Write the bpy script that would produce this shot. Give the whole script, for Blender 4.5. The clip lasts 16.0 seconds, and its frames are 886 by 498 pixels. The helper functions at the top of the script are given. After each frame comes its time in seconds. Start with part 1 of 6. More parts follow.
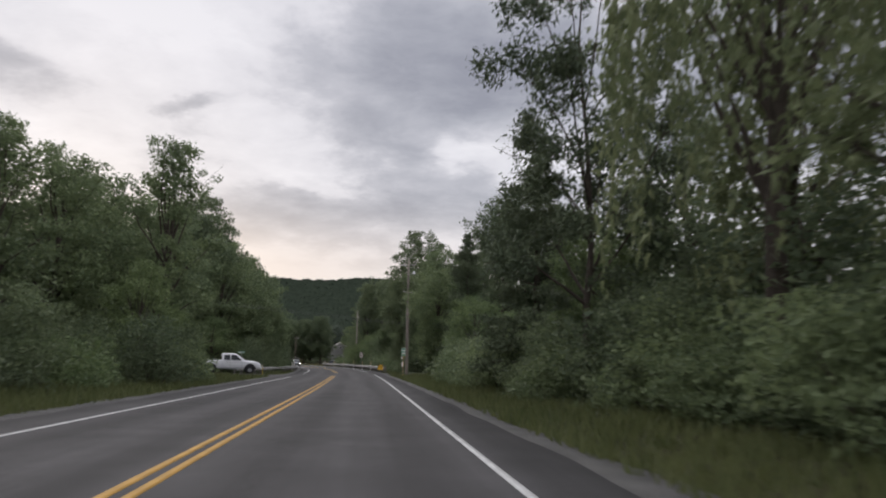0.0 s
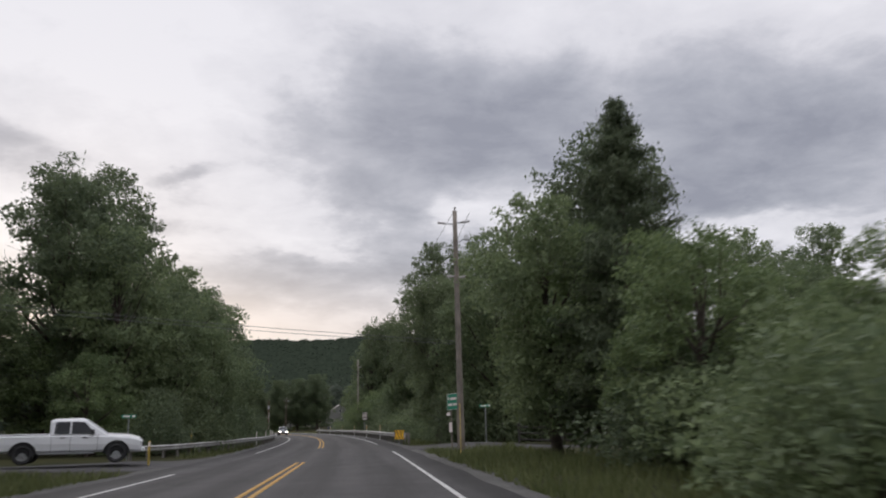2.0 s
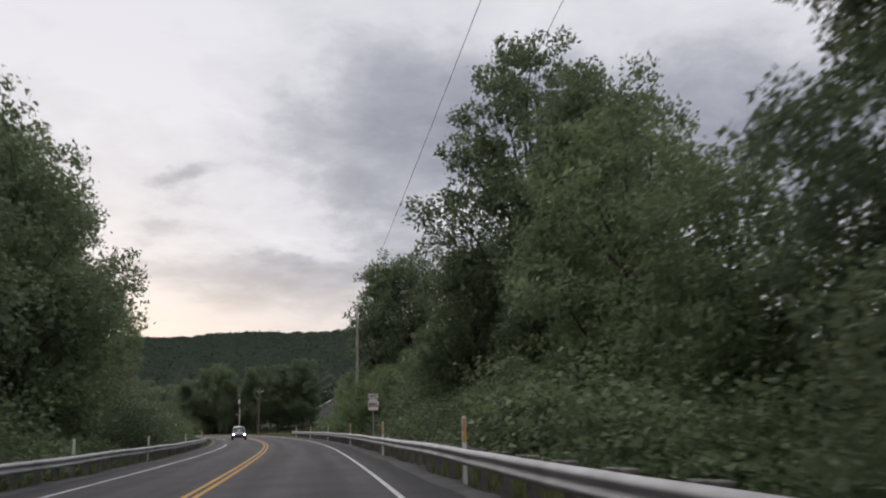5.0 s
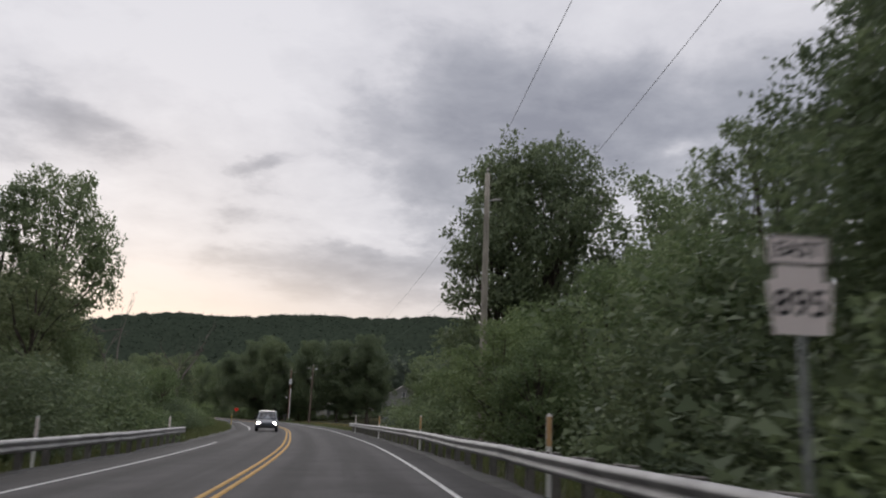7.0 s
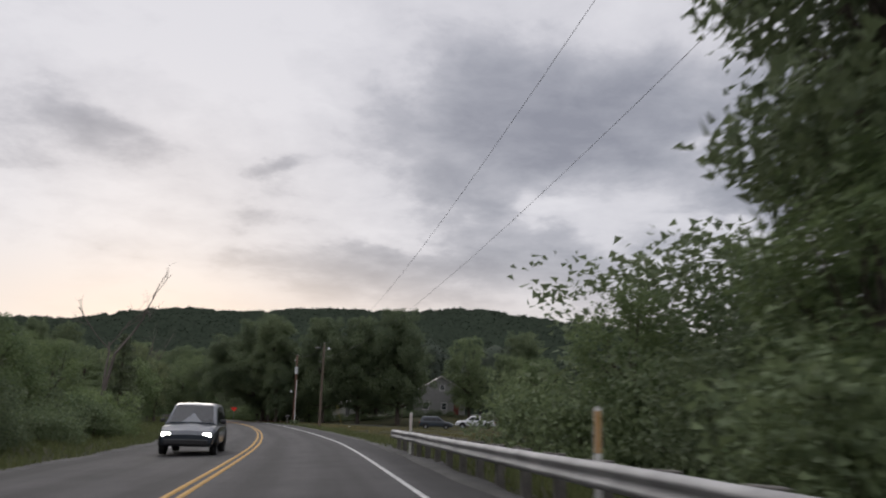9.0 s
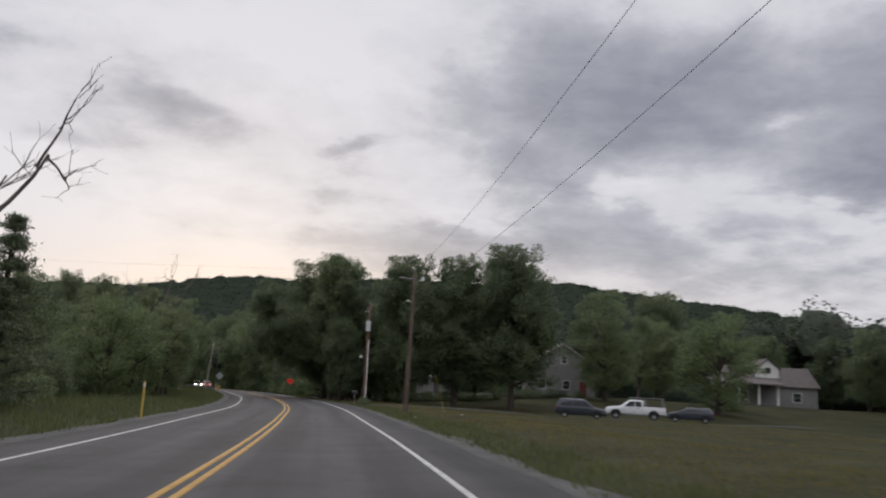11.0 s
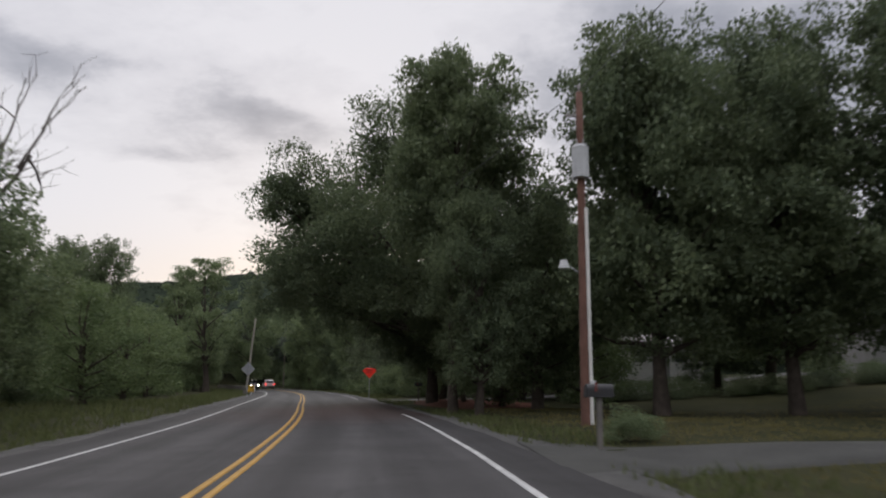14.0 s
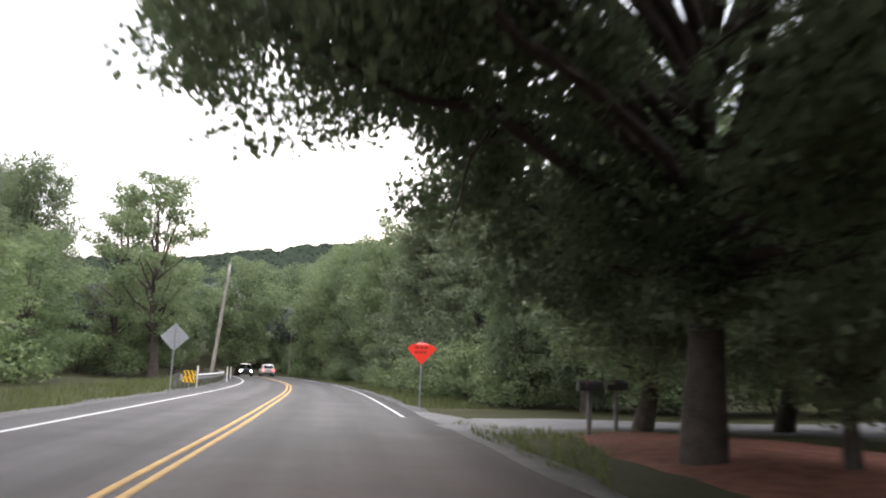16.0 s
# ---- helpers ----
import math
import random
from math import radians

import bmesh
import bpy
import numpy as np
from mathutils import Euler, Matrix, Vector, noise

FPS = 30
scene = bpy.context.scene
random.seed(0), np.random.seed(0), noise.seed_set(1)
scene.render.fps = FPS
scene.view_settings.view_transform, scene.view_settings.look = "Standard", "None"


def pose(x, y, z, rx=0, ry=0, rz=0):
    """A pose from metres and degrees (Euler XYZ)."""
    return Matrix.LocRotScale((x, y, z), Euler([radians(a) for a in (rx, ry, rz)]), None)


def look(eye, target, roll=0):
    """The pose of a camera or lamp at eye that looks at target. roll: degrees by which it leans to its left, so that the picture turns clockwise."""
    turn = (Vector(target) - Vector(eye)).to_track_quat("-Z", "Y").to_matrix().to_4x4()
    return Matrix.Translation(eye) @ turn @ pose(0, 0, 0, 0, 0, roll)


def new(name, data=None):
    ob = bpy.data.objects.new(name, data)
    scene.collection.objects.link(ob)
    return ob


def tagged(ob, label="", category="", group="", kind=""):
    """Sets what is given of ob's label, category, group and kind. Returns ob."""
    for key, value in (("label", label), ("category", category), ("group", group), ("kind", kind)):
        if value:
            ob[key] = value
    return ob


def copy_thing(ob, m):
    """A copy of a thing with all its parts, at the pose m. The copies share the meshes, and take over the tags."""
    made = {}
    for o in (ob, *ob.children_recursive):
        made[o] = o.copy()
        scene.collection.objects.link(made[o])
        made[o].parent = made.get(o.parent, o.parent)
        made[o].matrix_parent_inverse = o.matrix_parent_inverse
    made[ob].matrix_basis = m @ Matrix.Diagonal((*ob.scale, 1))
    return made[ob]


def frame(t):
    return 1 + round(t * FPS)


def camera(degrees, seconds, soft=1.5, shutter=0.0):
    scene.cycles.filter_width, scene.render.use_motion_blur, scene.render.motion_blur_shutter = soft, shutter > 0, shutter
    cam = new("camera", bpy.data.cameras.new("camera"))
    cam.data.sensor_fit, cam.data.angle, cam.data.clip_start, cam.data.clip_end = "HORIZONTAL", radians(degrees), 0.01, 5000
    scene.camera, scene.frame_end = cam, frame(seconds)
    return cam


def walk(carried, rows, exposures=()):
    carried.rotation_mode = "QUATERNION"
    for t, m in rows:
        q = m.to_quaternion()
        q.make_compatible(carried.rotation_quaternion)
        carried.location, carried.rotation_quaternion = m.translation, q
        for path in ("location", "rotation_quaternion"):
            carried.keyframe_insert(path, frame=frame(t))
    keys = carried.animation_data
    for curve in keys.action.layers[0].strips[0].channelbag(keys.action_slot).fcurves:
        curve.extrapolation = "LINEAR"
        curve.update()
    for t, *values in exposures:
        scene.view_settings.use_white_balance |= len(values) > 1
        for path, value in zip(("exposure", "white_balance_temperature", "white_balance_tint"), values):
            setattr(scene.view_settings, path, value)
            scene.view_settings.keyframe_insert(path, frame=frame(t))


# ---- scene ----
cam = camera(57.0, 16.0, soft=2.0, shutter=0.3)


def eye(x, y, z, yaw, pitch, roll):
    """Camera pose: place, heading to the left of +y, upward tilt and roll in degrees."""
    return pose(x, y, z, 0, 0, yaw) @ pose(0, 0, 0, 90 + pitch) @ pose(0, 0, 0, 0, 0, roll)


PATH = [
    (0.0, eye(0.00, 0.00, 1.25, -5.63, 8.03, 1.27)),
    (0.5, eye(-0.00, 10.75, 1.25, -5.59, 9.11, -0.16)),
    (1.0, eye(-0.02, 21.46, 1.25, -5.63, 10.06, -0.50)),
    (1.5, eye(0.05, 32.10, 1.25, -5.67, 11.78, -0.66)),
    (2.0, eye(0.09, 42.76, 1.25, -5.71, 12.19, -1.10)),
    (2.5, eye(0.26, 53.32, 1.25, -5.51, 12.25, -1.71)),
    (3.0, eye(0.38, 63.69, 1.25, -5.56, 12.04, -1.98)),
    (4.2, eye(0.05, 88.60, 1.25, -5.70, 12.10, -1.50)),
    (5.5, eye(-0.93, 115.48, 1.25, -5.91, 12.18, -0.99)),
    (6.0, eye(-1.66, 125.82, 1.25, -4.38, 12.12, 0.68)),
    (6.5, eye(-2.48, 136.15, 1.25, -2.15, 12.08, 2.39)),
    (7.0, eye(-3.23, 146.57, 1.25, -0.94, 11.91, 2.15)),
    (7.5, eye(-4.15, 156.98, 1.25, -0.42, 11.98, 2.48)),
    (8.0, eye(-5.12, 167.32, 1.25, -0.38, 12.15, 2.11)),
    (9.2, eye(-8.35, 192.20, 1.25, 0.40, 11.70, 1.50)),
    (10.5, eye(-12.69, 218.29, 1.25, 1.24, 11.00, 0.89)),
    (11.0, eye(-14.61, 228.42, 1.25, 5.49, 10.18, 3.14)),
    (11.5, eye(-16.86, 238.38, 1.25, 9.66, 9.15, 5.43)),
    (12.0, eye(-19.10, 248.14, 1.25, 11.54, 8.62, 6.50)),
    (12.5, eye(-21.27, 257.79, 1.25, 11.97, 9.07, 1.70)),
    (13.0, eye(-23.76, 267.43, 1.25, 11.66, 9.59, 0.46)),
    (13.5, eye(-26.34, 277.03, 1.25, 11.57, 9.57, 0.54)),
    (14.0, eye(-28.91, 286.63, 1.25, 11.71, 9.34, 0.30)),
    (14.5, eye(-31.65, 295.96, 1.25, 11.94, 9.10, 0.67)),
    (15.0, eye(-34.77, 305.33, 1.25, 12.97, 8.96, 1.69)),
    (15.5, eye(-38.12, 314.70, 1.25, 13.12, 8.53, 2.59)),
    (16.0, eye(-41.51, 324.06, 1.25, 13.53, 8.80, 2.54)),
]

EXPOSURES = [(0.0, 0.1), (3.0, 0.1), (8.0, -0.06), (11.0, -0.08), (12.5, -0.1), (13.5, -0.06), (14.5, 0.06), (15.0, 0.35), (15.5, 1.42), (16.0, 1.7)]
walk(cam, PATH, EXPOSURES)

# ---------------------------------------------------------------- world and sun
world = bpy.data.worlds.new("evening_sky")
scene.world = world
world.use_nodes = True
SKY_STRENGTH = 1.07


def build_sky():
    nt = world.node_tree
    nt.nodes.clear()
    N, L = nt.nodes.new, nt.links.new

    def math_node(op, a, b=None, clamp=False):
        n = N("ShaderNodeMath")
        n.operation, n.use_clamp = op, clamp
        for i, v in enumerate((a, b)):
            if v is None:
                continue
            if isinstance(v, (int, float)):
                n.inputs[i].default_value = v
            else:
                L(v, n.inputs[i])
        return n.outputs[0]

    def mix(fac, a, b):
        n = N("ShaderNodeMix")
        n.data_type = "RGBA"
        for sock, v in ((n.inputs[0], fac), (n.inputs[6], a), (n.inputs[7], b)):
            if isinstance(v, (int, float)):
                sock.default_value = v
            elif isinstance(v, tuple):
                sock.default_value = (*v, 1)
            else:
                L(v, sock)
        return n.outputs[2]

    tc = N("ShaderNodeTexCoord")
    sep = N("ShaderNodeSeparateXYZ")
    L(tc.outputs["Generated"], sep.inputs[0])
    X, Y, Z = sep.outputs
    az = math_node("MULTIPLY", math_node("ARCTAN2", X, Y), 57.2958)
    el = math_node("MULTIPLY", math_node("ARCSINE", Z), 57.2958)
    ae = N("ShaderNodeCombineXYZ")
    L(az, ae.inputs[0])
    L(el, ae.inputs[1])
    # broken cloud layer, seen in perspective towards the horizon
    high = math_node("ADD", math_node("MAXIMUM", Z, 0.0), 0.2)
    layer = N("ShaderNodeCombineXYZ")
    L(math_node("DIVIDE", X, high), layer.inputs[0])
    L(math_node("DIVIDE", Y, high), layer.inputs[1])

    def noise_of(vec, scale, detail, rough, distort=0.0):
        n = N("ShaderNodeTexNoise")
        n.inputs["Scale"].default_value, n.inputs["Detail"].default_value = scale, detail
        n.inputs["Roughness"].default_value, n.inputs["Distortion"].default_value = rough, distort
        L(vec, n.inputs["Vector"])
        return n

    n1 = noise_of(layer.outputs[0], 1.5, 7, 0.58, 0.3)
    n2 = noise_of(layer.outputs[0], 5.5, 6, 0.62, 0.3)
    n3 = noise_of(layer.outputs[0], 2.6, 5, 0.6)
    warp = N("ShaderNodeVectorMath")
    warp.operation = "MULTIPLY_ADD"
    L(n3.outputs["Color"], warp.inputs[0])
    warp.inputs[1].default_value = (13, 7, 0)
    L(ae.outputs[0], warp.inputs[2])
    shift = N("ShaderNodeVectorMath")
    shift.operation = "SUBTRACT"
    L(warp.outputs[0], shift.inputs[0])
    shift.inputs[1].default_value = (6.5, 3.5, 0)
    # cloud banks: azimuth, elevation, half width, half height, slope, weight
    DARK_BANKS = [
        (2, 21, 11, 4.5, -8, 0.55), (16, 21, 12, 4.5, -6, 0.55), (32, 18, 9, 5, -8, 0.5), (24, 15.2, 9, 2.0, -8, 0.36),
        (2, 14.6, 6, 2.2, -22, 0.38), (-6, 9.6, 10, 2.1, -2, 0.42), (9, 10.2, 12, 2.2, -4, 0.42), (-12.5, 17.2, 2.6, 0.7, 0, 0.4),
        (-25.5, 18, 5.5, 1.6, -6, 0.4), (-39.5, 19.8, 5, 1.6, 0, 0.45), (-13, 13, 4, 0.8, 0, 0.2), (-31, 15, 5, 0.9, 0, 0.22),
    ]
    LIGHT_BANKS = [
        (-14, 25, 12, 6, 0, -0.35), (-34, 9, 16, 5, 0, -0.4), (6.6, 14.3, 3.4, 0.9, -12, -0.42), (18.4, 18.9, 2.0, 0.8, 0, -0.35),
        (25, 12.6, 6, 1.0, -6, -0.4), (-3, 12.3, 5, 0.8, -14, -0.28),
    ]
    total = math_node("MULTIPLY", math_node("SUBTRACT", n1.outputs[0], 0.5), 1.25)
    total = math_node("ADD", total, math_node("MULTIPLY", math_node("SUBTRACT", n2.outputs[0], 0.5), 0.7))
    total = math_node("ADD", total, 0.2)
    for u, v, su, sv, slope, w in DARK_BANKS + LIGHT_BANKS:
        m = N("ShaderNodeMapping")
        m.vector_type = "TEXTURE"
        m.inputs["Location"].default_value = (u, v, 0)
        m.inputs["Rotation"].default_value = (0, 0, radians(slope))
        m.inputs["Scale"].default_value = (su, sv, 1)
        L(shift.outputs[0], m.inputs[0])
        d = N("ShaderNodeVectorMath")
        d.operation = "DOT_PRODUCT"
        L(m.outputs[0], d.inputs[0])
        L(m.outputs[0], d.inputs[1])
        g = math_node("POWER", 2.71828, math_node("MULTIPLY", d.outputs["Value"], -1.0))
        total = math_node("ADD", total, math_node("MULTIPLY", g, w))
    ramp = N("ShaderNodeValToRGB")
    L(total, ramp.inputs[0])
    cr = ramp.color_ramp
    cr.elements[0].position, cr.elements[0].color = 0.0, (0.752, 0.742, 0.79, 1)
    cr.elements[1].position, cr.elements[1].color = 0.95, (0.27, 0.278, 0.335, 1)
    for p, c in ((0.27, (0.655, 0.648, 0.7)), (0.5, (0.465, 0.468, 0.525)), (0.68, (0.375, 0.383, 0.44))):
        e = cr.elements.new(p)
        e.color = (*c, 1)
    # warm glow low in the west
    glow = N("ShaderNodeMapping")
    glow.vector_type = "TEXTURE"
    glow.inputs["Location"].default_value = (-14, 6.2, 0)
    glow.inputs["Scale"].default_value = (26, 3.2, 1)
    L(ae.outputs[0], glow.inputs[0])
    gd = N("ShaderNodeVectorMath")
    gd.operation = "DOT_PRODUCT"
    L(glow.outputs[0], gd.inputs[0])
    L(glow.outputs[0], gd.inputs[1])
    gf = math_node("MULTIPLY", math_node("POWER", 2.71828, math_node("MULTIPLY", gd.outputs["Value"], -1.0)), 0.75)
    clouds = mix(gf, ramp.outputs[0], (0.76, 0.66, 0.62))
    sky = N("ShaderNodeTexSky")
    sky.sky_type, sky.sun_disc = "NISHITA", False
    sky.sun_elevation, sky.sun_rotation = radians(9), radians(-20)
    hold = N("ShaderNodeVectorMath")
    hold.operation = "SCALE"
    L(sky.outputs[0], hold.inputs[0])
    hold.inputs["Scale"].default_value = 0.1
    final = mix(0.93, hold.outputs[0], clouds)
    # an overcast sky is brighter overhead than near the horizon
    dome = N("ShaderNodeMapRange")
    dome.interpolation_type = "SMOOTHSTEP"
    for k, v in (("From Min", 0.5), ("From Max", 1.0), ("To Min", SKY_STRENGTH), ("To Max", SKY_STRENGTH * 2.3)):
        dome.inputs[k].default_value = v
    L(Z, dome.inputs["Value"])
    bg = N("ShaderNodeBackground")
    L(dome.outputs[0], bg.inputs["Strength"])
    L(final, bg.inputs["Color"])
    out = N("ShaderNodeOutputWorld")
    L(bg.outputs[0], out.inputs["Surface"])


build_sky()

sun = new("sun", bpy.data.lights.new("sun", "SUN"))
sun.data.energy, sun.data.angle, sun.data.color = 0.5, radians(25), (1.0, 0.93, 0.86)
sun.matrix_world = look((-30, 80, 40), (0, 0, 0))

# ---------------------------------------------------------------- materials


def material(name, base, rough=0.8, var=0.25, scale=4.0, fine=40.0, bump=0.0, metal=0.0, tint=None, per="OBJECT", coat=0.0, spec=0.5):
    """A surface with a coarse and a fine mottling, relief and per-piece variation."""
    m = bpy.data.materials.new(name)
    m.use_nodes = True
    nt = m.node_tree
    N, L = nt.nodes.new, nt.links.new
    bsdf = nt.nodes["Principled BSDF"]
    bsdf.inputs["Roughness"].default_value, bsdf.inputs["Metallic"].default_value = rough, metal
    bsdf.inputs["Coat Weight"].default_value = coat
    bsdf.inputs["Specular IOR Level"].default_value = spec
    tc = N("ShaderNodeTexCoord")
    geo = N("ShaderNodeNewGeometry")
    src = geo.outputs["Position"] if per == "WORLD" else tc.outputs["Object"]
    a, b = N("ShaderNodeTexNoise"), N("ShaderNodeTexNoise")
    a.inputs["Scale"].default_value, a.inputs["Detail"].default_value = scale, 4
    b.inputs["Scale"].default_value, b.inputs["Detail"].default_value = fine, 3
    L(src, a.inputs["Vector"])
    L(src, b.inputs["Vector"])
    add = N("ShaderNodeMath")
    add.operation = "MULTIPLY_ADD"
    L(b.outputs[0], add.inputs[0])
    add.inputs[1].default_value = 0.5
    L(a.outputs[0], add.inputs[2])
    rng = N("ShaderNodeMapRange")
    rng.inputs["From Min"].default_value, rng.inputs["From Max"].default_value = 0.45, 1.05
    L(add.outputs[0], rng.inputs["Value"])
    mx = N("ShaderNodeMix")
    mx.data_type = "RGBA"
    lo = tuple(c * (1 - var) for c in base)
    hi = tint or tuple(min(1, c * (1 + var)) for c in base)
    mx.inputs[6].default_value, mx.inputs[7].default_value = (*lo, 1), (*hi, 1)
    L(rng.outputs[0], mx.inputs[0])
    L(mx.outputs[2], bsdf.inputs["Base Color"])
    if bump:
        bp = N("ShaderNodeBump")
        bp.inputs["Strength"].default_value, bp.inputs["Distance"].default_value = bump, 0.02
        L(b.outputs[0], bp.inputs["Height"])
        L(bp.outputs[0], bsdf.inputs["Normal"])
    return m


def leaf_material(name, dark, light, shine=0.65, trans=0.7, soft=0.0, gloss=0.15):
    """Leaves that let some light through; soft turns their shading towards that of a closed crown lit from above."""
    m = bpy.data.materials.new(name)
    m.use_nodes = True
    nt = m.node_tree
    N, L = nt.nodes.new, nt.links.new
    bsdf = nt.nodes["Principled BSDF"]
    bsdf.inputs["Roughness"].default_value = shine
    bsdf.inputs["Specular IOR Level"].default_value = gloss
    geo = N("ShaderNodeNewGeometry")
    info = N("ShaderNodeObjectInfo")
    ns = N("ShaderNodeTexNoise")
    ns.inputs["Scale"].default_value = 0.35
    L(geo.outputs["Position"], ns.inputs["Vector"])
    s = N("ShaderNodeMath")
    s.operation = "MULTIPLY_ADD"
    L(geo.outputs["Random Per Island"], s.inputs[0])
    s.inputs[1].default_value = 0.5
    L(ns.outputs[0], s.inputs[2])
    s2 = N("ShaderNodeMath")
    s2.operation = "MULTIPLY_ADD"
    L(info.outputs["Random"], s2.inputs[0])
    s2.inputs[1].default_value = 0.35
    L(s.outputs[0], s2.inputs[2])
    r = N("ShaderNodeMapRange")
    r.inputs["From Min"].default_value, r.inputs["From Max"].default_value = 0.45, 1.25
    L(s2.outputs[0], r.inputs["Value"])
    mx = N("ShaderNodeMix")
    mx.data_type = "RGBA"
    mx.inputs[6].default_value, mx.inputs[7].default_value = (*dark, 1), (*light, 1)
    L(r.outputs[0], mx.inputs[0])
    L(mx.outputs[2], bsdf.inputs["Base Color"])
    tr = N("ShaderNodeBsdfTranslucent")
    through_leaf = N("ShaderNodeMix")
    through_leaf.data_type = "RGBA"
    through_leaf.inputs[0].default_value = trans
    through_leaf.inputs[6].default_value = (0, 0, 0, 1)
    L(mx.outputs[2], through_leaf.inputs[7])
    L(through_leaf.outputs[2], tr.inputs["Color"])
    if soft:
        up = N("ShaderNodeVectorMath")
        up.operation = "MULTIPLY_ADD"
        L(geo.outputs["Normal"], up.inputs[0])
        up.inputs[1].default_value, up.inputs[2].default_value = (1 - soft,) * 3, (0, -0.3 * soft, soft)
        even = N("ShaderNodeVectorMath")
        even.operation = "NORMALIZE"
        L(up.outputs[0], even.inputs[0])
        L(even.outputs[0], bsdf.inputs["Normal"])
        L(even.outputs[0], tr.inputs["Normal"])
    ms = N("ShaderNodeAddShader")
    L(bsdf.outputs[0], ms.inputs[0])
    L(tr.outputs[0], ms.inputs[1])
    L(ms.outputs[0], nt.nodes["Material Output"].inputs["Surface"])
    return m


def lamp_material(name, color, strength):
    m = bpy.data.materials.new(name)
    m.use_nodes = True
    b = m.node_tree.nodes["Principled BSDF"]
    b.inputs["Base Color"].default_value = (*color, 1)
    b.inputs["Emission Color"].default_value = (*color, 1)
    b.inputs["Emission Strength"].default_value = strength
    b.inputs["Roughness"].default_value = 0.2
    return m


def asphalt_material():
    """Worn grey asphalt; the tyre tracks run along the lanes."""
    m = material("asphalt", (0.046, 0.044, 0.045), 0.86, 0.3, 0.6, 40, 0.4, per="WORLD", spec=0.3)
    nt = m.node_tree
    N, L = nt.nodes.new, nt.links.new
    bsdf = nt.nodes["Principled BSDF"]
    base = bsdf.inputs["Base Color"].links[0].from_socket
    uv = N("ShaderNodeUVMap")
    uv.uv_map = "lane"
    sep = N("ShaderNodeSeparateXYZ")
    L(uv.outputs[0], sep.inputs[0])
    wv = N("ShaderNodeMath")
    wv.operation = "SINE"
    k = N("ShaderNodeMath")
    k.operation = "MULTIPLY_ADD"
    L(sep.outputs[0], k.inputs[0])
    k.inputs[1].default_value, k.inputs[2].default_value = 2 * math.pi / 1.8, -2 * math.pi * 1.4 / 1.8
    L(k.outputs[0], wv.inputs[0])
    mp = N("ShaderNodeMapping")
    mp.inputs["Scale"].default_value = (1.6, 0.045, 1)
    L(uv.outputs[0], mp.inputs[0])
    ns = N("ShaderNodeTexNoise")
    ns.inputs["Scale"].default_value, ns.inputs["Detail"].default_value = 1.0, 4
    L(mp.outputs[0], ns.inputs["Vector"])
    s = N("ShaderNodeMath")
    s.operation = "MULTIPLY_ADD"
    L(wv.outputs[0], s.inputs[0])
    s.inputs[1].default_value = 0.15
    L(ns.outputs[0], s.inputs[2])
    r = N("ShaderNodeMapRange")
    r.inputs["From Min"].default_value, r.inputs["From Max"].default_value = 0.3, 0.75
    r.inputs["To Min"].default_value, r.inputs["To Max"].default_value = 0.66, 1.26
    L(s.outputs[0], r.inputs["Value"])
    ml = N("ShaderNodeVectorMath")
    ml.operation = "SCALE"
    L(base, ml.inputs[0])
    L(r.outputs[0], ml.inputs["Scale"])
    # sparse cracks
    vo = N("ShaderNodeTexVoronoi")
    vo.feature = "DISTANCE_TO_EDGE"
    vo.inputs["Scale"].default_value = 0.22
    geo = N("ShaderNodeNewGeometry")
    wn = N("ShaderNodeTexNoise")
    wn.inputs["Scale"].default_value = 1.3
    L(geo.outputs["Position"], wn.inputs["Vector"])
    ad = N("ShaderNodeVectorMath")
    ad.operation = "MULTIPLY_ADD"
    L(wn.outputs["Color"], ad.inputs[0])
    ad.inputs[1].default_value = (1.5, 1.5, 0)
    L(geo.outputs["Position"], ad.inputs[2])
    L(ad.outputs[0], vo.inputs["Vector"])
    cr = N("ShaderNodeMapRange")
    cr.inputs["From Min"].default_value, cr.inputs["From Max"].default_value = 0.0, 0.006
    cr.inputs["To Min"].default_value, cr.inputs["To Max"].default_value = 0.6, 1.0
    L(vo.outputs["Distance"], cr.inputs["Value"])
    m2 = N("ShaderNodeVectorMath")
    m2.operation = "SCALE"
    L(ml.outputs[0], m2.inputs[0])
    L(cr.outputs[0], m2.inputs["Scale"])
    # patchy reddish tint over the lane, fading out away from the mulch bed
    tint_noise = N("ShaderNodeTexNoise")
    tint_noise.inputs["Scale"].default_value, tint_noise.inputs["Detail"].default_value = 0.8, 5
    L(geo.outputs["Position"], tint_noise.inputs["Vector"])
    from_bed = N("ShaderNodeVectorMath")
    from_bed.operation = "DISTANCE"
    flat_bed = N("ShaderNodeVectorMath")
    flat_bed.operation = "MULTIPLY"
    L(geo.outputs["Position"], flat_bed.inputs[0])
    flat_bed.inputs[1].default_value = (1, 0.42, 0)
    L(flat_bed.outputs[0], from_bed.inputs[0])
    from_bed.inputs[1].default_value = (-38.6, 0.42 * 330, 0)
    near_bed = N("ShaderNodeMapRange")
    near_bed.inputs["From Min"].default_value, near_bed.inputs["From Max"].default_value = 9.0, 4.0
    L(from_bed.outputs["Value"], near_bed.inputs["Value"])
    share = N("ShaderNodeMath")
    share.operation = "MULTIPLY"
    L(near_bed.outputs[0], share.inputs[0])
    L(tint_noise.outputs[0], share.inputs[1])
    tint = N("ShaderNodeMix")
    tint.data_type = "RGBA"
    L(share.outputs[0], tint.inputs[0])
    L(m2.outputs[0], tint.inputs[6])
    tint.inputs[7].default_value = (0.082, 0.043, 0.034, 1)
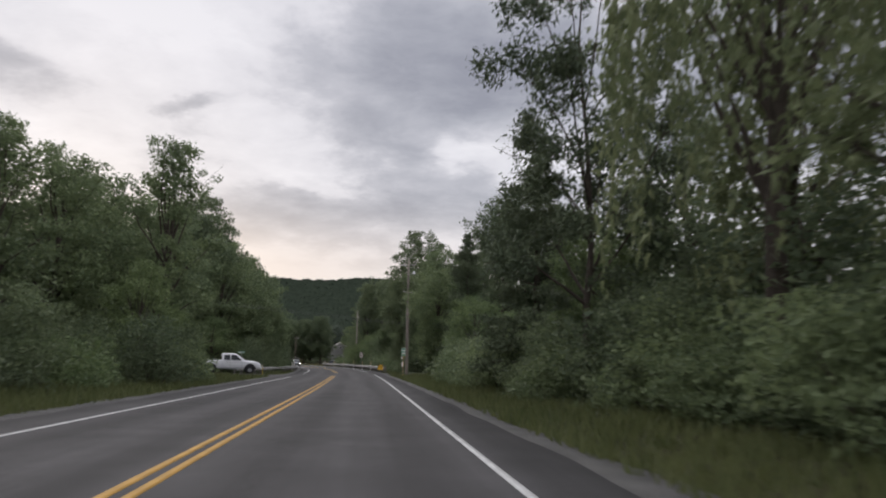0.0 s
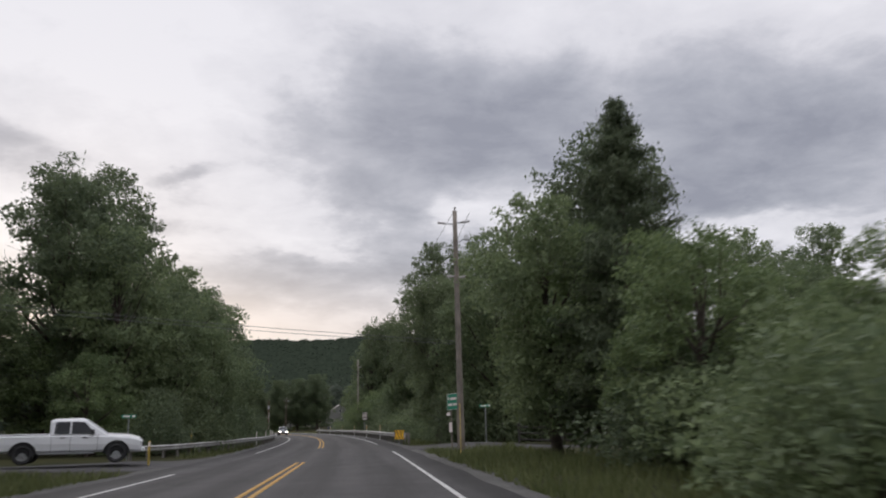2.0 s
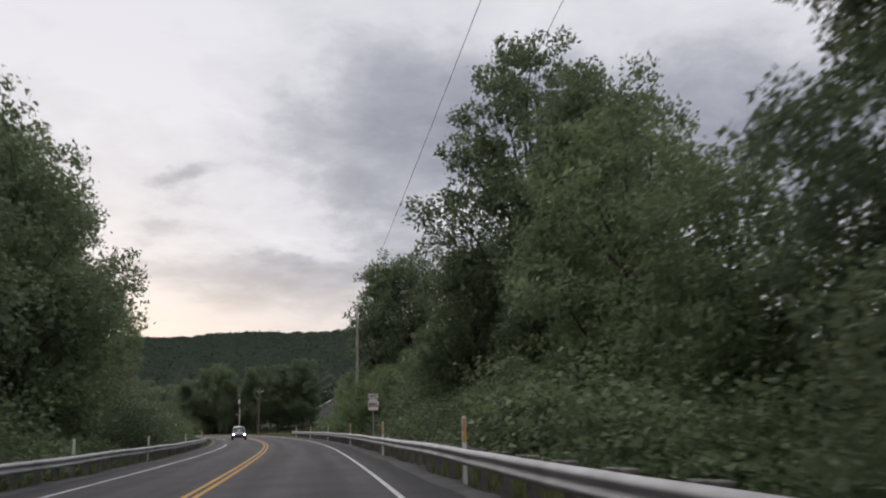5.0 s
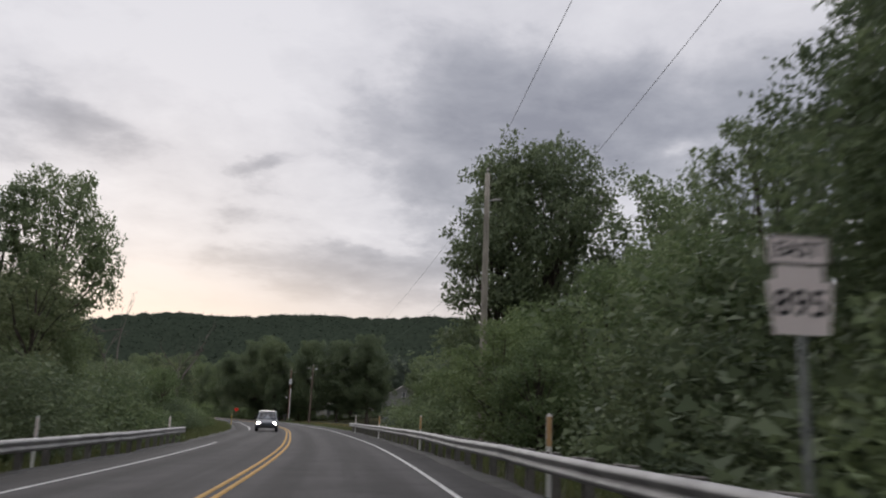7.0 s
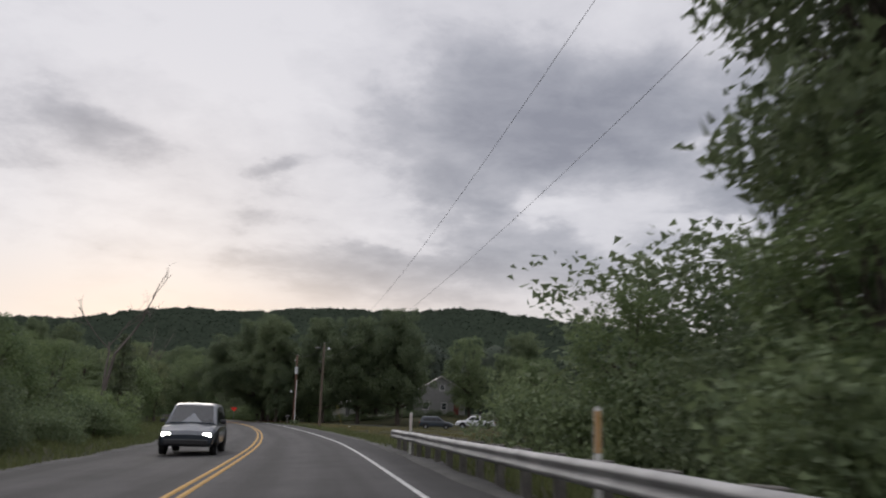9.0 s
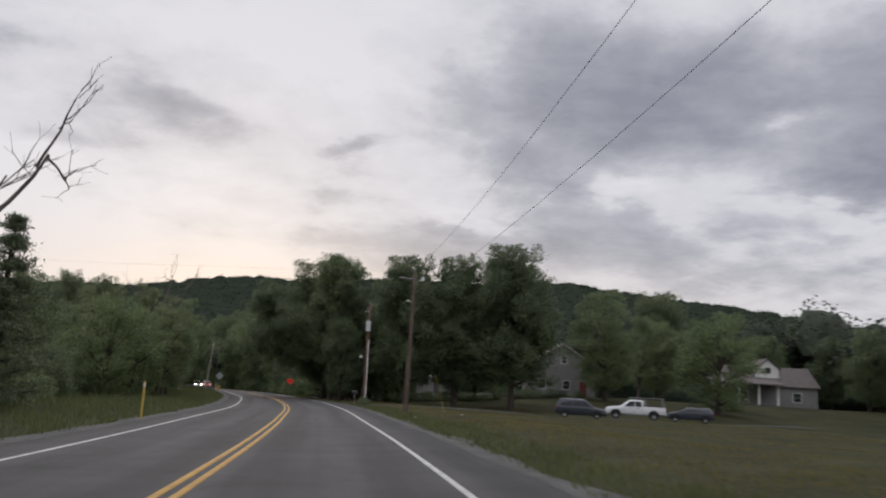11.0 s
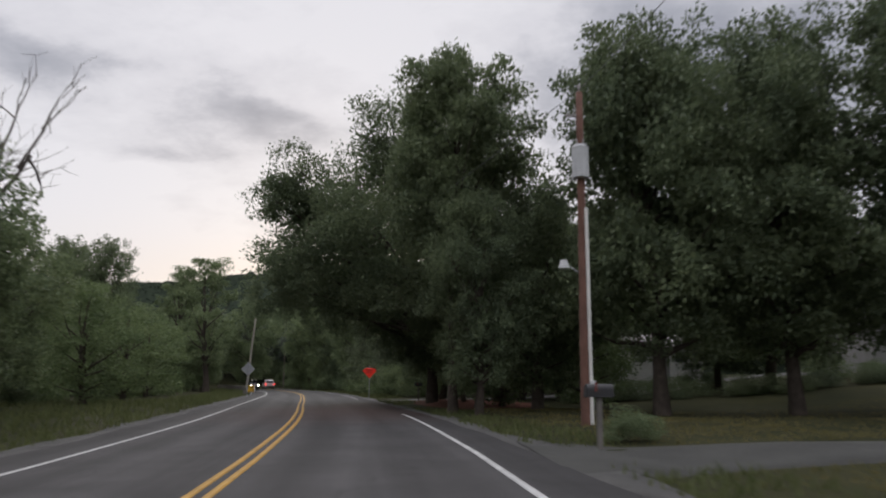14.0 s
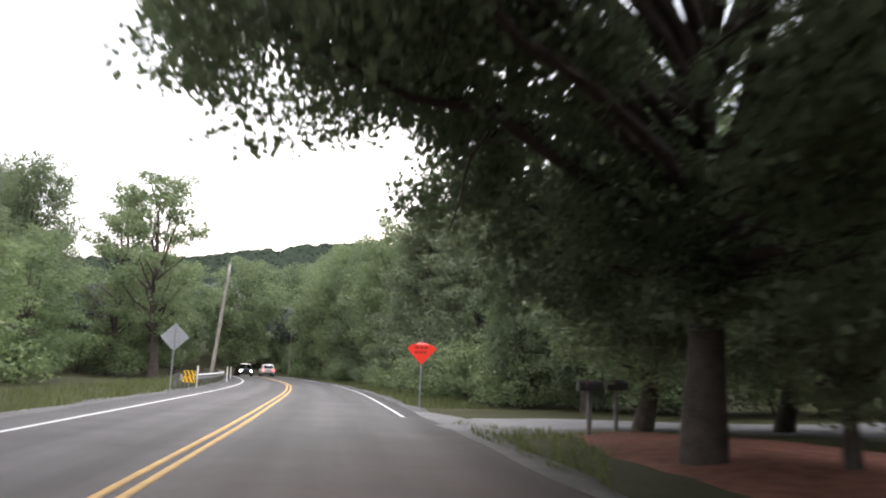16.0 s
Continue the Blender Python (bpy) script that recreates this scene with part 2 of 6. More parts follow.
    L(tint.outputs[2], bsdf.inputs["Base Color"])
    return m


M = {
    "asphalt": asphalt_material(),
    "gravel": material("gravel", (0.068, 0.066, 0.063), 0.95, 0.4, 1.2, 70, 0.8, per="WORLD"),
    "dark_drive": material("dark_driveway", (0.042, 0.042, 0.038), 0.95, 0.3, 0.8, 60, 0.5, per="WORLD"),
    "driveway": material("driveway_gravel", (0.105, 0.102, 0.102), 0.95, 0.3, 0.8, 60, 0.7, per="WORLD"),
    "grass_soil": material("grass_soil", (0.028, 0.035, 0.015), 0.95, 0.45, 0.25, 6, 0.6, per="WORLD", tint=(0.05, 0.048, 0.021), spec=0.1),
    "mulch": material("mulch", (0.115, 0.052, 0.038), 0.95, 0.45, 2.5, 35, 1.0, per="WORLD", spec=0.1),
    "yellow_paint": material("yellow_line_paint", (0.38, 0.21, 0.03), 0.75, 0.3, 2, 45, 0.2, per="WORLD"),
    "white_paint": material("white_line_paint", (0.44, 0.44, 0.43), 0.75, 0.3, 2, 45, 0.2, per="WORLD"),
    "buff_sheet": material("faded_amber_sheet", (0.5, 0.3, 0.12), 0.6, 0.15, 4, 30),
    "galvanised": material("galvanised_steel", (0.36, 0.355, 0.35), 0.68, 0.35, 1.2, 22, 0.25, metal=0.3, per="WORLD"),
    "rail_post": material("weathered_rail_post", (0.14, 0.13, 0.118), 0.85, 0.4, 3, 25, 0.4, per="WORLD"),
    "pole_wood": material("weathered_pole_wood", (0.19, 0.165, 0.14), 0.9, 0.35, 2, 30, 0.5, per="WORLD"),
    "pole_brown": material("brown_pole_wood", (0.115, 0.085, 0.065), 0.9, 0.35, 2, 30, 0.5, per="WORLD"),
    "pole_red": material("rust_brown_pole_wood", (0.155, 0.08, 0.06), 0.9, 0.35, 2, 30, 0.5, per="WORLD"),
    "pole_pale": material("pale_pole_wood", (0.27, 0.245, 0.205), 0.9, 0.3, 2, 30, 0.5, per="WORLD"),
    "porcelain": material("insulator_porcelain", (0.3, 0.28, 0.27), 0.35, 0.15),
    "steel": material("dull_steel", (0.3, 0.31, 0.32), 0.55, 0.2, metal=0.6),
    "grey_metal": material("grey_painted_metal", (0.5, 0.51, 0.52), 0.5, 0.12),
    "wire": material("weathered_wire", (0.11, 0.11, 0.115), 0.6, 0.2),
    "sign_white": material("white_sign_sheeting", (0.74, 0.66, 0.63), 0.55, 0.08, 6, 60),
    "sign_black": material("black_sign_ink", (0.02, 0.02, 0.02), 0.6, 0.2),
    "sign_green": material("green_sign_sheeting", (0.02, 0.22, 0.13), 0.5, 0.12, 6, 60),
    "sign_ink": material("dull_red_sign_ink", (0.32, 0.02, 0.01), 0.6, 0.2),
    "sign_back": material("bare_aluminium_back", (0.33, 0.34, 0.35), 0.55, 0.12, 4, 40, metal=0.35),
    "sign_orange": material("fluorescent_orange_cloth", (0.95, 0.035, 0.015), 0.6, 0.08, 6, 60),
    "sign_yellow": material("yellow_sign_sheeting", (0.9, 0.5, 0.02), 0.5, 0.08, 6, 60),
    "yellow_plastic": material("faded_yellow_plastic", (0.52, 0.37, 0.08), 0.6, 0.15, 3, 20),
    "white_plastic": material("white_plastic", (0.72, 0.71, 0.68), 0.5, 0.1, 3, 20),
    "car_white": material("white_car_paint", (0.72, 0.73, 0.75), 0.3, 0.05, 1.5, 30, coat=0.6),
    "car_dark": material("dark_blue_car_paint", (0.03, 0.04, 0.055), 0.3, 0.15, 1.5, 30, coat=0.6),
    "car_glass": material("tinted_car_glass", (0.03, 0.035, 0.04), 0.08, 0.1, coat=0.5),
    "rubber": material("tyre_rubber", (0.025, 0.025, 0.026), 0.85, 0.3, 8, 60, 0.3),
    "trim_black": material("black_plastic_trim", (0.03, 0.03, 0.032), 0.6, 0.2),
    "alloy": material("alloy_rim", (0.5, 0.51, 0.53), 0.35, 0.12, metal=0.7),
    "tail_glass": material("red_tail_glass", (0.35, 0.02, 0.02), 0.2, 0.1),
    "clear_glass": material("clear_lamp_glass", (0.6, 0.62, 0.63), 0.1, 0.05, coat=0.5),
    "tail_lit": lamp_material("lit_tail_lamp", (1.0, 0.06, 0.05), 5.0),
    "head_lit": lamp_material("lit_head_lamp", (1.0, 0.93, 0.8), 90.0),
    "siding": material("pale_siding", (0.25, 0.245, 0.24), 0.8, 0.12, 1.5, 20),
    "siding_white": material("white_siding", (0.74, 0.73, 0.71), 0.75, 0.1, 1.5, 20),
    "roof_pale": material("pale_metal_roof", (0.6, 0.56, 0.54), 0.5, 0.12, 1, 15, metal=0.1),
    "roof_dark": material("dark_shingles", (0.1, 0.085, 0.08), 0.9, 0.3, 2, 18, 0.5),
    "brick_red": material("red_door_paint", (0.17, 0.045, 0.035), 0.7, 0.2, 2, 20),
    "window_glass": material("dark_window_glass", (0.04, 0.045, 0.05), 0.08, 0.1, coat=0.3),
    "fence_wood": material("old_fence_wood", (0.038, 0.035, 0.031), 0.95, 0.4, 3, 25, 0.5, per="WORLD"),
    "birch_bark": material("birch_bark", (0.17, 0.16, 0.14), 0.85, 0.45, 2.5, 14, 0.6, spec=0.2),
    "bark": material("bark", (0.075, 0.062, 0.052), 0.95, 0.4, 3, 18, 1.0, spec=0.15),
    "bark_pale": material("pale_dead_wood", (0.115, 0.1, 0.088), 0.9, 0.3, 3, 18, 0.8, spec=0.15),
    "leaf_maple": leaf_material("maple_leaf", (0.062, 0.084, 0.047), (0.12, 0.149, 0.073)),
    "leaf_dark": leaf_material("oak_leaf", (0.052, 0.07, 0.043), (0.098, 0.12, 0.062)),
    "leaf_fresh": leaf_material("fresh_leaf", (0.055, 0.08, 0.038), (0.108, 0.138, 0.06)),
    "leaf_willow": leaf_material("willow_leaf", (0.08, 0.1, 0.05), (0.135, 0.152, 0.078)),
    "needle": leaf_material("pine_needle", (0.055, 0.074, 0.046), (0.105, 0.125, 0.07), trans=0.3),
    "leaf_far": leaf_material("far_wood_leaf", (0.034, 0.045, 0.035), (0.058, 0.07, 0.05), trans=0.45, soft=0.3, gloss=0.05),
    # darker colour holds the self-shade between crowns that the smooth sheet lacks
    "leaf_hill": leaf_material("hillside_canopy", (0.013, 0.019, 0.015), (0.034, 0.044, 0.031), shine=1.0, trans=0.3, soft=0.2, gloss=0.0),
    "blade": leaf_material("grass_blade", (0.036, 0.05, 0.018), (0.078, 0.086, 0.036), shine=0.7),
    "blade_dry": leaf_material("dry_grass_blade", (0.04, 0.048, 0.018), (0.125, 0.105, 0.046), shine=0.7),
}

# ---------------------------------------------------------------- helpers


def thing(name, m, label, category, group="", kind=""):
    ob = new(name)
    ob.empty_display_size = 0.3
    ob.matrix_basis = m
    return tagged(ob, label, category, group, kind)


def part(name, bm, mat, parent, label="", smooth=False):
    me = bpy.data.meshes.new(name)
    bm.to_mesh(me)
    bm.free()
    return part_mesh(name, me, mat, parent, label, smooth)


def part_mesh(name, me, mat, parent, label="", smooth=False):
    me.materials.append(M[mat])
    if smooth:
        me.shade_smooth()
    ob = new(name, me)
    ob.parent = parent
    if label:
        ob["label"] = label
    return ob


def raw_mesh(name, verts, faces):
    """A mesh from arrays; all faces have the same number of corners."""
    verts, faces = np.asarray(verts, np.float32), np.asarray(faces, np.int32)
    me = bpy.data.meshes.new(name)
    me.vertices.add(len(verts))
    me.vertices.foreach_set("co", verts.ravel())
    k = faces.shape[1]
    me.loops.add(faces.size)
    me.loops.foreach_set("vertex_index", faces.ravel())
    me.polygons.add(len(faces))
    me.polygons.foreach_set("loop_start", np.arange(0, faces.size, k, dtype=np.int32))
    me.polygons.foreach_set("loop_total", np.full(len(faces), k, dtype=np.int32))
    me.update(calc_edges=True)
    return me


def box(bm, cx, cy, cz, sx, sy, sz, m=None, bevel=0.0):
    geo = bmesh.ops.create_cube(bm, size=1.0)
    t = Matrix.Translation((cx, cy, cz)) @ Matrix.Diagonal((sx, sy, sz, 1))
    bmesh.ops.transform(bm, matrix=(m @ t) if m else t, verts=geo["verts"])
    if bevel:
        edges = list({e for v in geo["verts"] for e in v.link_edges})
        bmesh.ops.bevel(bm, geom=edges, offset=bevel, segments=1, affect="EDGES")
    return bm


def rod(bm, a, b, r0, r1=None, n=8):
    a, b = Vector(a), Vector(b)
    geo = bmesh.ops.create_cone(bm, cap_ends=True, segments=n, radius1=r0, radius2=r0 if r1 is None else r1, depth=(b - a).length)
    q = Vector((0, 0, 1)).rotation_difference((b - a).normalized()).to_matrix().to_4x4()
    bmesh.ops.transform(bm, matrix=Matrix.Translation((a + b) / 2) @ q, verts=geo["verts"])
    return bm


def prism(bm, outline, y0, y1, axis="y"):
    """A flat outline (two coordinates) with thickness between y0 and y1 along the axis."""
    put = {"y": lambda a, b, t: (a, t, b), "x": lambda a, b, t: (t, a, b), "z": lambda a, b, t: (a, b, t)}[axis]
    lo = [bm.verts.new(put(a, b, y0)) for a, b in outline]
    hi = [bm.verts.new(put(a, b, y1)) for a, b in outline]
    n = len(outline)
    for i in range(n):
        bm.faces.new((lo[i], lo[(i + 1) % n], hi[(i + 1) % n], hi[i]))
    bm.faces.new(lo[::-1])
    bm.faces.new(hi)
    bmesh.ops.recalc_face_normals(bm, faces=bm.faces)
    return bm


def B():
    return bmesh.new()


def lettering(text, x, y, z, size, mat, parent, name="lettering"):
    """Raised characters in the plane facing -y."""
    c = bpy.data.curves.new(name, "FONT")
    c.body, c.size, c.align_x, c.align_y, c.extrude, c.offset = text, size, "CENTER", "CENTER", 0.001, 0.006
    c.materials.append(M[mat])
    ob = new(name, c)
    ob.matrix_basis = pose(x, y, z, 90, 0, 0)
    ob.parent = parent
    return ob


# ---------------------------------------------------------------- the road's line
CL = [(-2, -140), (-2, -60), (-2, 0), (-2, 60), (-2.75, 99), (-4.15, 129), (-5.95, 154), (-8.7, 180), (-11.95, 202), (-16.6, 229),
      (-20.4, 246), (-24.1, 261), (-29.6, 282.5), (-34.7, 299), (-40.2, 315.5), (-46.4, 331.5), (-53.2, 349), (-60.6, 367.5), (-69.3, 387),
      (-82, 411), (-100, 441), (-128, 478), (-170, 520), (-230, 565)]


def dense(points, step=1.0):
    p = np.array(points, float)
    t = np.r_[0, np.cumsum(np.linalg.norm(np.diff(p, axis=0), axis=1))]
    g = np.gradient(p, t, axis=0)
    s = np.arange(0, t[-1], step)
    i = np.clip(np.searchsorted(t, s, side="right") - 1, 0, len(t) - 2)
    h = (t[i + 1] - t[i])[:, None]
    u = ((s - t[i])[:, None]) / h
    return ((2 * u**3 - 3 * u**2 + 1) * p[i] + (u**3 - 2 * u**2 + u) * h * g[i] + (-2 * u**3 + 3 * u**2) * p[i + 1] + (u**3 - u**2) * h * g[i + 1])


ROAD = dense(CL)
TAN = np.gradient(ROAD, axis=0)
TAN /= np.linalg.norm(TAN, axis=1)[:, None]
NRM = np.c_[TAN[:, 1], -TAN[:, 0]]  # to the right


def at_y(y):
    return int(np.argmin(np.abs(ROAD[:, 1] - y)))


def beside(y, off):
    """The place at that offset to the right of the centre line, and the heading there in degrees."""
    f = np.interp(y, ROAD[:, 1], np.arange(len(ROAD)))
    i = int(f)
    w = f - i
    p = ROAD[i] * (1 - w) + ROAD[i + 1] * w + NRM[i] * off
    return float(p[0]), float(p[1]), math.degrees(math.atan2(-TAN[i, 0], TAN[i, 1]))


def road_offset(x, y):
    """Signed distance to the centre line (right is positive) and the y of the foot, for arrays."""
    pts = np.c_[np.ravel(x), np.ravel(y)]
    off, foot = np.empty(len(pts)), np.empty(len(pts))
    coarse = ROAD[::2]
    for k in range(0, len(pts), 4000):
        d = pts[k:k + 4000, None] - coarse[None]
        j = (d**2).sum(2).argmin(1)
        off[k:k + 4000] = (d[np.arange(len(j)), j] * NRM[::2][j]).sum(1)
        dist = np.sqrt((d[np.arange(len(j)), j] ** 2).sum(1))
        off[k:k + 4000] = np.where(off[k:k + 4000] < 0, -dist, dist)
        foot[k:k + 4000] = coarse[j, 1]
    return off.reshape(np.shape(x)), foot.reshape(np.shape(x))


def lift(off, y):
    """Height of the road's banked cross-section: the surface leans down to the left through the bends."""
    lean = np.interp(y, [50, 95, 140, 170, 260, 300, 318, 360], [0, 0.024, 0.026, 0.031, 0.033, 0.026, 0.005, 0])
    a = np.abs(off)
    return lean * (np.clip(off, -10, 10) - 2.0) * (1 - np.clip((a - 10) / 14, 0, 1))


def smooth(a, b, v):
    t = np.clip((v - a) / (b - a), 0, 1)
    return t * t * (3 - 2 * t)


def waves(x, y):
    return np.sin(x * 0.31 + 1.3 * np.sin(y * 0.17)) * np.cos(y * 0.27 + np.sin(x * 0.13))


def ground_height(x, y):
    x, y = np.asarray(x, float), np.asarray(y, float)
    off, foot = road_offset(x, y)
    a = np.abs(off)
    z = -0.05 + 0.10 * waves(x, y) * smooth(5, 9, a) - 0.10 * smooth(4.6, 6.2, a) * (1 - smooth(6.5, 9, a))
    z = z + lift(off, foot)
    # the wooded bank falls away behind the rails
    fall = smooth(6.0, 13, a) * smooth(100, 115, foot) * (1 - smooth(200, 222, foot))
    z = z - 1.6 * fall
    # lawn rising to the house
    lawn = smooth(12, 40, off) * smooth(312, 346, y) * (1 - smooth(420, 520, foot))
    z = z + 2.2 * lawn
    left = smooth(14, 40, -off) * smooth(300, 380, foot)
    z = z + 2.0 * left
    # the long wooded ridge across the valley
    top = np.interp(x, [-900, -400, -250, -180, -50, 60, 110, 190, 500, 1500], [53, 53, 55.5, 65, 76, 65, 56, 48, 43, 37])
    z = z + top * smooth(440, 850, y + 0.12 * np.abs(x + 60)) * (1 + 0.05 * np.sin(x * 0.021) + 0.03 * np.sin(x * 0.057 + 1))
    return z


def gz(x, y):
    return float(ground_height(np.array([x]), np.array([y]))[0])


def build_ground():
    def axis(lo, hi, fine, step, reach):
        mid = list(np.arange(lo, hi + step, step))
        out, d, v = [], fine, hi + step
        while v < reach[1]:
            v += d
            out.append(v)
            d *= 1.16
        out2, d, v = [], fine, lo
        while v > reach[0]:
            v -= d
            out2.append(v)
            d *= 1.16
        return np.array(out2[::-1] + mid + out)

    xs, ys = axis(-110, 60, 4, 2.0, (-3500, 3500)), axis(-30, 400, 4, 2.0, (-3000, 3500))
    X, Y = np.meshgrid(xs, ys)
    Z = ground_height(X, Y)
    n = len(xs)
    i = (np.arange(len(ys) - 1)[:, None] * n + np.arange(n - 1)[None]).ravel()
    me = raw_mesh("ground", np.c_[X.ravel(), Y.ravel(), Z.ravel()], np.c_[i, i + 1, i + n + 1, i + n])
    me.shade_smooth()
    me.materials.append(M["grass_soil"])
    tagged(new("ground", me), "rough grass and wooded ground of the valley", "ground", kind="structure")


build_ground()


def ribbon(name, o0, o1, y0, y1, z, mat, label, category, parent=None, steps=1, wobble=0.0, shift=None):
    """A strip along the road between two offsets, with a small thickness; shift: where and how far it drifts to the right."""
    i0, i1 = at_y(y0), at_y(y1)
    idx = np.arange(i0, i1 + 1)
    cols = np.linspace(o0, o1, steps + 1)
    rows_ = []
    drift = 0.0 if shift is None else np.interp(ROAD[idx, 1], *shift)
    for c_i, c in enumerate(cols):
        edge = c_i in (0, steps)
        off = c + drift + (wobble * np.sin(idx * 0.7 + c * 3) * np.sin(idx * 0.23 + c) if edge else 0)
        p = ROAD[idx] + NRM[idx] * np.reshape(off, (-1, 1))
        rows_.append(np.c_[p, z + lift(off, ROAD[idx, 1])])
    skirt = [rows_[0] - [0, 0, 0.12], *rows_, rows_[-1] - [0, 0, 0.12]]
    offs = [cols[0], *cols, cols[-1]]
    k, n = len(skirt), len(idx)
    verts = np.stack(skirt, 1).reshape(-1, 3)
    q = (np.arange(n - 1)[:, None] * k + np.arange(k - 1)[None]).ravel()
    me = raw_mesh(name, verts, np.c_[q, q + 1, q + k + 1, q + k])
    uv = me.uv_layers.new(name="lane")
    loop_v = np.empty(len(me.loops), np.int32)
    me.loops.foreach_get("vertex_index", loop_v)
    co = np.c_[np.tile(offs, n), np.repeat(idx, k)].astype(np.float32)
    uv.data.foreach_set("uv", co[loop_v].ravel())
    me.materials.append(M[mat])
    ob = new(name, me)
    if parent:
        ob.parent = parent
    else:
        tagged(ob, label, category, kind="structure")
    return ob


road = ribbon("road", -4.75, 4.85, -130, 600, 0.0, "asphalt", "worn grey two-lane asphalt road", "road", steps=6, wobble=0.08)
ribbon("shoulder_1", 4.7, 5.5, -130, 600, -0.02, "gravel", "loose gravel shoulder of the road", "shoulder", wobble=0.25)
ribbon("shoulder_2", -5.5, -4.7, -130, 600, -0.02, "gravel", "loose gravel shoulder of the road", "shoulder", wobble=0.25)
CENTRE_DRIFT = ([0, 60, 100, 140, 180, 230, 260, 285, 300, 317, 340], [-0.16, -0.14, 0.05, -0.08, -0.08, -0.14, 0.12, -0.06, -0.02, -0.16, 0.0])
EDGE_DRIFT = ([0, 40, 80, 190, 235, 285, 300, 350], [0.0, 0.02, 0.22, 0.2, -0.14, -0.13, 0.2, 0.5])
for y0, y1 in ((-130, 75), (97, 595)):
    for o in (-0.17, 0.07):
        ribbon("yellow_line", o, o + 0.115, y0, y1, 0.006, "yellow_paint", "", "", road, shift=CENTRE_DRIFT)
for y0, y1 in ((-130, 84), (101, 318), (346, 595)):
    ribbon("white_line", 3.635, 3.74, y0, y1, 0.006, "white_paint", "", "", road, shift=EDGE_DRIFT)
for y0, y1 in ((-130, 69), (92, 188.5), (222, 595)):
    ribbon("white_line", -3.56, -3.455, y0, y1, 0.006, "white_paint", "", "", road)


def lane(name, points, width, z, mat, label, category, flare=0.0):
    """A side lane along a line of points, wider at its mouth; it drapes over the ground."""
    p = dense(points, 1.0)
    t = np.gradient(p, axis=0)
    t /= np.linalg.norm(t, axis=1)[:, None]
    nr = np.c_[t[:, 1], -t[:, 0]]
    w = width / 2 + flare * np.exp(-np.arange(len(p)) / 2.5)
    cols = np.linspace(-1, 1, 7)
    grid = np.stack([p + nr * (w * c)[:, None] for c in cols], 1)
    off, foot = road_offset(grid[..., 0], grid[..., 1])
    h = np.where(np.abs(off) < 6.0, lift(off, foot), ground_height(grid[..., 0], grid[..., 1]) + 0.05)
    h = np.where(np.abs(off) < 4.8, lift(off, foot) - 0.008, h) + z
    # both edges turn down into the soil
    brink = np.stack([p + nr * ((w + 0.4) * s)[:, None] for s in (-1, 1)], 1)
    off, foot = road_offset(brink[..., 0], brink[..., 1])
    low = np.where(np.abs(off) < 6.2, lift(off, foot) - 0.06, ground_height(brink[..., 0], brink[..., 1]) - 0.22)
    grid = np.concatenate([brink[:, :1], grid, brink[:, 1:]], 1)
    h = np.concatenate([low[:, :1], h, low[:, 1:]], 1)
    v = np.concatenate([grid, h[..., None]], 2)
    n, k = v.shape[:2]
    i = (np.arange(n - 1)[:, None] * k + np.arange(k - 1)[None]).ravel()
    me = raw_mesh(name, v.reshape(-1, 3), np.c_[i, i + k, i + k + 1, i + 1])
    me.materials.append(M[mat])
    return tagged(new(name, me), label, category, kind="structure")


lane("side_road_1", [(1.6, 91.5), (10, 86.5), (25, 79), (60, 62)], 5.5, 0.0, "asphalt", "narrow grey asphalt side road", "road", flare=2.5)
lane("side_road_2", [(-6.4, 80.6), (-14, 79), (-30, 75), (-70, 66)], 6.0, 0.0, "asphalt", "narrow grey asphalt side road", "road", flare=3.5)
lane("driveway_1", [beside(345.5, 2.6)[:2], (-41.5, 349.6), (-30, 351), (-8, 352)], 5.6, 0.0, "driveway", "pale gravel driveway", "driveway", flare=3.4)
lane("driveway_2", [(-30.2, 301), (-22, 303), (-12, 305.5), (6, 311), (16, 316)], 3.0, 0.0, "dark_drive", "dark gravel driveway across the lawn", "driveway", flare=1.5)


def build_mulch():
    bm = B()
    rnd = random.Random(4)
    rings = []
    cx, cy = -37.4, 337.5
    for k, (f, h) in enumerate(((1.1, 0.0), (0.92, 0.02), (0.6, 0.1), (0.3, 0.14))):
        ring = []
        for a in range(28):
            t = a / 28 * 2 * math.pi
            r = f * (1 + 0.12 * math.sin(3 * t + 1) + 0.06 * rnd.uniform(-1, 1))
            u, v = 3.7 * math.cos(t) * r, 9.5 * math.sin(t) * r
            x, y = cx + u * 0.93 - v * 0.36, cy + u * 0.36 + v * 0.93
            ring.append(bm.verts.new((x, y, gz(x, y) + h + (-0.08 if k == 0 else 0.02))))
        rings.append(ring)
    for a, b in zip(rings, rings[1:]):
        for i in range(28):
            bm.faces.new((a[i], a[(i + 1) % 28], b[(i + 1) % 28], b[i]))
    bm.faces.new(rings[-1])
    me = bpy.data.meshes.new("mulch_bed")
    bm.to_mesh(me)
    bm.free()
    me.materials.append(M["mulch"])
    tagged(new("mulch_bed", me), "reddish-brown mulch bed under the roadside trees", "mulch bed", kind="structure")


build_mulch()

# ---------------------------------------------------------------- guard rails
W_PROFILE = [(0.0, 0.155), (0.035, 0.135), (0.08, 0.10), (0.08, 0.06), (0.02, 0.02), (0.02, -0.02), (0.08, -0.06), (0.08, -0.10), (0.035, -0.135), (0.0, -0.155)]


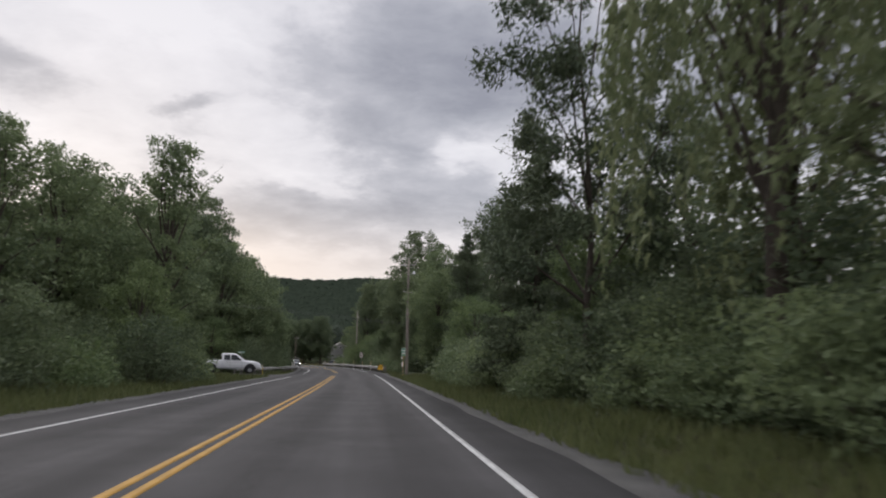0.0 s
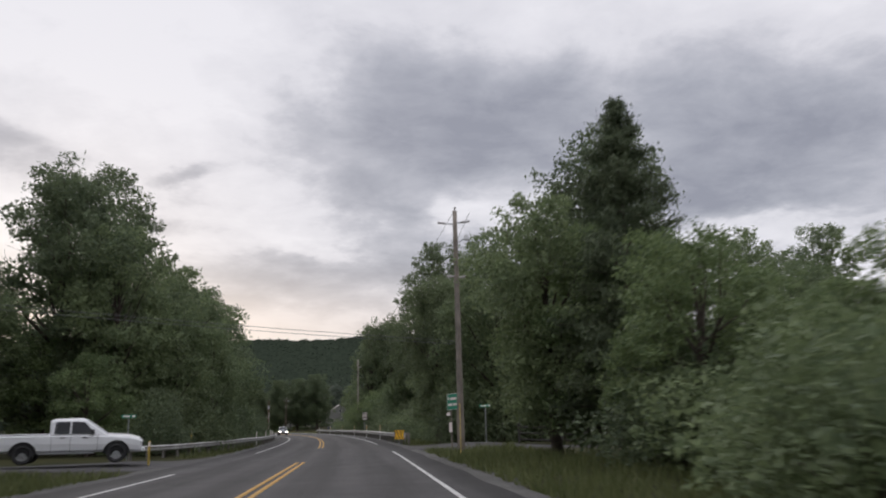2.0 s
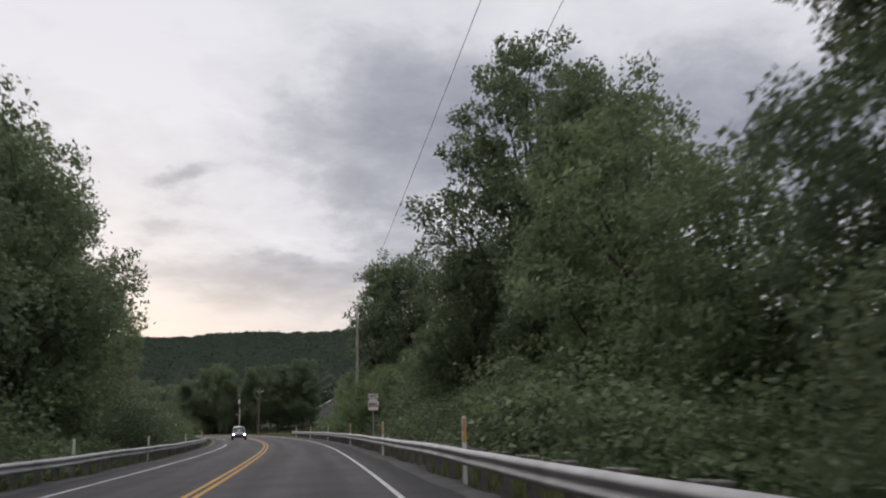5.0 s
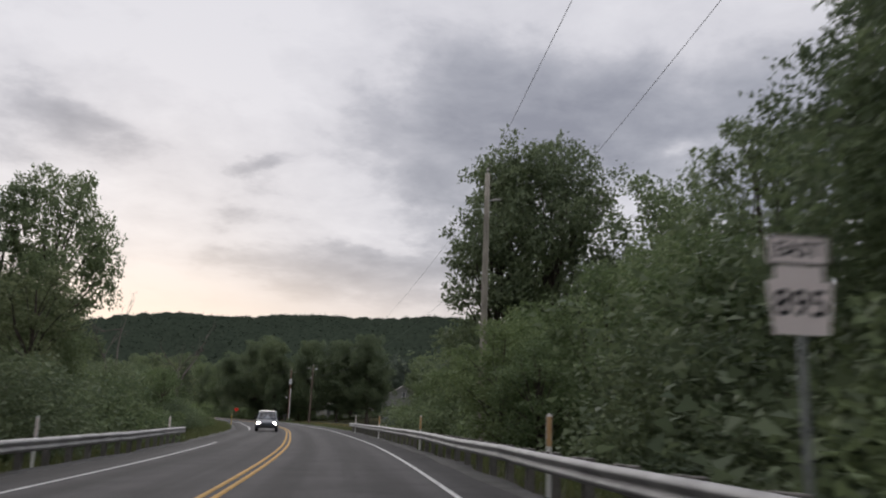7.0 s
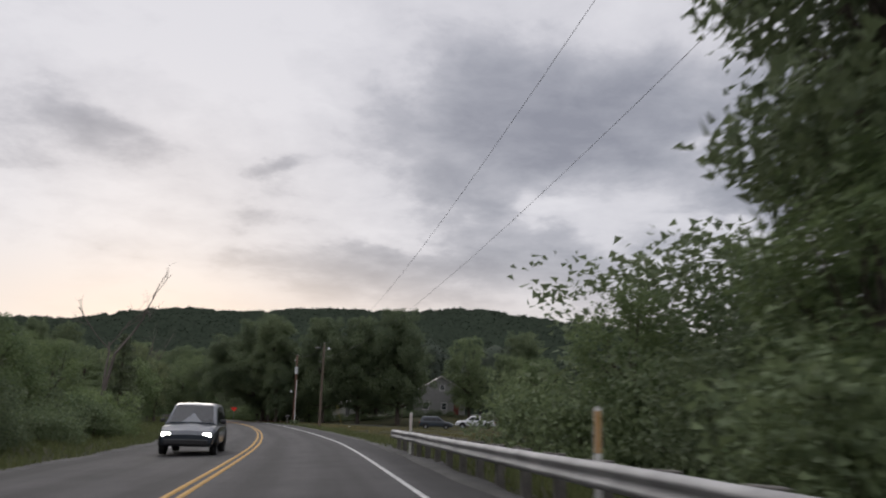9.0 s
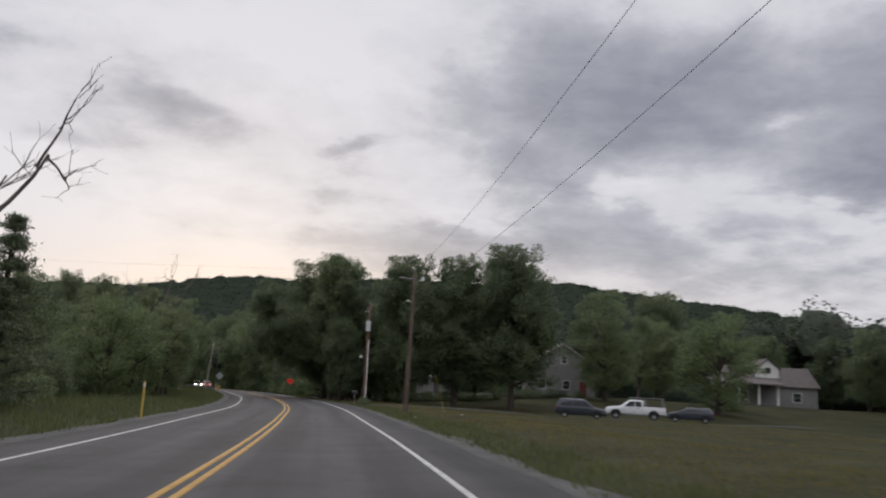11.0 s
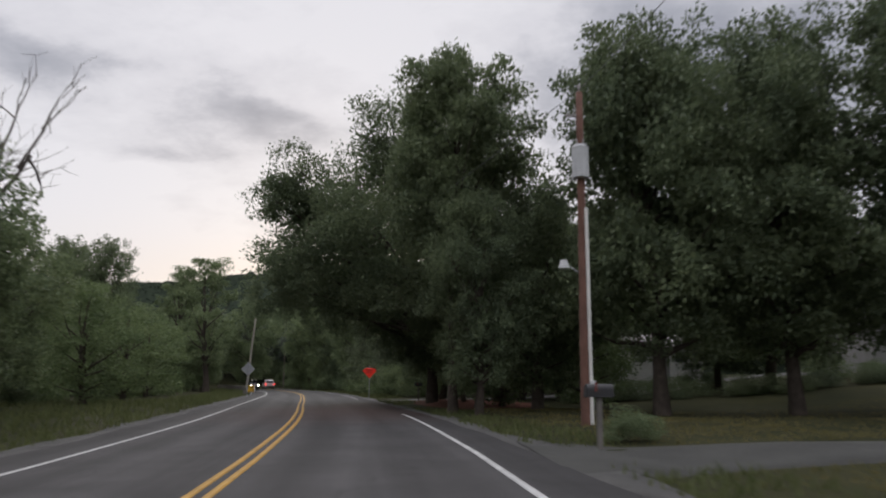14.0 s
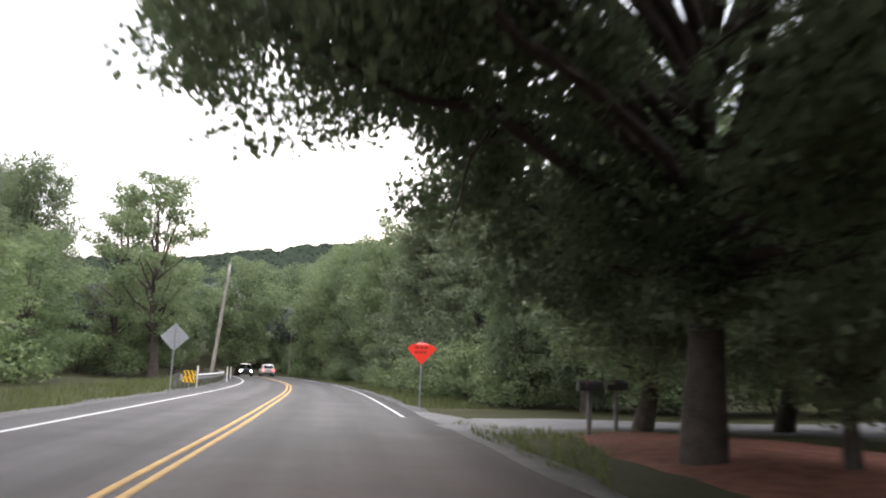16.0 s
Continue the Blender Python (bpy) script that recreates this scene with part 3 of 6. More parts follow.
def guard_rail(path, facing, label, spacing=1.9):
    """W-beam rail on posts along a line of places; facing +1 turns its face to the line's left."""
    p = dense(path, 0.95)
    t = np.gradient(p, axis=0)
    t /= np.linalg.norm(t, axis=1)[:, None]
    nr = np.c_[-t[:, 1], t[:, 0]] * facing
    x0, y0 = p[0]
    rail = thing("guard_rail", pose(x0, y0, 0), label, "guard rail", "guard rails along the road", kind="structure")
    k = len(W_PROFILE)
    rnd = np.random.RandomState(3)
    jig = np.convolve(rnd.uniform(-1, 1, len(p) + 6), np.ones(7) / 7, "valid") * 0.035
    up = lift(*road_offset(p[:, 0], p[:, 1]))
    jig = jig + up
    V = []
    for face, (d, h) in enumerate(W_PROFILE + [(a - 0.012, b) for a, b in W_PROFILE[::-1]]):
        V.append(np.c_[p - [x0, y0] + nr * d, np.full(len(p), 0.55 + h) + jig])
    kk = len(V)
    v = np.stack(V, 1).reshape(-1, 3)
    q = np.array([[i * kk + j, i * kk + (j + 1) % kk, (i + 1) * kk + (j + 1) % kk, (i + 1) * kk + j] for i in range(len(p) - 1) for j in range(kk)])
    part_mesh("beam", raw_mesh("beam", v, q), "galvanised", rail, "galvanised steel W-beam")
    proto = B()
    box(proto, 0, 0, 0.0, 0.15, 0.20, 1.5, bevel=0.012)
    pm = bpy.data.meshes.new("post")
    proto.to_mesh(pm)
    proto.free()
    pm.materials.append(M["rail_post"])
    block = B()
    box(block, 0, 0, 0.55, 0.13, 0.16, 0.34, bevel=0.01)
    bmk = bpy.data.meshes.new("spacer_block")
    block.to_mesh(bmk)
    block.free()
    bmk.materials.append(M["rail_post"])
    step = max(1, round(spacing / 0.95))
    for i in range(0, len(p), step):
        yaw = math.atan2(t[i, 1], t[i, 0])
        ob = new("post", pm)
        ob.parent = rail
        c = p[i] - [x0, y0] - nr[i] * 0.26
        ob.matrix_basis = Matrix.Translation((c[0], c[1], up[i] - 0.04)) @ Matrix.Rotation(yaw + math.pi / 2, 4, "Z")
        ob = new("spacer_block", bmk)
        ob.parent = rail
        c = p[i] - [x0, y0] - nr[i] * 0.095
        ob.matrix_basis = Matrix.Translation((c[0], c[1], up[i])) @ Matrix.Rotation(yaw + math.pi / 2, 4, "Z")
    # rounded terminal ends
    for i in (0, len(p) - 1):
        bm = B()
        c = p[i] - [x0, y0]
        rod(bm, (c[0], c[1], 0.40 + jig[i]), (c[0], c[1], 0.71 + jig[i]), 0.085, n=12)
        part("terminal", bm, "galvanised", rail)
    return rail


RIGHT_RAIL = [(2.95, 100.0)] + [beside(y, 5.3)[:2] for y in range(110, 215, 12)] + [(-9.7, 221)]
LEFT_RAIL = [(-12.6, 87.5), (-11.0, 94), (-9.7, 104), (-9.5, 116)] + [beside(y, -5.35)[:2] for y in range(128, 185, 12)] + [(-15.9, 191.4)]
guard_rail(RIGHT_RAIL, 1, "long galvanised steel guard rail on weathered posts")
guard_rail(LEFT_RAIL, -1, "galvanised steel guard rail curving into a side road")
FAR_RAIL = [beside(y, -5.3)[:2] for y in range(364, 460, 12)]
guard_rail(FAR_RAIL, -1, "galvanised steel guard rail round the far bend")


def hazard_marker(x, y, yaw, lean=0.0):
    """A yellow board with black slanting stripes on a short post."""
    ob = thing("hazard_marker", pose(x, y, float(gz(x, y)) + 0.05, 0, lean, yaw), "yellow and black striped hazard board at the rail's end", "road sign", "hazard markers")
    part("panel", prism(B(), [(-0.31, 0.35), (0.31, 0.35), (0.31, 0.95), (-0.31, 0.95)], -0.004, 0.004), "sign_yellow", ob)
    for k in range(4):
        a = -0.31 + k * 0.2
        bm = B()
        u0, u1 = a - 0.035, a + 0.03
        prism(bm, [(max(-0.305, u0), 0.66), (min(0.305, u1), 0.66), (min(0.305, u1 + 0.16), 0.36), (min(0.305, max(-0.305, u0 + 0.16)), 0.36)], -0.0085, -0.0045)
        part("stripe", bm, "sign_black", ob, "black stripe")
        bm = B()
        prism(bm, [(max(-0.305, u0 - 0.1), 0.94), (min(0.305, u1 - 0.06), 0.94), (min(0.305, u1 + 0.09), 0.67), (max(-0.305, u0 + 0.05), 0.67)], -0.0085, -0.0045)
        part("stripe", bm, "sign_black", ob, "black stripe")
    part("post", rod(B(), (0, 0.02, -0.3), (0, 0.02, 0.9), 0.02), "steel", ob)
    return ob


hazard_marker(2.55, 99.6, 0)
hazard_marker(-63.6, 362.0, 22)


def marker_post(x, y, h, mat, name, label, lean=0.0, group="", r=0.045, base=None):
    z = gz(x, y) if base is None else base + float(lift(*road_offset(np.array([x]), np.array([y])))[0])
    ob = thing(name, pose(x, y, z, 0, lean, 0), label, "marker post", group)
    bm = B()
    prism(bm, [(-r, 0), (r, 0), (r, h - 0.03), (0, h), (-r, h - 0.03)], -0.012, 0.012)
    part("blade", bm, mat, ob)
    low = h - 0.24 if mat != "white_plastic" else h - 0.55
    part("reflector", prism(B(), [(-r * 0.85, low), (r * 0.85, low), (r * 0.85, h - 0.06), (-r * 0.85, h - 0.06)], -0.018, -0.0125), "sign_white" if mat != "white_plastic" else "buff_sheet" if x > -8 else "sign_white", ob, "pale reflector" if mat != "white_plastic" or x < -8 else "faded amber reflector sheet")
    return ob


POSTS = "delineator posts behind the rails"
for y in (122.3, 141.2, 160.6, 180.4, 198.0, 216.0):
    x = beside(y, 5.48)[0]
    marker_post(x, y, 1.55, "white_plastic", "delineator_post", "pale flexible delineator post behind the guard rail", group=POSTS, base=-0.2)
for y in (121, 136, 151, 168.6, 188):
    x = beside(y, -5.95)[0]
    marker_post(x, y, 1.45, "white_plastic", "delineator_post", "pale flexible delineator post behind the guard rail", group=POSTS, base=-0.2)
for y in (366, 386, 396):
    x = beside(y, -5.9)[0]
    marker_post(x, y, 1.4, "white_plastic", "delineator_post", "pale flexible delineator post behind the guard rail", group=POSTS, base=-0.2)
marker_post(-11.6, 101.5, 1.6, "yellow_plastic", "yellow_marker_post", "yellow plastic marker post behind the rail", group="yellow marker posts")
marker_post(-9.2, 80.5, 1.1, "yellow_plastic", "yellow_marker_post", "yellow plastic marker post in the verge", group="yellow marker posts")
marker_post(-29.0, 259.6, 1.5, "yellow_plastic", "yellow_marker_post", "tall yellow plastic marker post in grass", group="yellow marker posts")


def guy_guard(x, y, h, top, label):
    """A tall thin plastic sleeve over an anchor wire, leaning, with the wire running on to the pole."""
    z = gz(x, y)
    ob = thing("guy_wire", pose(x, y, z), label, "guy wire")
    top = Vector(top) - Vector((x, y, z))
    d = top.normalized()
    part("sleeve", rod(B(), (0, 0, 0), d * h, 0.014, 0.013), "yellow_plastic", ob, "faded yellow plastic sleeve")
    part("wire", rod(B(), d * h, top, 0.004, n=5), "wire", ob)
    part("anchor", rod(B(), d * -0.4, d * 0.05, 0.05), "steel", ob)


guy_guard(4.05, 76.6, 2.6, (4.6, 81.7, 9.0), "guy wire with a yellow plastic sleeve")
guy_guard(-19.2, 283.4, 2.5, (-21.6, 282.8, 8.2), "guy wire with a yellow plastic sleeve")

def rail_fence(a, b, bay=2.5, h=1.15):
    """A weathered fence of round posts and three split rails along a line."""
    ob = thing("rail_fence", pose(a[0], a[1], 0), "weathered three-rail wooden fence beside the side road", "fence")
    rnd = random.Random(12)
    d = Vector((b[0] - a[0], b[1] - a[1], 0))
    n = int(d.length / bay)
    feet = [d * (k / n) for k in range(n + 1)]
    feet = [Vector((p.x, p.y, gz(a[0] + p.x, a[1] + p.y))) for p in feet]
    for p in feet:
        part("post", rod(B(), p + Vector((0, 0, -0.3)), p + Vector((rnd.uniform(-0.03, 0.03), rnd.uniform(-0.03, 0.03), h + rnd.uniform(0, 0.1))), 0.075, 0.065), "fence_wood", ob)
    for p, q in zip(feet, feet[1:]):
        for k in range(3):
            z = 0.25 + 0.37 * k
            part("rail", rod(B(), p + Vector((0, 0, z + rnd.uniform(-0.03, 0.03))), q + Vector((0, 0, z + rnd.uniform(-0.04, 0.04))), 0.05, 0.042, n=6), "fence_wood", ob)


rail_fence((9.3, 91.7), (32.5, 80.2))


def litter(x, y, turn, seed, size=1.0):
    ob = thing("paper_scrap", pose(x, y, gz(x, y) + 0.03, 4, 3, turn), "crumpled white paper scrap lying on the lawn", "litter", "scraps on the lawn")
    bm = B()
    rnd = random.Random(seed)
    rows = [[bm.verts.new((size * (-0.16 + 0.08 * i), size * (-0.1 + 0.066 * j), 0.05 * rnd.random())) for i in range(5)] for j in range(4)]
    for p, q in zip(rows, rows[1:]):
        for i in range(4):
            bm.faces.new((p[i], p[i + 1], q[i + 1], q[i]))
    bmesh.ops.solidify(bm, geom=bm.faces[:], thickness=0.006)
    part("sheet", bm, "siding_white", ob)


litter(-19.8, 272.9, 25, 3)
litter(-17.6, 276.2, 70, 8, 0.8)

# ---------------------------------------------------------------- road signs


def rounded(w, h, r=0.04, cx=0.0, cz=0.0):
    pts = []
    for sx, sz, a0 in ((1, 1, 0), (-1, 1, 90), (-1, -1, 180), (1, -1, 270)):
        for k in range(4):
            a = radians(a0 + k * 30)
            pts.append((cx + sx * (w / 2 - r) + r * math.cos(a), cz + sz * (h / 2 - r) + r * math.sin(a)))
    return pts


def route_sign():
    x, y = 0.32, 154.2
    ob = thing("route_sign", pose(x, y, -0.3, 0, 0, 3), "white route marker and direction plate on a steel post", "road sign")
    z = 2.79
    key = [(-0.24, 0.34), (0.24, 0.34), (0.24, 0.2), (0.33, 0.2), (0.27, -0.32), (-0.27, -0.32), (-0.33, 0.2), (-0.24, 0.2)]
    plate = part("shield", prism(B(), [(a, z + b) for a, b in key], -0.004, 0.004), "sign_white", ob, "white keystone panel")
    lettering("895", 0, -0.0055, z - 0.03, 0.36, "sign_black", plate)
    top = part("direction_plate", prism(B(), rounded(0.61, 0.3, 0.03, 0, z + 0.5), -0.004, 0.004), "sign_white", ob, "white plate with a dark edge")
    edge = B()
    for cx, cz, w, h in ((0, z + 0.635, 0.58, 0.016), (0, z + 0.365, 0.58, 0.016), (-0.285, z + 0.5, 0.016, 0.25), (0.285, z + 0.5, 0.016, 0.25)):
        box(edge, cx, -0.0065, cz, w, 0.004, h)
    part("border", edge, "sign_black", top)
    lettering("EAST", 0, -0.0055, z + 0.5, 0.2, "sign_black", top)
    bm = B()
    box(bm, 0, 0.025, 1.6, 0.055, 0.035, 3.6)
    part("post", bm, "steel", ob, "grey steel post")


route_sign()


def green_sign():
    ob = thing("guide_sign", pose(4.45, 83.0, -0.05, 0, -1, -66), "green town guide sign on two posts beside a pole", "road sign")
    panel = part("panel", prism(B(), rounded(1.05, 0.78, 0.05, 0, 2.42), -0.005, 0.005), "sign_green", ob)
    bm = B()
    for cx, cz, w, h in ((0, 2.795, 0.97, 0.02), (0, 2.045, 0.97, 0.02), (-0.505, 2.42, 0.02, 0.7), (0.505, 2.42, 0.02, 0.7)):
        box(bm, cx, -0.008, cz, w, 0.005, h)
    part("border", bm, "sign_white", panel)
    for cx, cz, w, h in ((0.1, 2.56, 0.62, 0.12), (-0.2, 2.28, 0.38, 0.12), (0.25, 2.28, 0.36, 0.12), (-0.37, 2.58, 0.1, 0.16)):
        bm = B()
        box(bm, cx, -0.008, cz, w, 0.005, h)
        part("text_bar", bm, "sign_white", panel)
    for px in (-0.22, 0.36):
        part("post", rod(B(), (px, 0.04, -0.4), (px, 0.04, 2.75), 0.035, n=8), "pole_wood", ob)
    part("notice_plate", prism(B(), rounded(0.3, 0.46, 0.03, -0.22, 1.2), -0.012, -0.004), "sign_white", ob, "small white notice plate")
    part("name_plate", prism(B(), rounded(0.34, 0.15, 0.02, -0.42, 1.84), -0.006, 0.002), "sign_white", ob, "small pale plate")


green_sign()


def street_sign(x, y, yaw, h, label):
    ob = thing("street_name_sign", pose(x, y, gz(x, y), 0, 0, yaw), label, "street sign", "street name signs")
    part("post", rod(B(), (0, 0, -0.3), (0, 0, h), 0.03, n=8), "steel", ob)
    plate = part("name_plate", prism(B(), rounded(0.75, 0.19, 0.03, 0, h + 0.1), -0.004, 0.004), "sign_green", ob)
    for cx, w in ((-0.12, 0.36), (0.24, 0.16)):
        bm = B()
        box(bm, cx, -0.007, h + 0.1, w, 0.004, 0.09)
        part("text_bar", bm, "sign_white", plate)


street_sign(-12.5, 89.2, 8, 2.25, "green street name plate on a thin post")
street_sign(7.6, 93.5, -20, 2.1, "green street name plate on a thin post")


def diamond(s, cz):
    return [(0, cz - s), (s, cz), (0, cz + s), (-s, cz)]


def work_sign():
    ob = thing("work_zone_sign", pose(-50.45, 358.15, gz(-50.45, 358.15), 0, 0, 16), "bright orange diamond warning sign, its top folded back", "road sign")
    cz = 2.42
    half = [(-0.62, cz + 0.06), (0, cz - 0.62), (0.62, cz + 0.06), (0.46, cz + 0.24), (-0.46, cz + 0.24)]
    panel = part("panel", prism(B(), half, -0.006, 0.006), "sign_orange", ob)
    bm = B()
    prism(bm, [(-0.34, 0.0), (0.34, 0.0), (0.0, 0.36)], -0.005, 0.005)
    bmesh.ops.transform(bm, matrix=pose(0, 0.02, cz + 0.25, -72, 0, 0), verts=bm.verts)
    part("folded_top", bm, "sign_orange", ob, "folded upper corner of orange cloth")
    for cz2, ws in ((cz + 0.12, (0.22, 0.18, 0.2)), (cz - 0.08, (0.2, 0.2, 0.14))):
        x = -0.32
        for w in ws:
            bm = B()
            box(bm, x + w / 2, -0.013, cz2, w - 0.05, 0.005, 0.09)
            part("text_bar", bm, "sign_ink", panel)
            x += w
    part("post", rod(B(), (0, 0.04, -0.4), (0, 0.04, cz + 0.5), 0.035), "steel", ob, "grey steel post")


work_sign()


def sign_back():
    ob = thing("diamond_sign", pose(-62.0, 357.7, gz(-62.0, 357.7), 0, 0, 18), "bare grey back of a diamond warning sign", "road sign")
    part("panel", prism(B(), diamond(0.64, 2.52), -0.004, 0.004), "sign_back", ob)
    bm = B()
    box(bm, 0, -0.03, 1.4, 0.06, 0.04, 3.4)
    part("post", bm, "steel", ob)
    for cz in (2.3, 2.75):
        bm = B()
        box(bm, 0, -0.015, cz, 0.5, 0.02, 0.05)
        part("brace", bm, "steel", ob)


sign_back()


def yard_sign():
    x, y = -14.7, 330
    ob = thing("yard_sign", pose(x, y, gz(x, y), 0, 0, 8), "white board yard sign on a wooden post", "sign")
    part("board", prism(B(), rounded(1.3, 0.9, 0.03, 0, 2.6), -0.02, 0.02), "siding_white", ob)
    for cz, w in ((2.8, 0.9), (2.5, 0.7)):
        bm = B()
        box(bm, 0, -0.025, cz, w, 0.006, 0.13)
        part("text_bar", bm, "brick_red", ob)
    part("post", rod(B(), (0, 0.06, -0.4), (0, 0.06, 3.1), 0.06), "pole_wood", ob)


# ---------------------------------------------------------------- utility poles and wires


def utility_pole(x, y, h, z0, r, mat, label, lean=(0, 0), arms=(), transformer=None, riser=False, lamp=None, insulators=((0.35, 0.0),), group="utility poles"):
    ob = thing("utility_pole", pose(x, y, z0, lean[0], lean[1], 0), label, "utility pole", group)
    bm = B()
    n = 14
    rings = []
    for k in range(9):
        f = k / 8
        rr = r * (1 - 0.38 * f)
        rings.append([bm.verts.new((rr * math.cos(a * 2 * math.pi / n) * (1 + 0.03 * math.sin(a * 2.3)), rr * math.sin(a * 2 * math.pi / n), -0.6 + (h + 0.6) * f)) for a in range(n)])
    for a, b in zip(rings, rings[1:]):
        for i in range(n):
            bm.faces.new((a[i], a[(i + 1) % n], b[(i + 1) % n], b[i]))
    bm.faces.new(rings[-1])
    part("shaft", bm, mat, ob, smooth=True)
    for az, hh, length in arms:
        bm = B()
        d = Vector((math.cos(radians(az)), math.sin(radians(az)), 0))
        rod(bm, d * -0.02 + Vector((0, 0, hh)), d * length + Vector((0, 0, hh + 0.08)), 0.03, n=6)
        arm = part("arm", bm, "steel", ob)
        bm = B()
        rod(bm, d * (length - 0.28) + Vector((0, 0, hh + 0.06)), d * (length + 0.12) + Vector((0, 0, hh + 0.1)), 0.06, 0.05, n=8)
        part("insulator", bm, "porcelain", arm)
    for up, side in insulators:
        bm = B()
        rod(bm, (side, 0, h - 0.1), (side, 0, h + up * 0.6), 0.02, n=6)
        rod(bm, (side, 0, h + up * 0.4), (side, 0, h + up * 0.75), 0.055, 0.04, n=8)
        part("pin_insulator", bm, "porcelain", ob)
    if transformer:
        hh, side = transformer
        bm = B()
        rod(bm, (side, -0.12, hh - 0.5), (side, -0.12, hh + 0.42), 0.25, n=16)
        rod(bm, (side, -0.12, hh + 0.42), (side, -0.12, hh + 0.5), 0.27, 0.2, n=16)
        can = part("transformer", bm, "grey_metal", ob, "pale grey transformer can")
        for s in (-0.1, 0.1):
            part("bushing", rod(B(), (side + s, -0.12, hh + 0.48), (side + s, -0.12, hh + 0.72), 0.035, 0.02, n=8), "porcelain", can)
        bm = B()
        box(bm, side * 0.5, -0.06, hh, abs(side) + 0.2, 0.06, 0.1)
        part("bracket", bm, "steel", ob)
    if riser:
        part("riser_pipe", rod(B(), (r * 1.05, -0.05, -0.3), (r * 0.8, -0.05, 6.6), 0.06, n=10), "white_plastic", ob, "white riser conduit")
        bm = B()
        box(bm, r + 0.05, -0.1, 1.4, 0.18, 0.12, 0.28, bevel=0.01)
        part("meter_box", bm, "grey_metal", ob)
    if lamp:
        az, hh = lamp
        d = Vector((math.cos(radians(az)), math.sin(radians(az)), 0))
        bm = B()
        rod(bm, Vector((0, 0, hh)), d * 0.55 + Vector((0, 0, hh + 0.35)), 0.025, n=6)
        arm = part("lamp_arm", bm, "steel", ob)
        bm = B()
        rod(bm, d * 0.55 + Vector((0, 0, hh + 0.2)), d * 0.55 + Vector((0, 0, hh + 0.45)), 0.17, 0.1, n=12)
        part("lamp_head", bm, "grey_metal", arm, "pale dusk lamp head")
    return ob


utility_pole(4.7, 81.9, 11.7, 0.0, 0.17, "pole_wood", "tall weathered grey utility pole with bracket insulators", lean=(0, -0.4),
             arms=((175, 11.0, 0.75), (0, 11.05, 0.6), (178, 8.3, 0.35), (0, 8.25, 0.3)), insulators=((0.25, 0.0),), lamp=(0, 10.0))
utility_pole(-0.75, 182.0, 12.7, -0.4, 0.18, "pole_pale", "pale wooden utility pole standing in roadside shrubs", arms=((0, 11.4, 0.5),))
utility_pole(-21.75, 282.75, 10.0, -0.6, 0.17, "pole_brown", "brown wooden utility pole on the lawn's edge", arms=((170, 9.5, 0.95), (170, 7.9, 0.4)), lamp=(0, 9.2), lean=(0, 0.6))
utility_pole(-29.7, 310.7, 10.2, -0.2, 0.16, "pole_red", "rust-brown utility pole with a transformer and white riser", transformer=(8.0, 0.0), riser=True, arms=((180, 9.4, 0.3),), lamp=(190, 4.6))
utility_pole(-73.6, 382.3, 9.2, 0.0, 0.16, "pole_pale", "pale leaning utility pole by the bend", lean=(0, 5.5))
utility_pole(-96.0, 448.0, 11.0, 0.2, 0.15, "pole_wood", "distant weathered utility pole", arms=((180, 10.6, 0.9),))
utility_pole(-88.0, 443.0, 8.5, 0.2, 0.14, "pole_wood", "distant weathered utility pole")


def wire(points, sag, label, r=0.010):
    c = bpy.data.curves.new("power_line", "CURVE")
    c.dimensions, c.bevel_depth, c.bevel_resolution = "3D", r, 1
    for a, b in zip(points, points[1:]):
        sp = c.splines.new("POLY")
        n = 20
        sp.points.add(n)
        for i in range(n + 1):
            f = i / n
            p = Vector(a).lerp(Vector(b), f)
            sp.points[i].co = (p.x, p.y, p.z - sag * 4 * f * (1 - f), 1)
    c.materials.append(M["wire"])
    tagged(new("power_line", c), label, "power line", "overhead wires")


wire([(4.7, 81.9, 11.9), (-0.75, 182, 12.5)], 0.9, "thin overhead power line between poles")
wire([(-0.3, 182, 12.3), (-21.75, 282.75, 9.6)], 3.0, "slack overhead power line between poles", 0.007)
wire([(3.2, 182, 12.2), (-21.7, 282.75, 7.9)], 2.6, "slack overhead power line between poles", 0.007)
wire([(-21.75, 282.75, 9.6), (-29.7, 310.7, 10.1), (-73, 382, 9.4), (-96, 448, 11)], 0.9, "thin overhead power line between poles")
wire([(5.4, 82, 11.7), (5.0, 120, 12.3), (3.2, 182, 12.2)], 0.7, "thin overhead power line between poles")
wire([(4.7, 81.9, 5.2), (-24, 84, 8.1)], 0.15, "dark service cable crossing above the road", 0.012)
wire([(4.7, 81.9, 5.05), (-24, 84, 7.85)], 0.15, "dark service cable crossing above the road", 0.012)
for z0, z1 in ((9.4, 12.5), (8.2, 10.5), (6.6, 8.0)):
    wire([(-21.75, 282.75, z0), (-105, 300, z1)], 0.5, "thin cable crossing above the road", 0.0035)
wire([(-21.75, 282.75, 8.2), (-8, 366, 6.5)], 0.6, "thin service cable to the house", 0.006)

# ---------------------------------------------------------------- vehicles


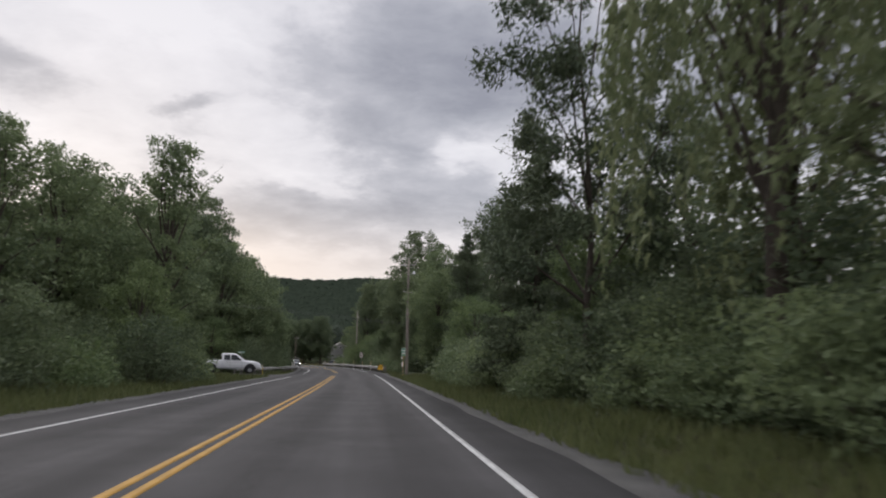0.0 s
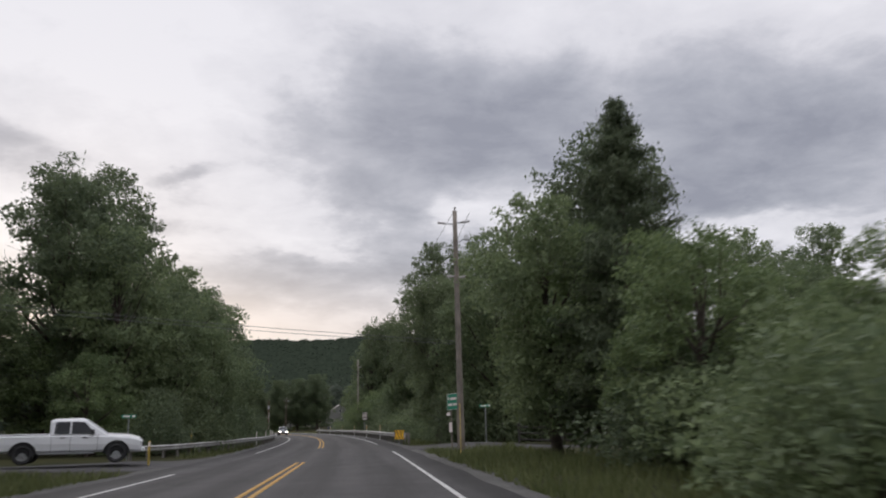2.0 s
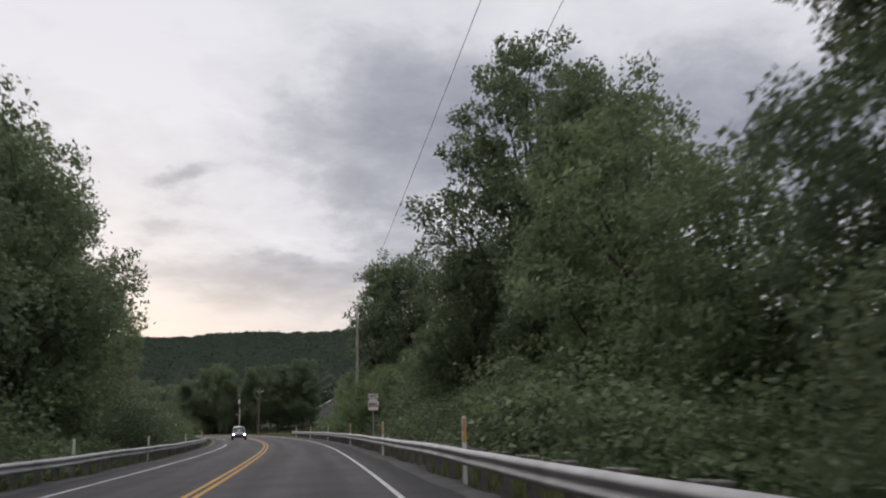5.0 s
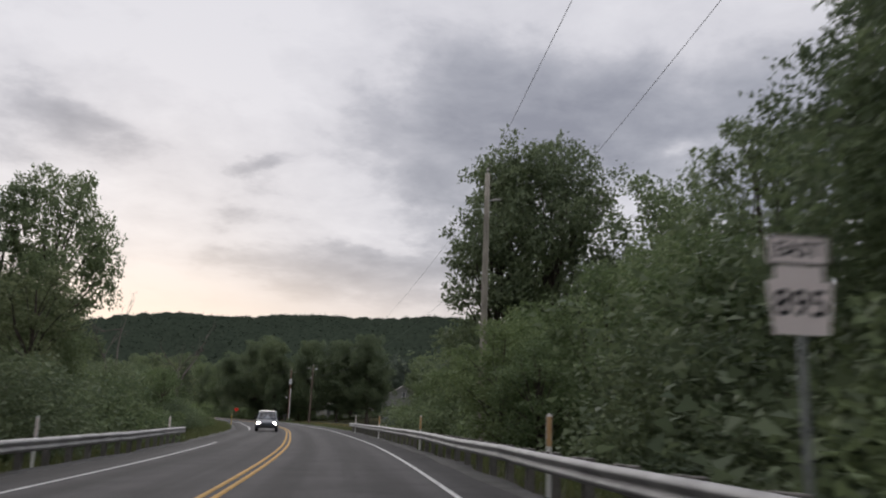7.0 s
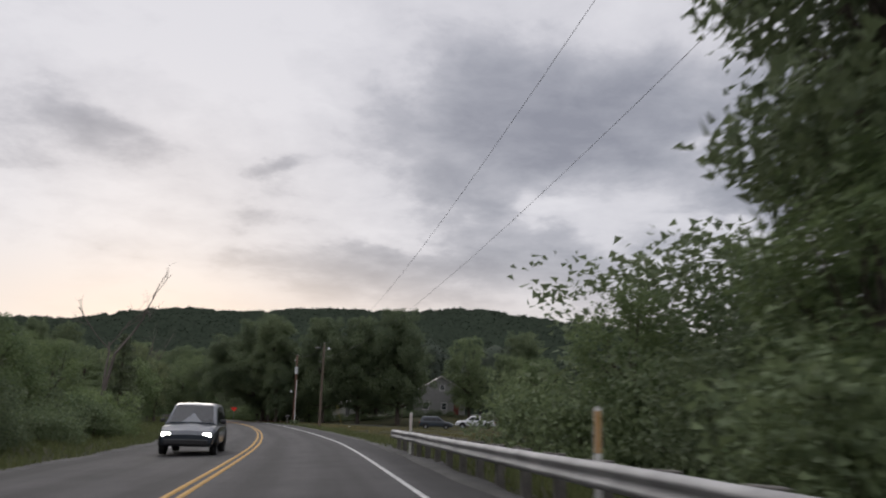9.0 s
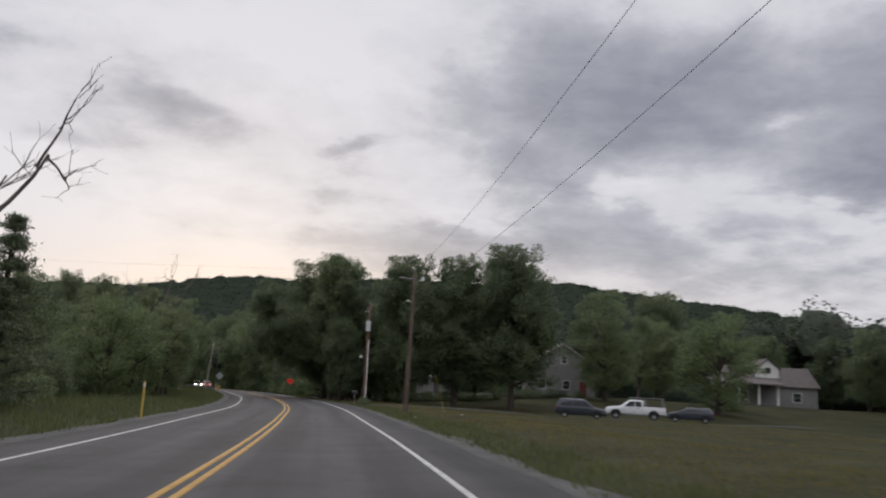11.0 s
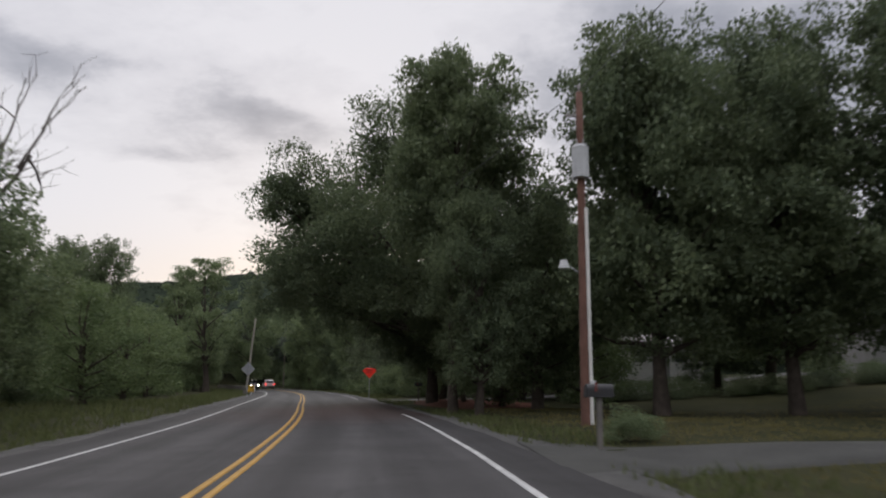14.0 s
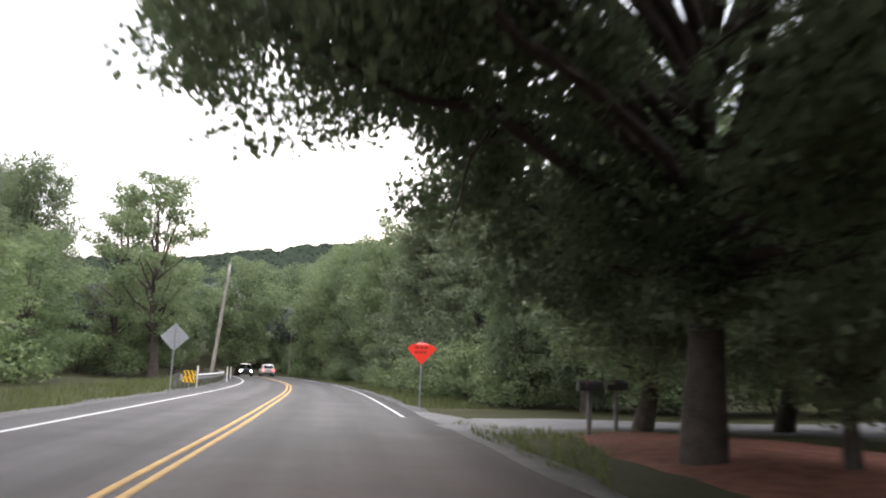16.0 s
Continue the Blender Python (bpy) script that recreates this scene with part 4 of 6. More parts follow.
def loft(bm, stations):
    """Closed body from cross-sections: (y, list of (x, z) for the right half, from the bottom middle to the top middle)."""
    rings = []
    for y, half in stations:
        ring = [bm.verts.new((x, y, z)) for x, z in half] + [bm.verts.new((-x, y, z)) for x, z in reversed(half)]
        rings.append(ring)
    n = len(rings[0])
    for a, b in zip(rings, rings[1:]):
        for i in range(n):
            bm.faces.new((a[i], a[(i + 1) % n], b[(i + 1) % n], b[i]))
    bm.faces.new(rings[0][::-1])
    bm.faces.new(rings[-1])
    bmesh.ops.remove_doubles(bm, verts=bm.verts, dist=1e-4)
    bmesh.ops.recalc_face_normals(bm, faces=bm.faces)
    return bm


def section(w, zb, zbelt, ztop, crown=0.03):
    zm = (zb + zbelt) / 2
    return [(0.02, zb), (w * 0.86, zb), (w * 0.97, zb + 0.08), (w, zm), (w * 0.985, zbelt - 0.05), (w * 0.93, ztop - 0.03), (w * 0.8, ztop), (0.02, ztop + crown)]


def cab_section(w0, w1, z0, z1):
    return [(0.02, z0), (w0, z0), (w0 - 0.01, z0 + 0.03), (w1 + 0.05, z1 - 0.1), (w1, z1 - 0.04), (w1 - 0.12, z1), (0.02, z1 + 0.02)]


WHEELS = {}


def wheel(parent, x, y, r, width, side):
    key = (round(r, 2), round(width, 2))
    if key not in WHEELS:
        bm = B()
        n = 28
        prof = [(r * 0.62, -width / 2), (r * 0.93, -width / 2), (r, -width * 0.36), (r, width * 0.36), (r * 0.93, width / 2), (r * 0.62, width / 2)]
        rings = [[bm.verts.new((px, p * math.cos(2 * math.pi * k / n), p * math.sin(2 * math.pi * k / n))) for k in range(n)] for p, px in prof]
        for a, b in zip(rings, rings[1:] + rings[:1]):
            for i in range(n):
                bm.faces.new((a[i], a[(i + 1) % n], b[(i + 1) % n], b[i]))
        bmesh.ops.recalc_face_normals(bm, faces=bm.faces)
        tm = bpy.data.meshes.new("tyre")
        bm.to_mesh(tm)
        bm.free()
        tm.materials.append(M["rubber"])
        tm.shade_smooth()
        bm = B()
        rod(bm, (width * 0.18, 0, 0), (width * 0.24, 0, 0), r * 0.63, n=24)
        rod(bm, (width * 0.2, 0, 0), (width * 0.42, 0, 0), r * 0.14, n=12)
        for k in range(6):
            a = 2 * math.pi * k / 6
            rod(bm, (width * 0.34, 0.1 * r * math.cos(a), 0.1 * r * math.sin(a)), (width * 0.34, 0.6 * r * math.cos(a), 0.6 * r * math.sin(a)), r * 0.085, r * 0.06, n=6)
        rm = bpy.data.meshes.new("rim")
        bm.to_mesh(rm)
        bm.free()
        rm.materials.append(M["alloy"])
        WHEELS[key] = (tm, rm)
    tm, rm = WHEELS[key]
    hub = new("wheel", tm)
    hub.parent = parent
    hub.matrix_basis = pose(x, y, r, 0, 0, 0 if side > 0 else 180)
    rim = new("rim", rm)
    rim.parent = hub
    return hub


def side_glass(pts, x, name, parent, mat="car_glass"):
    """Panes on both flanks; pts are (y, z, inward) places."""
    for s in (1, -1):
        bm = B()
        vs = [bm.verts.new((s * (x - i + 0.012), y, z)) for y, z, i in pts]
        f = bm.faces.new(vs if s > 0 else vs[::-1])
        bmesh.ops.solidify(bm, geom=[f], thickness=0.01)
        part(name, bm, mat, parent)


def quad_pane(pts, name, mat, parent, label=""):
    bm = B()
    f = bm.faces.new([bm.verts.new(p) for p in pts])
    bmesh.ops.solidify(bm, geom=[f], thickness=0.012)
    return part(name, bm, mat, parent, label)


def arch(parent, y, r, w):
    for s in (1, -1):
        bm = B()
        n = 16
        outer = [(s * (w + 0.004), y + (r + 0.13) * math.cos(math.pi * k / n), r + (r + 0.13) * math.sin(math.pi * k / n) * 0.98) for k in range(n + 1)]
        inner = [(s * (w + 0.004), y + r * 0.4 * math.cos(math.pi * k / n), r * 0.8 + r * 0.4 * math.sin(math.pi * k / n)) for k in range(n + 1)]
        o, i_ = [bm.verts.new(p) for p in outer], [bm.verts.new(p) for p in inner]
        for k in range(n):
            bm.faces.new((o[k], o[k + 1], i_[k + 1], i_[k]))
        bmesh.ops.solidify(bm, geom=list(bm.faces), thickness=0.01)
        part("wheel_arch", bm, "trim_black", parent, "dark wheel arch")


def pickup(x, y, yaw, label, z=0.0, lit=True, rack=False, group="white pickup trucks"):
    """Crew-cab pickup; its nose points along +y before turning."""
    car = thing("pickup_truck", pose(x, y, z, 0, 0, yaw), label, "pickup truck", group)
    w = 0.98
    body = B()
    loft(body, [(-2.85, section(w * 0.93, 0.58, 1.1, 1.12)), (-2.78, section(w, 0.5, 1.16, 1.18)), (-0.75, section(w, 0.46, 1.17, 1.19)), (-0.55, section(w, 0.46, 1.15, 1.17)),
                (1.05, section(w, 0.46, 1.12, 1.15, 0.04)), (1.5, section(w, 0.46, 1.1, 1.17, 0.06)), (2.35, section(w * 0.98, 0.45, 1.04, 1.1, 0.06)), (2.72, section(w * 0.93, 0.42, 0.95, 1.0, 0.05)), (2.86, section(w * 0.86, 0.44, 0.8, 0.86, 0.03))])
    bd = part("body", body, "car_white", car, "white painted body", smooth=False)
    cab = B()
    loft(cab, [(-0.75, cab_section(0.93, 0.72, 1.12, 1.77)), (-0.62, cab_section(0.94, 0.74, 1.12, 1.83)), (0.35, cab_section(0.94, 0.74, 1.12, 1.85)), (0.62, cab_section(0.94, 0.72, 1.12, 1.79)), (1.45, cab_section(0.93, 0.86, 1.1, 1.2))])
    part("cab", cab, "car_white", car, "white crew cab")
    side_glass([(-0.58, 1.22, 0.02), (0.0, 1.22, 0.02), (0.0, 1.71, 0.15), (-0.54, 1.69, 0.15)], 0.965, "rear_side_window", car)
    side_glass([(0.08, 1.22, 0.02), (1.0, 1.21, 0.02), (0.56, 1.68, 0.15), (0.08, 1.71, 0.15)], 0.965, "front_side_window", car)
    quad_pane([(-0.8, 1.44, 1.2), (0.8, 1.44, 1.2), (0.66, 0.68, 1.75), (-0.66, 0.68, 1.75)], "windscreen", "car_glass", car)
    quad_pane([(0.7, -0.765, 1.25), (-0.7, -0.765, 1.25), (-0.62, -0.745, 1.69), (0.62, -0.745, 1.69)], "rear_window", "car_glass", car)
    bm = B()
    box(bm, 0, -1.8, 1.192, 1.6, 1.85, 0.016)
    part("bed_floor", bm, "trim_black", car, "dark open bed")
    for s in (1, -1):
        bm = B()
        box(bm, s * 0.86, -1.8, 1.21, 0.1, 2.0, 0.05, bevel=0.012)
        part("bed_rail", bm, "car_white", car)
        for yy in (-0.25, 0.6):
            bm = B()
            box(bm, s * 0.99, yy, 1.05, 0.03, 0.2, 0.035, bevel=0.008)
            part("door_handle", bm, "trim_black", car, "dark door handle")
        for yy in (-0.68, 0.05, 1.1):
            bm = B()
            box(bm, s * 0.978, yy, 0.82, 0.012, 0.012, 0.62)
            part("door_seam", bm, "trim_black", car)
        bm = B()
        box(bm, s * 1.08, 0.92, 1.28, 0.2, 0.1, 0.2, bevel=0.03)
        part("wing_mirror", bm, "trim_black", car, "black wing mirror")
        bm = B()
        box(bm, s * 0.87, -2.82, 0.98, 0.16, 0.1, 0.3, bevel=0.02)
        part("tail_lamp", bm, "tail_lit" if lit else "tail_glass", car, "red tail lamp")
        bm = B()
        box(bm, s * 0.74, 2.8, 0.78, 0.3, 0.1, 0.2, bevel=0.03)
        part("headlamp", bm, "clear_glass", car, "clear headlamp")
        bm = B()
        box(bm, s * 0.93, -0.1, 0.42, 0.1, 2.1, 0.05, bevel=0.012)
        part("side_step", bm, "steel", car)
    bm = B()
    box(bm, 0, 2.86, 0.72, 1.1, 0.06, 0.26, bevel=0.02)
    part("grille", bm, "trim_black", car, "dark grille")
    for yy, name in ((2.9, "front_bumper"), (-2.92, "rear_bumper")):
        bm = B()
        box(bm, 0, yy, 0.52, 1.86, 0.14, 0.2, bevel=0.04)
        part(name, bm, "car_white" if yy > 0 else "steel", car)
    for yy in (-1.72, 1.85):
        arch(car, yy, 0.4, w)
        for s in (1, -1):
            wheel(car, s * 0.86, yy, 0.4, 0.27, s)
    if rack:
        bm = B()
        for yy in (-2.6, -0.95):
            for s in (1, -1):
                rod(bm, (s * 0.85, yy, 1.2), (s * 0.8, yy, 2.05), 0.025, n=6)
            rod(bm, (-0.8, yy, 2.05), (0.8, yy, 2.05), 0.025, n=6)
        for s in (1, -1):
            rod(bm, (s * 0.8, -2.7, 2.05), (s * 0.8, 0.6, 2.05), 0.025, n=6)
        part("ladder_rack", bm, "steel", car, "pale steel ladder rack")
    return car


def wagon(x, y, yaw, label, paint, z=0.0, tail=False, head=False, name="car", category="car", h=1.66, length=4.6, group="parked cars"):
    """A hatchback or sport-utility car; nose along +y before turning."""
    car = thing(name, pose(x, y, z, 0, 0, yaw), label, category, group)
    w, L2 = 0.91, length / 2
    body = B()
    loft(body, [(-L2, section(w * 0.86, 0.5, 0.9, 0.95)), (-L2 + 0.1, section(w * 0.97, 0.34, 1.0, 1.03)), (-L2 + 0.9, section(w, 0.3, 1.02, 1.05)), (0.6, section(w, 0.3, 0.98, 1.01)),
                (1.0, section(w, 0.3, 0.96, 1.02, 0.04)), (L2 - 0.45, section(w * 0.97, 0.3, 0.84, 0.92, 0.05)), (L2 - 0.1, section(w * 0.9, 0.3, 0.7, 0.78, 0.03)), (L2, section(w * 0.8, 0.36, 0.6, 0.66, 0.02))])
    part("body", body, paint, car)
    cab = B()
    loft(cab, [(-L2 + 0.08, cab_section(0.86, 0.74, 0.98, 1.1)), (-L2 + 0.32, cab_section(0.87, 0.66, 0.98, h - 0.08)), (-L2 + 0.55, cab_section(0.88, 0.67, 0.98, h)), (0.1, cab_section(0.88, 0.67, 0.98, h)), (0.35, cab_section(0.88, 0.66, 0.98, h - 0.06)), (1.2, cab_section(0.87, 0.78, 0.96, 1.05))])
    part("cabin", cab, paint, car)
    zt = h - 0.15
    side_glass([(-L2 + 0.5, 1.08, 0.02), (-0.75, 1.08, 0.02), (-0.75, zt, 0.17), (-L2 + 0.55, zt - 0.06, 0.17)], 0.885, "quarter_window", car)
    side_glass([(-0.68, 1.08, 0.02), (0.02, 1.07, 0.02), (0.02, zt, 0.17), (-0.68, zt, 0.17)], 0.885, "rear_side_window", car)
    side_glass([(0.09, 1.07, 0.02), (0.85, 1.06, 0.02), (0.3, zt - 0.04, 0.17), (0.09, zt, 0.17)], 0.885, "front_side_window", car)
    quad_pane([(-0.72, 1.2, 1.06), (0.72, 1.2, 1.06), (0.6, 0.42, h - 0.08), (-0.6, 0.42, h - 0.08)], "windscreen", "car_glass", car)
    quad_pane([(0.68, -L2 + 0.07, 1.14), (-0.68, -L2 + 0.07, 1.14), (-0.58, -L2 + 0.29, h - 0.14), (0.58, -L2 + 0.29, h - 0.14)], "rear_window", "car_glass", car)
    for s in (1, -1):
        bm = B()
        box(bm, s * 0.74, -L2 + 0.05, 0.88, 0.24, 0.12, 0.2, bevel=0.02)
        part("tail_lamp", bm, "tail_lit" if tail else "tail_glass", car, "red tail lamp")
        bm = B()
        box(bm, s * 0.62, L2 - 0.1, 0.66, 0.28, 0.16, 0.13, bevel=0.03)
        part("headlamp", bm, "head_lit" if head else "clear_glass", car, "lit headlamp" if head else "clear headlamp")
        bm = B()
        box(bm, s * 0.99, 0.75, 1.1, 0.18, 0.1, 0.14, bevel=0.03)
        part("wing_mirror", bm, "trim_black", car)
        for yy in (-0.85, 0.15):
            bm = B()
            box(bm, s * 0.915, yy, 0.9, 0.03, 0.18, 0.03, bevel=0.008)
            part("door_handle", bm, "trim_black", car)
    bm = B()
    box(bm, 0, -L2 + 0.02, 0.45, 1.5, 0.14, 0.2, bevel=0.04)
    part("rear_bumper", bm, "trim_black", car)
    bm = B()
    box(bm, 0, L2 - 0.03, 0.44, 1.4, 0.12, 0.2, bevel=0.04)
    part("front_bumper", bm, "trim_black", car)
    bm = B()
    box(bm, 0, -L2 - 0.012, 0.8, 0.5, 0.02, 0.13)
    part("licence_plate", bm, "sign_white", car)
    for yy in (-L2 + 0.85, L2 - 0.9):
        arch(car, yy, 0.34, w)
        for s in (1, -1):
            wheel(car, s * 0.8, yy, 0.34, 0.22, s)
    return car


pickup(-12.25, 79.75, -77, "white crew-cab pickup truck waiting in a side road", z=-0.02)
pickup(-2.9, 310.6, 84, "white pickup truck with a ladder rack beside the lawn", z=gz(-2.9, 310.6) + 0.05, lit=False, rack=True)
wagon(-8.6, 304.3, -94, "dark blue sport-utility car parked on a gravel drive", "car_dark", z=gz(-8.6, 304.3) + 0.05, name="parked_car", h=1.72)
wagon(2.9, 313.5, 80, "dark car with a pale roof parked on a gravel drive", "car_dark", z=gz(2.9, 313.5) + 0.05, name="parked_car", h=1.5)
lx, ly, lyaw = beside(433, 1.85)
wagon(lx, ly, lyaw, "white sport-utility car ahead with red tail lamps lit", "car_white", tail=True, name="car", h=1.7, group="cars on the road")
lx, ly, lyaw = beside(426, -1.85)
wagon(lx, ly, lyaw + 180, "oncoming dark car with bright headlamps", "car_dark", head=True, name="car", group="cars on the road")
lx, ly, lyaw = beside(217.5, -1.9)
wagon(lx, ly, lyaw + 180, "oncoming dark sport-utility car with bright headlamps", "car_dark", z=float(lift(-1.9, 217.5)), head=True, name="car", h=1.7, group="cars on the road")

# ---------------------------------------------------------------- houses and yard things


def house(name, x, y, yaw, w, d, eave, ridge, wall, roof, label, windows, doors, z=None, gable_front=True, board=0.25):
    z = gz(x, y) - 0.1 if z is None else z
    ob = thing(name, pose(x, y, z, 0, 0, yaw), label, "house", "houses across the lawn")
    bm = B()
    if gable_front:
        prism(bm, [(-w / 2, -1.0), (w / 2, -1.0), (w / 2, eave), (0, ridge), (-w / 2, eave)], -d / 2, d / 2)
    else:
        prism(bm, [(-d / 2, -1.0), (d / 2, -1.0), (d / 2, eave), (0, ridge), (-d / 2, eave)], -w / 2, w / 2, axis="x")
    part("wall", bm, wall, ob)
    for s in (1, -1):
        bm = B()
        if gable_front:
            o, i_ = (s * (w / 2 + 0.35), eave - 0.25), (0, ridge + 0.12)
            prism(bm, [o, (o[0], o[1] + 0.14), (0, i_[1] + 0.14), i_], -d / 2 - 0.35, d / 2 + 0.35)
        else:
            o = (s * (d / 2 + 0.35), eave - 0.25)
            prism(bm, [o, (o[0], o[1] + 0.14), (0, ridge + 0.26), (0, ridge + 0.12)], -w / 2 - 0.35, w / 2 + 0.35, axis="x")
        part("roof", bm, roof, ob)
    front = -d / 2
    n = int((eave - 0.1) / board)
    for k in range(n):
        bm = B()
        box(bm, 0, front - 0.012, 0.1 + k * board, w - 0.02, 0.02, board - 0.02)
        part("siding_board", bm, wall, ob)
    for cx, cz, ww, hh in windows:
        win = part("window", box(B(), cx, front - 0.03, cz, ww, 0.03, hh), "window_glass", ob, "dark glass window")
        bm = B()
        for a, b, p, q in ((0, hh / 2, ww + 0.14, 0.08), (0, -hh / 2, ww + 0.14, 0.08), (-ww / 2, 0, 0.08, hh + 0.1), (ww / 2, 0, 0.08, hh + 0.1), (0, 0, ww, 0.04)):
            box(bm, cx + a, front - 0.05, cz + b, p, 0.04, q)
        part("frame", bm, "siding_white", win)
    for cx, ww, hh, mat in doors:
        dr = part("door", box(B(), cx, front - 0.035, hh / 2 + 0.05, ww, 0.04, hh, bevel=0.01), mat, ob, "painted door")
        part("handle", rod(B(), (cx + ww * 0.38, front - 0.1, 1.05), (cx + ww * 0.38, front - 0.05, 1.05), 0.03), "steel", dr)
    return ob


house("house", -8.6, 347.5, 6, 9.2, 8.0, 4.4, 7.0, "siding", "roof_pale", "pale clapboard house with a light metal roof under trees", ((-2.8, 1.6, 1.0, 1.3), (0.2, 5.0, 0.8, 1.0), (0.6, 1.6, 1.0, 1.2)), ((2.9, 0.95, 2.05, "brick_red"),))
house_b = house("porch_house", 21.5, 354, 4, 13, 8, 3.2, 5.7, "siding", "roof_dark", "white house with a dark shingle roof and porch", ((-4, 1.6, 1.2, 1.3), (3.6, 1.6, 1.2, 1.3)), ((0, 1.0, 2.05, "siding"),), gable_front=False)
house("trailer_house", -26.0, 345.5, 12, 5.6, 3.0, 2.6, 3.0, "siding_white", "roof_pale", "small white trailer standing among the trees", ((-1.5, 1.7, 0.9, 0.8), (1.3, 1.7, 0.9, 0.8)), ((0.1, 0.8, 1.9, "siding"),), gable_front=False, z=gz(-26.0, 345.5) + 0.6)


def dormer(ob):
    """A small white gabled upper storey rising behind the porch roof."""
    part("dormer", prism(B(), [(-1.6, 3.6), (1.6, 3.6), (1.6, 5.6), (0, 6.9), (-1.6, 5.6)], -2.6, 2.4), "siding_white", ob, "white gabled dormer")
    for s in (1, -1):
        part("dormer_roof", prism(B(), [(s * 1.85, 5.42), (s * 1.85, 5.54), (0, 7.06), (0, 6.92)], -2.9, 2.5), "roof_dark", ob)
    win = part("window", box(B(), 0, -2.63, 5.3, 0.9, 0.03, 0.9), "window_glass", ob, "dark glass window")
    bm = B()
    for a, b, p, q in ((0, 0.46, 1.04, 0.08), (0, -0.46, 1.04, 0.08), (-0.46, 0, 0.08, 1.0), (0.46, 0, 0.08, 1.0)):
        box(bm, a, -2.65, 5.3 + b, p, 0.04, q)
    part("frame", bm, "siding_white", win)


dormer(house_b)


def porch():
    ob = thing("porch", pose(17.5, 347.5, gz(17.5, 347.5), 0, 0, 4), "covered wooden porch with a brown roof on posts", "porch")
    bm = B()
    prism(bm, [(-2.1, 2.95), (2.2, 3.75), (2.2, 3.9), (-2.1, 3.1)], -4.8, 4.8, axis="x")
    part("roof", bm, "roof_dark", ob)
    for cx in (-4.0, -1.4, 1.4, 4.0):
        bm = B()
        box(bm, cx, -1.3, 1.5, 0.28, 0.28, 3.1, bevel=0.02)
        part("post", bm, "siding_white", ob)
    bm = B()
    box(bm, 0, 0, 0.1, 8.8, 3.0, 0.3, bevel=0.02)
    part("deck", bm, "rail_post", ob)


porch()
yard_sign()


def mailbox(x, y, yaw, label, mat):
    ob = thing("mailbox", pose(x, y, gz(x, y) + 0.0, 0, 0, yaw), label, "mailbox", "roadside mailboxes")
    bm = B()
    box(bm, 0, 0, 0.5, 0.1, 0.1, 1.1, bevel=0.01)
    part("post", bm, "rail_post", ob)
    bm = B()
    pts = [(-0.11, 1.05), (0.11, 1.05), (0.11, 1.2)] + [(0.11 * math.cos(a * math.pi / 8), 1.2 + 0.11 * math.sin(a * math.pi / 8)) for a in range(1, 8)] + [(-0.11, 1.2)]
    prism(bm, pts, -0.27, 0.27)
    part("box", bm, mat, ob)
    bm = B()
    box(bm, 0.125, -0.1, 1.25, 0.012, 0.04, 0.18)
    part("flag", bm, "brick_red", ob, "red flag")
    bm = B()
    box(bm, 0, -0.276, 1.16, 0.2, 0.01, 0.2)
    part("door", bm, mat, ob)


mailbox(-42.6, 344.3, -70, "black mailbox on a wooden post", "trim_black")
mailbox(-42.0, 345.9, -70, "dark mailbox on a wooden post", "trim_black")
mailbox(-29.2, 303.3, -70, "dark mailbox on a wooden post beside a pole", "trim_black")

# ---------------------------------------------------------------- trees


def leaf_quads(c, size, rng, width=0.42, up=0.5, droop=0.0, level=1.0):
    """Pointed leaves at the places c, each a small blade with a broad base."""
    n = len(c)
    d = rng.normal(size=(n, 3))
    d[:, 2] = (d[:, 2] - droop) * level
    d /= np.linalg.norm(d, axis=1)[:, None]
    a = rng.normal(size=(n, 3))
    a[:, 2] += up * 1.5
    s = np.cross(d, a)
    s /= np.linalg.norm(s, axis=1)[:, None] + 1e-9
    sz = (size * rng.uniform(0.6, 1.35, n))[:, None]
    v = np.stack([c - s * sz * width, c + s * sz * width, c + d * sz], 1).reshape(-1, 3)
    f = np.arange(3 * n).reshape(-1, 3)
    return v, f


def leaf_kites(c, size, rng, width=0.34, up=0.5, droop=0.0):
    """Leaves with a bent four-cornered blade, for crowns that come close."""
    n = len(c)
    d = rng.normal(size=(n, 3))
    d[:, 2] -= droop
    d /= np.linalg.norm(d, axis=1)[:, None]
    a = rng.normal(size=(n, 3))
    a[:, 2] += up * 1.5
    s = np.cross(d, a)
    s /= np.linalg.norm(s, axis=1)[:, None] + 1e-9
    sz = (size * rng.uniform(0.6, 1.35, n))[:, None]
    mid = c + d * sz * 0.42 - np.cross(s, d) * sz * 0.08
    v = np.stack([c, mid + s * sz * width, c + d * sz, mid - s * sz * width], 1).reshape(-1, 3)
    return v, np.arange(4 * n).reshape(-1, 4)


def tube(path, radii, n=6):
    p = np.array(path, float)
    t = np.gradient(p, axis=0)
    t /= np.linalg.norm(t, axis=1)[:, None] + 1e-9
    ref = np.where(np.abs(t[:, 2:3]) > 0.9, [[1.0, 0, 0]], [[0, 0, 1.0]])
    u = np.cross(t, ref)
    u /= np.linalg.norm(u, axis=1)[:, None]
    w = np.cross(t, u)
    a = np.arange(n) * 2 * math.pi / n
    ring = p[:, None] + (u[:, None] * np.cos(a)[None, :, None] + w[:, None] * np.sin(a)[None, :, None]) * np.array(radii)[:, None, None]
    k = len(p)
    i = np.arange(k - 1)[:, None] * n
    j = np.arange(n)[None]
    f = np.stack([i + j, i + (j + 1) % n, i + n + (j + 1) % n, i + n + j], 2).reshape(-1, 4)
    return ring.reshape(-1, 3), f


